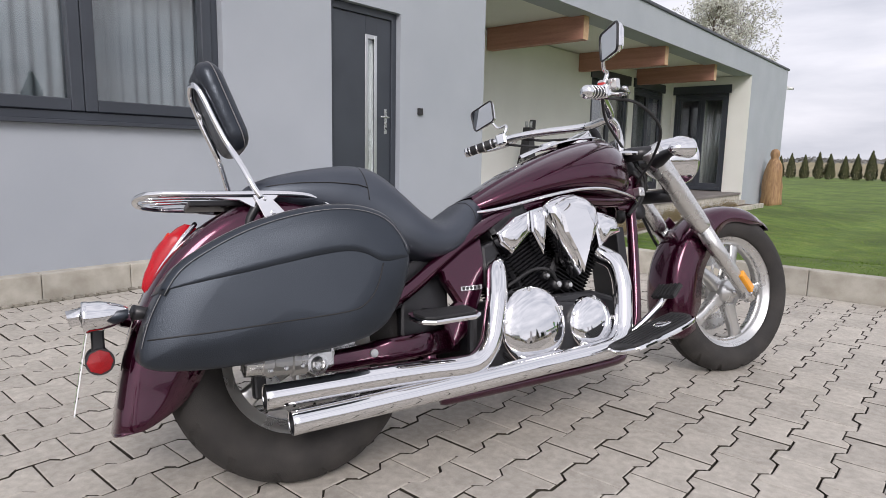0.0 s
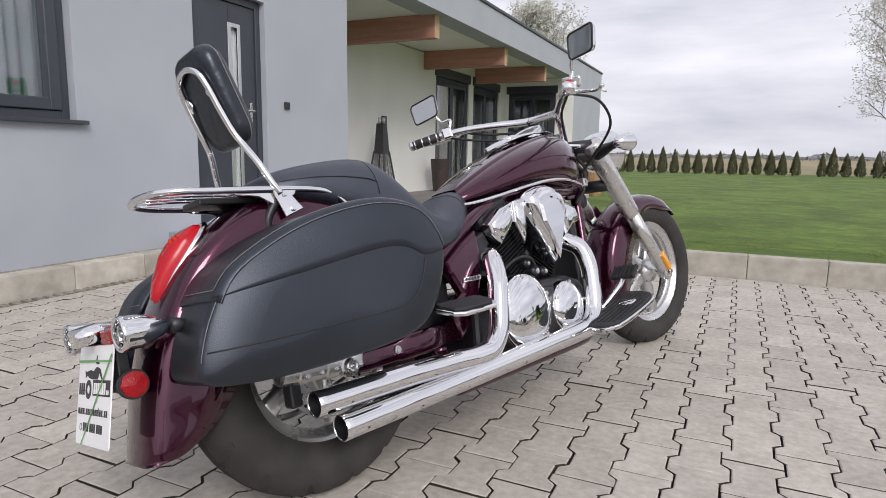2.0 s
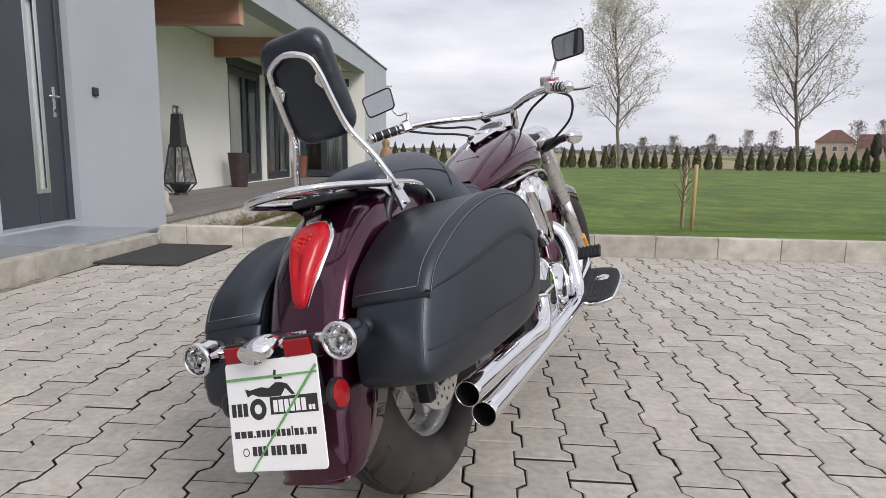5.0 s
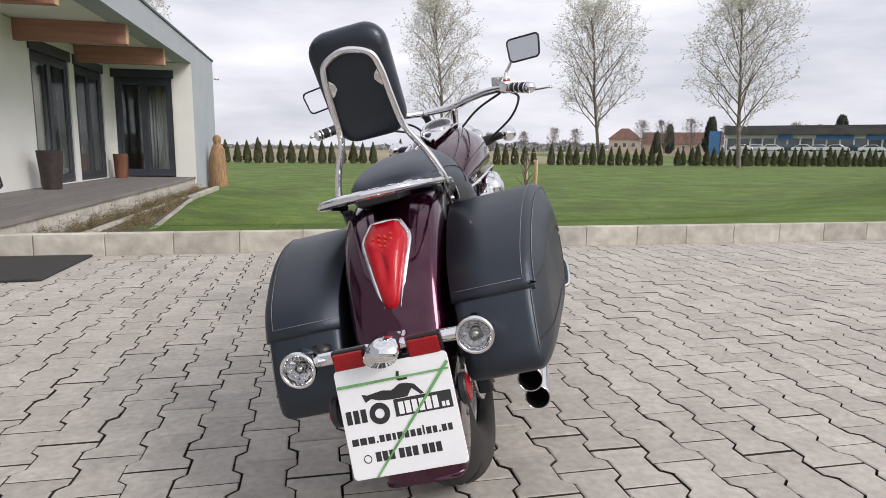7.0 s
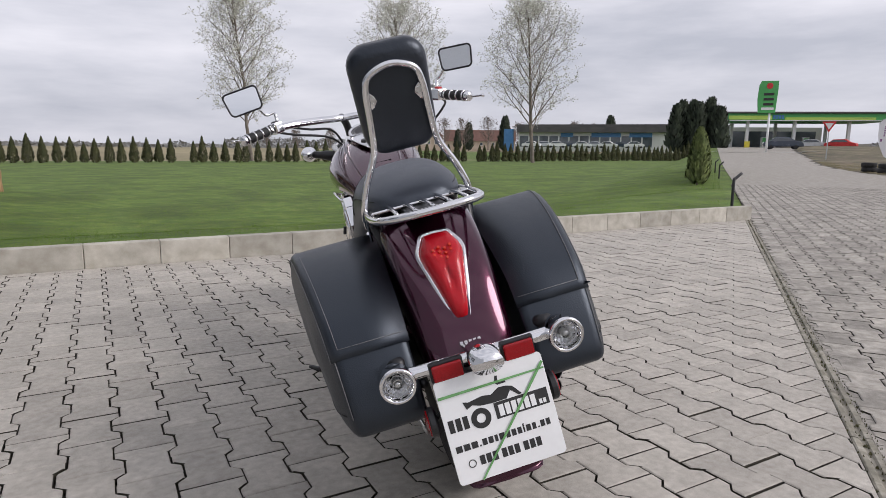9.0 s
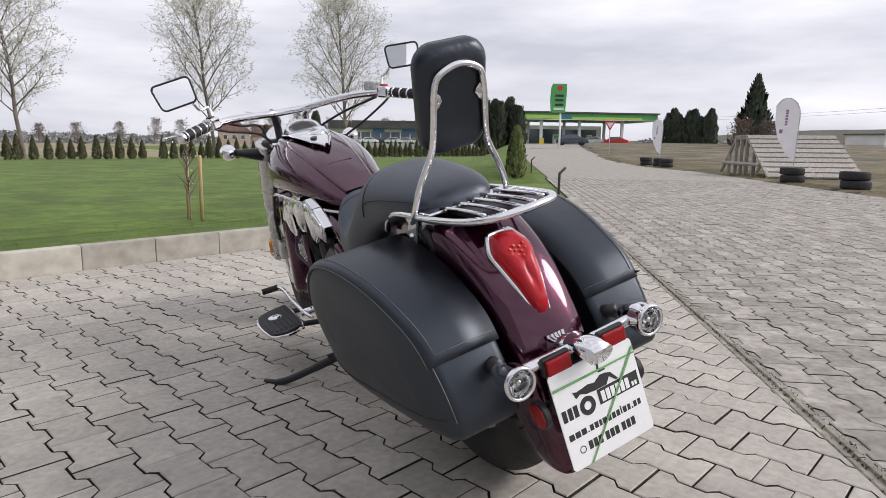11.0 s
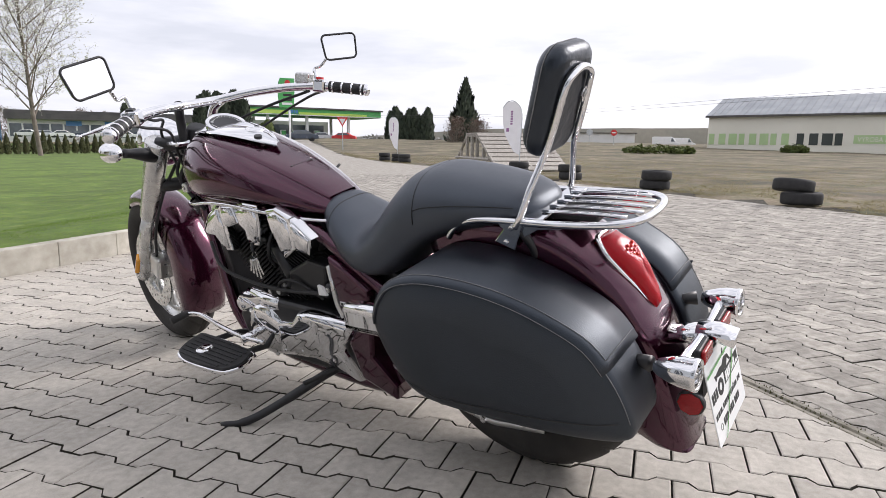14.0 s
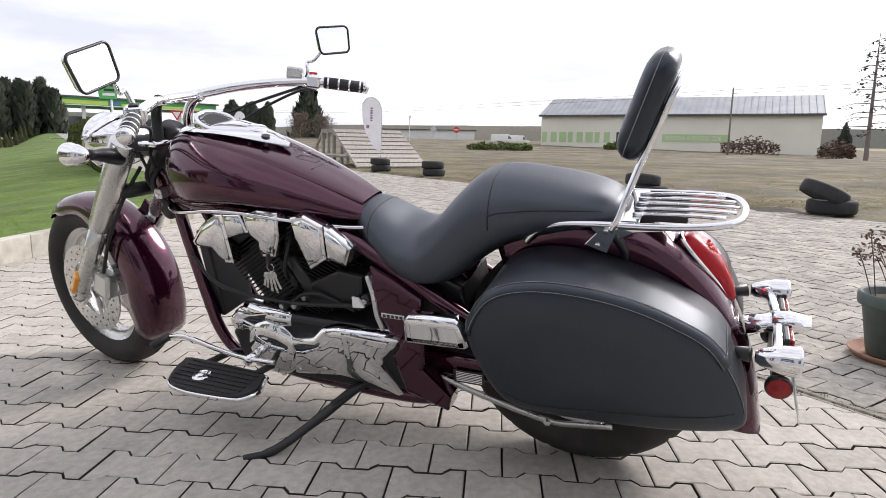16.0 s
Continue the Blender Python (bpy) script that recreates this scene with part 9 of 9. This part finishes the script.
for i in range(9000):
    az = rng.choice((rng.uniform(-12, 10), rng.uniform(10, 37), rng.uniform(10, 26), rng.uniform(60, 72), rng.uniform(150, 260)))
    d = rng.uniform(240, 330)
    h = max(0.0, 2.2 + 2.2 * noise.noise((az * 0.55, 1, 1)) + (1.4 if 10 < az < 37 else -0.9 if az < 10 else 0.5))
    p = far_at(az, d, 0.8 + h * rng.random() ** 0.7)
    pts.append(p)
leaf_quads(pts, 0.75, rng, verts, faces, 0.8)
ob = new("far_bushes", mesh_from("far_bushes", verts, faces, M["far_wood_hazed"]))
tagged(ob, "far hedges and bare bushes along the fields, haze painted into their grey", "bushes", kind="stuff")

# ---------- grass ----------
def blades(name, label, count, area, h, mat, seed, w=0.004, clump=None):
    rng = random.Random(seed)
    verts, faces = [], []
    for i in range(count):
        x, y = area(rng)
        if x is None:
            continue
        g = ground_z(x, y)
        hh = h * rng.uniform(0.5, 1.3)
        a = rng.uniform(0, 6.28)
        dx_, dy_ = math.cos(a), math.sin(a)
        lean = rng.uniform(0.9, 2.0) * hh
        b = len(verts)
        verts += [(x - dx_ * w, y - dy_ * w, g - 0.003), (x + dx_ * w, y + dy_ * w, g - 0.003), (x - lean * dy_, y + lean * dx_, g + hh * 0.62)]
        faces.append((b, b + 1, b + 2))
    nor = []
    for i in range(len(faces)):
        nor += [tuple(Vector((rng.gauss(0, 0.16), rng.gauss(0, 0.16), 1.0)).normalized())] * 3
    ob = new(name, mesh_from(name, verts, faces, mat, normals=nor))
    return tagged(ob, label, "grass", kind="stuff")


def lawn_spot(rng):
    y = KERB_Y + 0.12 + (rng.random() ** 1.9) * 9.0
    x = rng.uniform(-3.6, 8.5 + y * 0.5)
    if lane_side(x, y) > -0.15 or x < ledge_edge(y) + 0.03:
        return None, None
    return x, y
blades("lawn_grass", "short green lawn grass", 110000, lawn_spot, 0.022, M["grass"], 1, 0.0019)
def far_lawn_spot(rng):
    y = 9 + rng.random() ** 1.5 * 40
    x = rng.uniform(-4.5 - (y - 9) * 0.1, 9 + y)
    if lane_side(x, y) > -0.2 or (x < ledge_edge(y) + 0.03 and y < 22):
        return None, None
    return x, y
blades("far_lawn_grass", "lawn grass in thicker tufts farther off", 70000, far_lawn_spot, 0.026, M["grass"], 2, 0.0075)
def clump_spot(rng):
    y = KERB_Y + 0.4 + (rng.random() ** 1.4) * 26
    x = rng.uniform(-3.5, 8.5 + y * 0.8)
    if lane_side(x, y) > -0.25 or x < ledge_edge(y) + 0.06 or noise.noise((x * 2.4, y * 2.4, 3)) + 0.5 * noise.noise((x * 0.5, y * 0.5, 8)) < 0.22:
        return None, None
    return x, y
blades("lawn_clumps", "coarser green tufts scattered over the lawn", 60000, clump_spot, 0.055, M["grass"], 6, 0.004)
def rough_spot(rng):
    x = 4.6 + rng.random() ** 1.7 * 34
    y = lane_edge_y(x) - 0.1 - rng.random() ** 1.6 * 26
    if noise.noise((x * 0.8, y * 0.8, 5)) < -0.20:
        return None, None
    return x, y
blades("dry_tufts", "dry yellowish grass tufts on the rough ground", 100000, rough_spot, 0.05, M["dry_grass"], 3, 0.008)
rng = random.Random(77)
verts, faces = [], []
for k in range(150):                                       # low cushions of leaves
    cy = 5.1 + rng.random() ** 1.2 * (11 if k % 2 else 8)
    lane_x, spread = (-4.50, 0.06) if k % 2 else ((ledge_edge(cy) - 4.30) / 2, (ledge_edge(cy) + 4.14) / 4)
    cx = lane_x + rng.gauss(0, spread * 0.5)
    r, top = rng.uniform(0.07, 0.19), rng.uniform(0.05, 0.22)
    for i in range(240):
        a, q = rng.uniform(0, 6.28), math.sqrt(rng.random())
        x, y, z = cx + min(r, spread * 1.5) * q * math.cos(a), cy + 1.3 * r * q * math.sin(a), -0.25 + top * rng.uniform(0.1, 1.0) * (1.1 - q * q)
        u, v = Vector((rng.gauss(0, 1), rng.gauss(0, 1), rng.gauss(0, 0.6))).normalized() * 0.013, Vector((rng.gauss(0, 1), rng.gauss(0, 1), rng.gauss(0.4, 0.6))).normalized() * rng.uniform(0.012, 0.034)
        b = len(verts)
        verts += [(x - u.x * 0.5, y - u.y * 0.5, z - u.z * 0.5), (x + u.x * 0.5, y + u.y * 0.5, z + u.z * 0.5), (x + v.x, y + v.y, z + v.z)]
        faces.append((b, b + 1, b + 2))
for i in range(70):                                        # dry stalks
    x, y = rng.choice((-4.5, -4.1)) + rng.gauss(0, 0.05), 6.0 + rng.random() * 6
    hh, la = rng.uniform(0.12, 0.50), rng.uniform(0, 6.28)
    b = len(verts)
    verts += [(x - 0.0025, y - 0.0025, -0.29), (x + 0.0025, y + 0.0025, -0.29), (x + hh * 0.3 * math.cos(la), y + hh * 0.3 * math.sin(la), -0.29 + hh)]
    faces.append((b, b + 1, b + 2))
ob = new("ledge_plants", mesh_from("ledge_plants", verts, faces, M["perennial"]))
tagged(ob, "dry low perennials on the planting ledge", "plants", kind="stuff")

# ---------- the flower pot near the lane ----------
def flower_pot():
    t = thing("flower_pot", "dark green flower pot with withered plants on a terracotta saucer", "flower pot", at=pose(-0.318, -0.50, 0.0))
    part("saucer", lathe([(0, 0.004), (0.155, 0.004), (0.178, 0.030), (0.186, 0.030), (0.182, 0.022), (0.162, 0.0), (0, 0.0)], 36), M["terracotta"], t, "terracotta saucer", smooth=True)
    part("pot", lathe([(0, 0.008), (0.112, 0.008), (0.118, 0.02), (0.150, 0.215), (0.166, 0.222), (0.170, 0.232), (0.170, 0.268), (0.163, 0.275), (0.150, 0.270), (0.148, 0.235), (0, 0.235)], 40), M["pot_green"], t, smooth=True)
    part("earth", lathe([(0.149, 0.240), (0.09, 0.252), (0, 0.256)], 24), M["soil"], t)
    rng = random.Random(9)
    bm = bmesh.new()
    verts, faces, pts = [], [], []
    for k in range(26):
        a, r = rng.uniform(0, 6.28), rng.uniform(0, 0.12)
        b = Vector((r * math.cos(a), r * math.sin(a), 0.245))
        out = rng.uniform(0.3, 1.0) if k % 4 else 1.5
        h = rng.uniform(0.10, 0.30)
        c = b + Vector((math.cos(a) * 0.06 * out, math.sin(a) * 0.06 * out, h * 0.6))
        d = c + Vector((math.cos(a) * 0.05 * out, math.sin(a) * 0.05 * out, h * 0.4 * (1 if out < 1.2 else 0.2)))
        ring_sweep(curve([b, c, d], 4), 0.0022, 5, bm)
        for j in range(26):
            pts.append(d + Vector((rng.gauss(0, 0.014), rng.gauss(0, 0.014), rng.gauss(0, 0.016))))
    part("stems", bm, M["dead_plant"], t)
    leaf_quads(pts, 0.011, rng, verts, faces)
    c = new("withered_leaves", mesh_from("withered_leaves", verts, faces, M["dead_plant"]))
    c.parent = t
flower_pot()

# ---------- paving: H-shaped concrete pavers in staggered rows ----------
PL, PW, STEPW = 0.194, 0.1336, 0.0122
Y_J, X_R = 2.120, -1.628             # a joint, and the middle line of its row
GAP = 0.0025


def paver_outline(l=PL, w=PW):
    h, a, b = l / 2 - GAP, l * 0.312, l * 0.20
    wide, slim = w / 2 + STEPW - GAP, w / 2 - STEPW - GAP
    return [(wide, -h), (wide, -a), (slim, -b), (slim, b), (wide, a), (wide, h), (-wide, h), (-wide, a), (-slim, b), (-slim, -b), (-wide, -a), (-wide, -h)]


def paver_data(outline, cx, cy, turn, z, tilt, verts, faces, cham=0.0058, depth=0.03):
    """Adds one paver with a chamfered top edge to a vertex and face list."""
    c, s = math.cos(turn), math.sin(turn)
    n, base = len(outline), len(verts)
    for k, (off, h) in enumerate(((0.0, -depth), (0.0, -cham * 0.4), (cham * 0.8, 0.0))):
        for x, y in outline:
            m = 1 - off / max(0.02, math.hypot(x, y))
            x2, y2 = x * m, y * m
            verts.append((cx + x2 * c - y2 * s, cy + x2 * s + y2 * c, z + h + tilt[0] * x2 + tilt[1] * y2))
    for k in (0, 1):
        for i in range(n):
            j = (i + 1) % n
            faces.append((base + k * n + i, base + k * n + j, base + (k + 1) * n + j, base + (k + 1) * n + i))
    faces.append(tuple(base + 2 * n + i for i in range(n)))


def dirty_sides(me):
    """The upright sides of pavers are caked with the dark sand of the joints."""
    for p in me.polygons:
        p.material_index = 1 if abs(p.normal.z) < 0.3 else 0


OUT = paver_outline()


def clip(poly, inside, cut):
    """Cuts an outline by a line: inside(p) is positive on the side kept."""
    out = []
    for a, b in zip(poly, poly[1:] + poly[:1]):
        da, db = inside(a), inside(b)
        if da >= 0:
            out.append(a)
        if (da >= 0) != (db >= 0):
            t = da / (da - db)
            out.append((a[0] + (b[0] - a[0]) * t, a[1] + (b[1] - a[1]) * t))
    return out


def limits(x, y):
    """How far a point of the yard lies inside the gutter, the lawn kerb and the house drain."""
    return (-0.036 - lane_side(x, y), KERB_Y - 0.004 - y, x + 3.796)


def yard_has(x, y):
    return min(limits(x, y)) > -0.11 and y > -5.5 and x < 5.6


yard = thing("pavement_yard", "yard paved with grey H-shaped concrete pavers", "pavement", kind="structure")
pv, pf = [], []
paver_data(OUT, 0, 0, 0, 0, (0, 0), pv, pf)
pm = bpy.data.meshes.new("paver")
pm.from_pydata(pv, [], pf)
pm.materials.append(M["paver"])
pm.materials.append(M["joint"])
dirty_sides(pm)
rng = random.Random(5)
spots = []
for r in range(-28, 62):
    x = X_R + r * PW
    off = Y_J + (PL / 2 if r % 2 == 0 else 0.0)
    for k in range(-50, 20):
        y = off + k * PL
        if yard_has(x, y):
            spots.append((x, y))
whole = [p for p in spots if min(limits(*p)) > 0.13]
near = sorted(whole, key=lambda p: (p[0] + 0.9) ** 2 + (p[1] - 1.3) ** 2)[:300]
nearset = set(near)
for x, y in near:
    ob = new("paver", pm)
    ob.parent = yard
    ob.matrix_basis = pose(x + rng.uniform(-1, 1) * 0.0012, y + rng.uniform(-1, 1) * 0.0012, rng.uniform(-0.0025, 0.0015), rng.uniform(-0.35, 0.35), rng.uniform(-0.35, 0.35), rng.uniform(-0.4, 0.4))
verts, faces = [], []
for x, y in spots:
    if (x, y) not in nearset and min(limits(x, y)) <= 0.13:
        cutp = list(OUT)
        for k in range(3):
            cutp = clip(cutp, lambda p: limits(x + p[0], y + p[1])[k], None) if cutp else cutp
        if len(cutp) > 2:
            paver_data(cutp, x, y, 0.0, rng.uniform(-0.002, 0.001), (0, 0), verts, faces)
    elif (x, y) not in nearset:
        paver_data(OUT, x + rng.uniform(-1, 1) * 0.001, y + rng.uniform(-1, 1) * 0.001, rng.uniform(-0.005, 0.005), rng.uniform(-0.0025, 0.0015), (rng.uniform(-0.006, 0.006), rng.uniform(-0.006, 0.006)), verts, faces)
me = bpy.data.meshes.new("pavers")
me.from_pydata(verts, [], faces)
me.materials.append(M["paver_far"])
me.materials.append(M["joint"])
dirty_sides(me)
ob = new("pavers", me)
ob.parent = yard
tagged(ob, kind="stuff")

# the lane: the same pavers laid along the gutter
lane = thing("road_lane", "lane paved with brownish-grey H-shaped concrete pavers", "road", kind="structure")
verts, faces = [], []
turn = math.atan2(GDIR.y, GDIR.x) - math.pi / 2
for r in range(0, 120):
    d = 0.112 + r * PW
    for k in range(-60, 150):
        s = (k + (0.5 if r % 2 else 0.0)) * PL
        p = G0 + GDIR * s + GN * d
        if p.y < lane_edge_y(p.x) + 0.10 or math.hypot(p.x - 0.5, p.y - 0.5) > 15:
            continue
        paver_data(OUT, p.x, p.y, turn + rng.uniform(-0.006, 0.006), rng.uniform(-0.003, 0.001), (rng.uniform(-0.008, 0.008), rng.uniform(-0.008, 0.008)), verts, faces)
me = bpy.data.meshes.new("lane_pavers")
me.from_pydata(verts, [], faces)
me.materials.append(M["road_paver"])
me.materials.append(M["joint"])
dirty_sides(me)
ob = new("lane_pavers", me)
ob.parent = lane
tagged(ob, kind="stuff")
# farther off the lane runs on as one surface
bm = bmesh.new()
rows = []
for i in range(60):
    s = 10.0 + i * 2.2
    a = G0 + GDIR * s + GN * (0.15 + 0.0 * s)
    ang = GDIR.x * 1.0
    d = 0.15
    while d < 16:
        q = G0 + GDIR * s + GN * d
        if q.y < lane_edge_y(q.x) + 0.05:
            break
        d += 0.1
    row = []
    for k in range(5):
        q = G0 + GDIR * s + GN * (0.15 + (d - 0.15) * k / 4)
        row.append(bm.verts.new((q.x, q.y, ground_z(q.x, q.y) + 0.016 - (0.012 if s < 16 else 0.0))))
    rows.append(row)
for a, b in zip(rows, rows[1:]):
    for k in range(4):
        bm.faces.new((a[k], a[k + 1], b[k + 1], b[k]))
ob = part("lane_surface", bm, M["road_paver"], lane)

# the gutter: concrete channel stones with moss beside them
gut = thing("gutter", "weathered concrete gutter stones between yard and lane", "gutter", kind="structure")
for k in range(-4, 16):
    s0, s1 = k * 0.5 + 0.003, k * 0.5 + 0.497
    bm = bmesh.new()
    rows = []
    for s in (s0, s1):
        row = []
        for d, z in ((-0.031, -0.05), (-0.031, -0.006), (-0.026, -0.003), (-0.012, -0.004), (-0.006, -0.010), (0.003, -0.010), (0.008, -0.003), (0.024, -0.002), (0.024, -0.05)):
            q = G0 + GDIR * s + GN * d
            row.append(bm.verts.new((q.x, q.y, z)))
        rows.append(row)
    for i in range(8):
        bm.faces.new((rows[0][i], rows[0][i + 1], rows[1][i + 1], rows[1][i]))
    bm.faces.new(rows[0])
    bm.faces.new(rows[1])
    part("gutter_stone", bm, M["gutter"], gut)
for k in range(-12, 42):                                   # cut edge stones filling the lane's toothed edge
    s0 = k * PL + 0.002
    a = G0 + GDIR * s0 + GN * 0.0265
    q = GDIR * (PL - 0.004)
    w_ = GN * 0.045
    part("edge_stone", slab([(a.x, a.y), (a.x + q.x, a.y + q.y), (a.x + q.x + w_.x, a.y + q.y + w_.y), (a.x + w_.x, a.y + w_.y)], 0.04, "z", -0.0445), M["road_paver"], gut)
bm = bmesh.new()
for i in range(2200):
    s = rng.uniform(-2, 7.8)
    d = rng.choice((-0.034, 0.0, 0.027, 0.027)) + rng.gauss(0, 0.006)
    if noise.noise((s * 1.1, d * 9, 3)) < -0.25:
        continue
    q = G0 + GDIR * s + GN * d
    r = rng.uniform(0.002, 0.006)
    v = [bm.verts.new((q.x + r * math.cos(a + i), q.y + r * math.sin(a + i), -0.008)) for a in (0, 2.1, 4.2)]
    t = bm.verts.new((q.x, q.y, rng.uniform(-0.003, 0.004)))
    for a in range(3):
        bm.faces.new((v[a], v[(a + 1) % 3], t))
tagged(part("moss", bm, M["moss"]), "dark moss and soil in the joints along the gutter", "moss", kind="stuff")
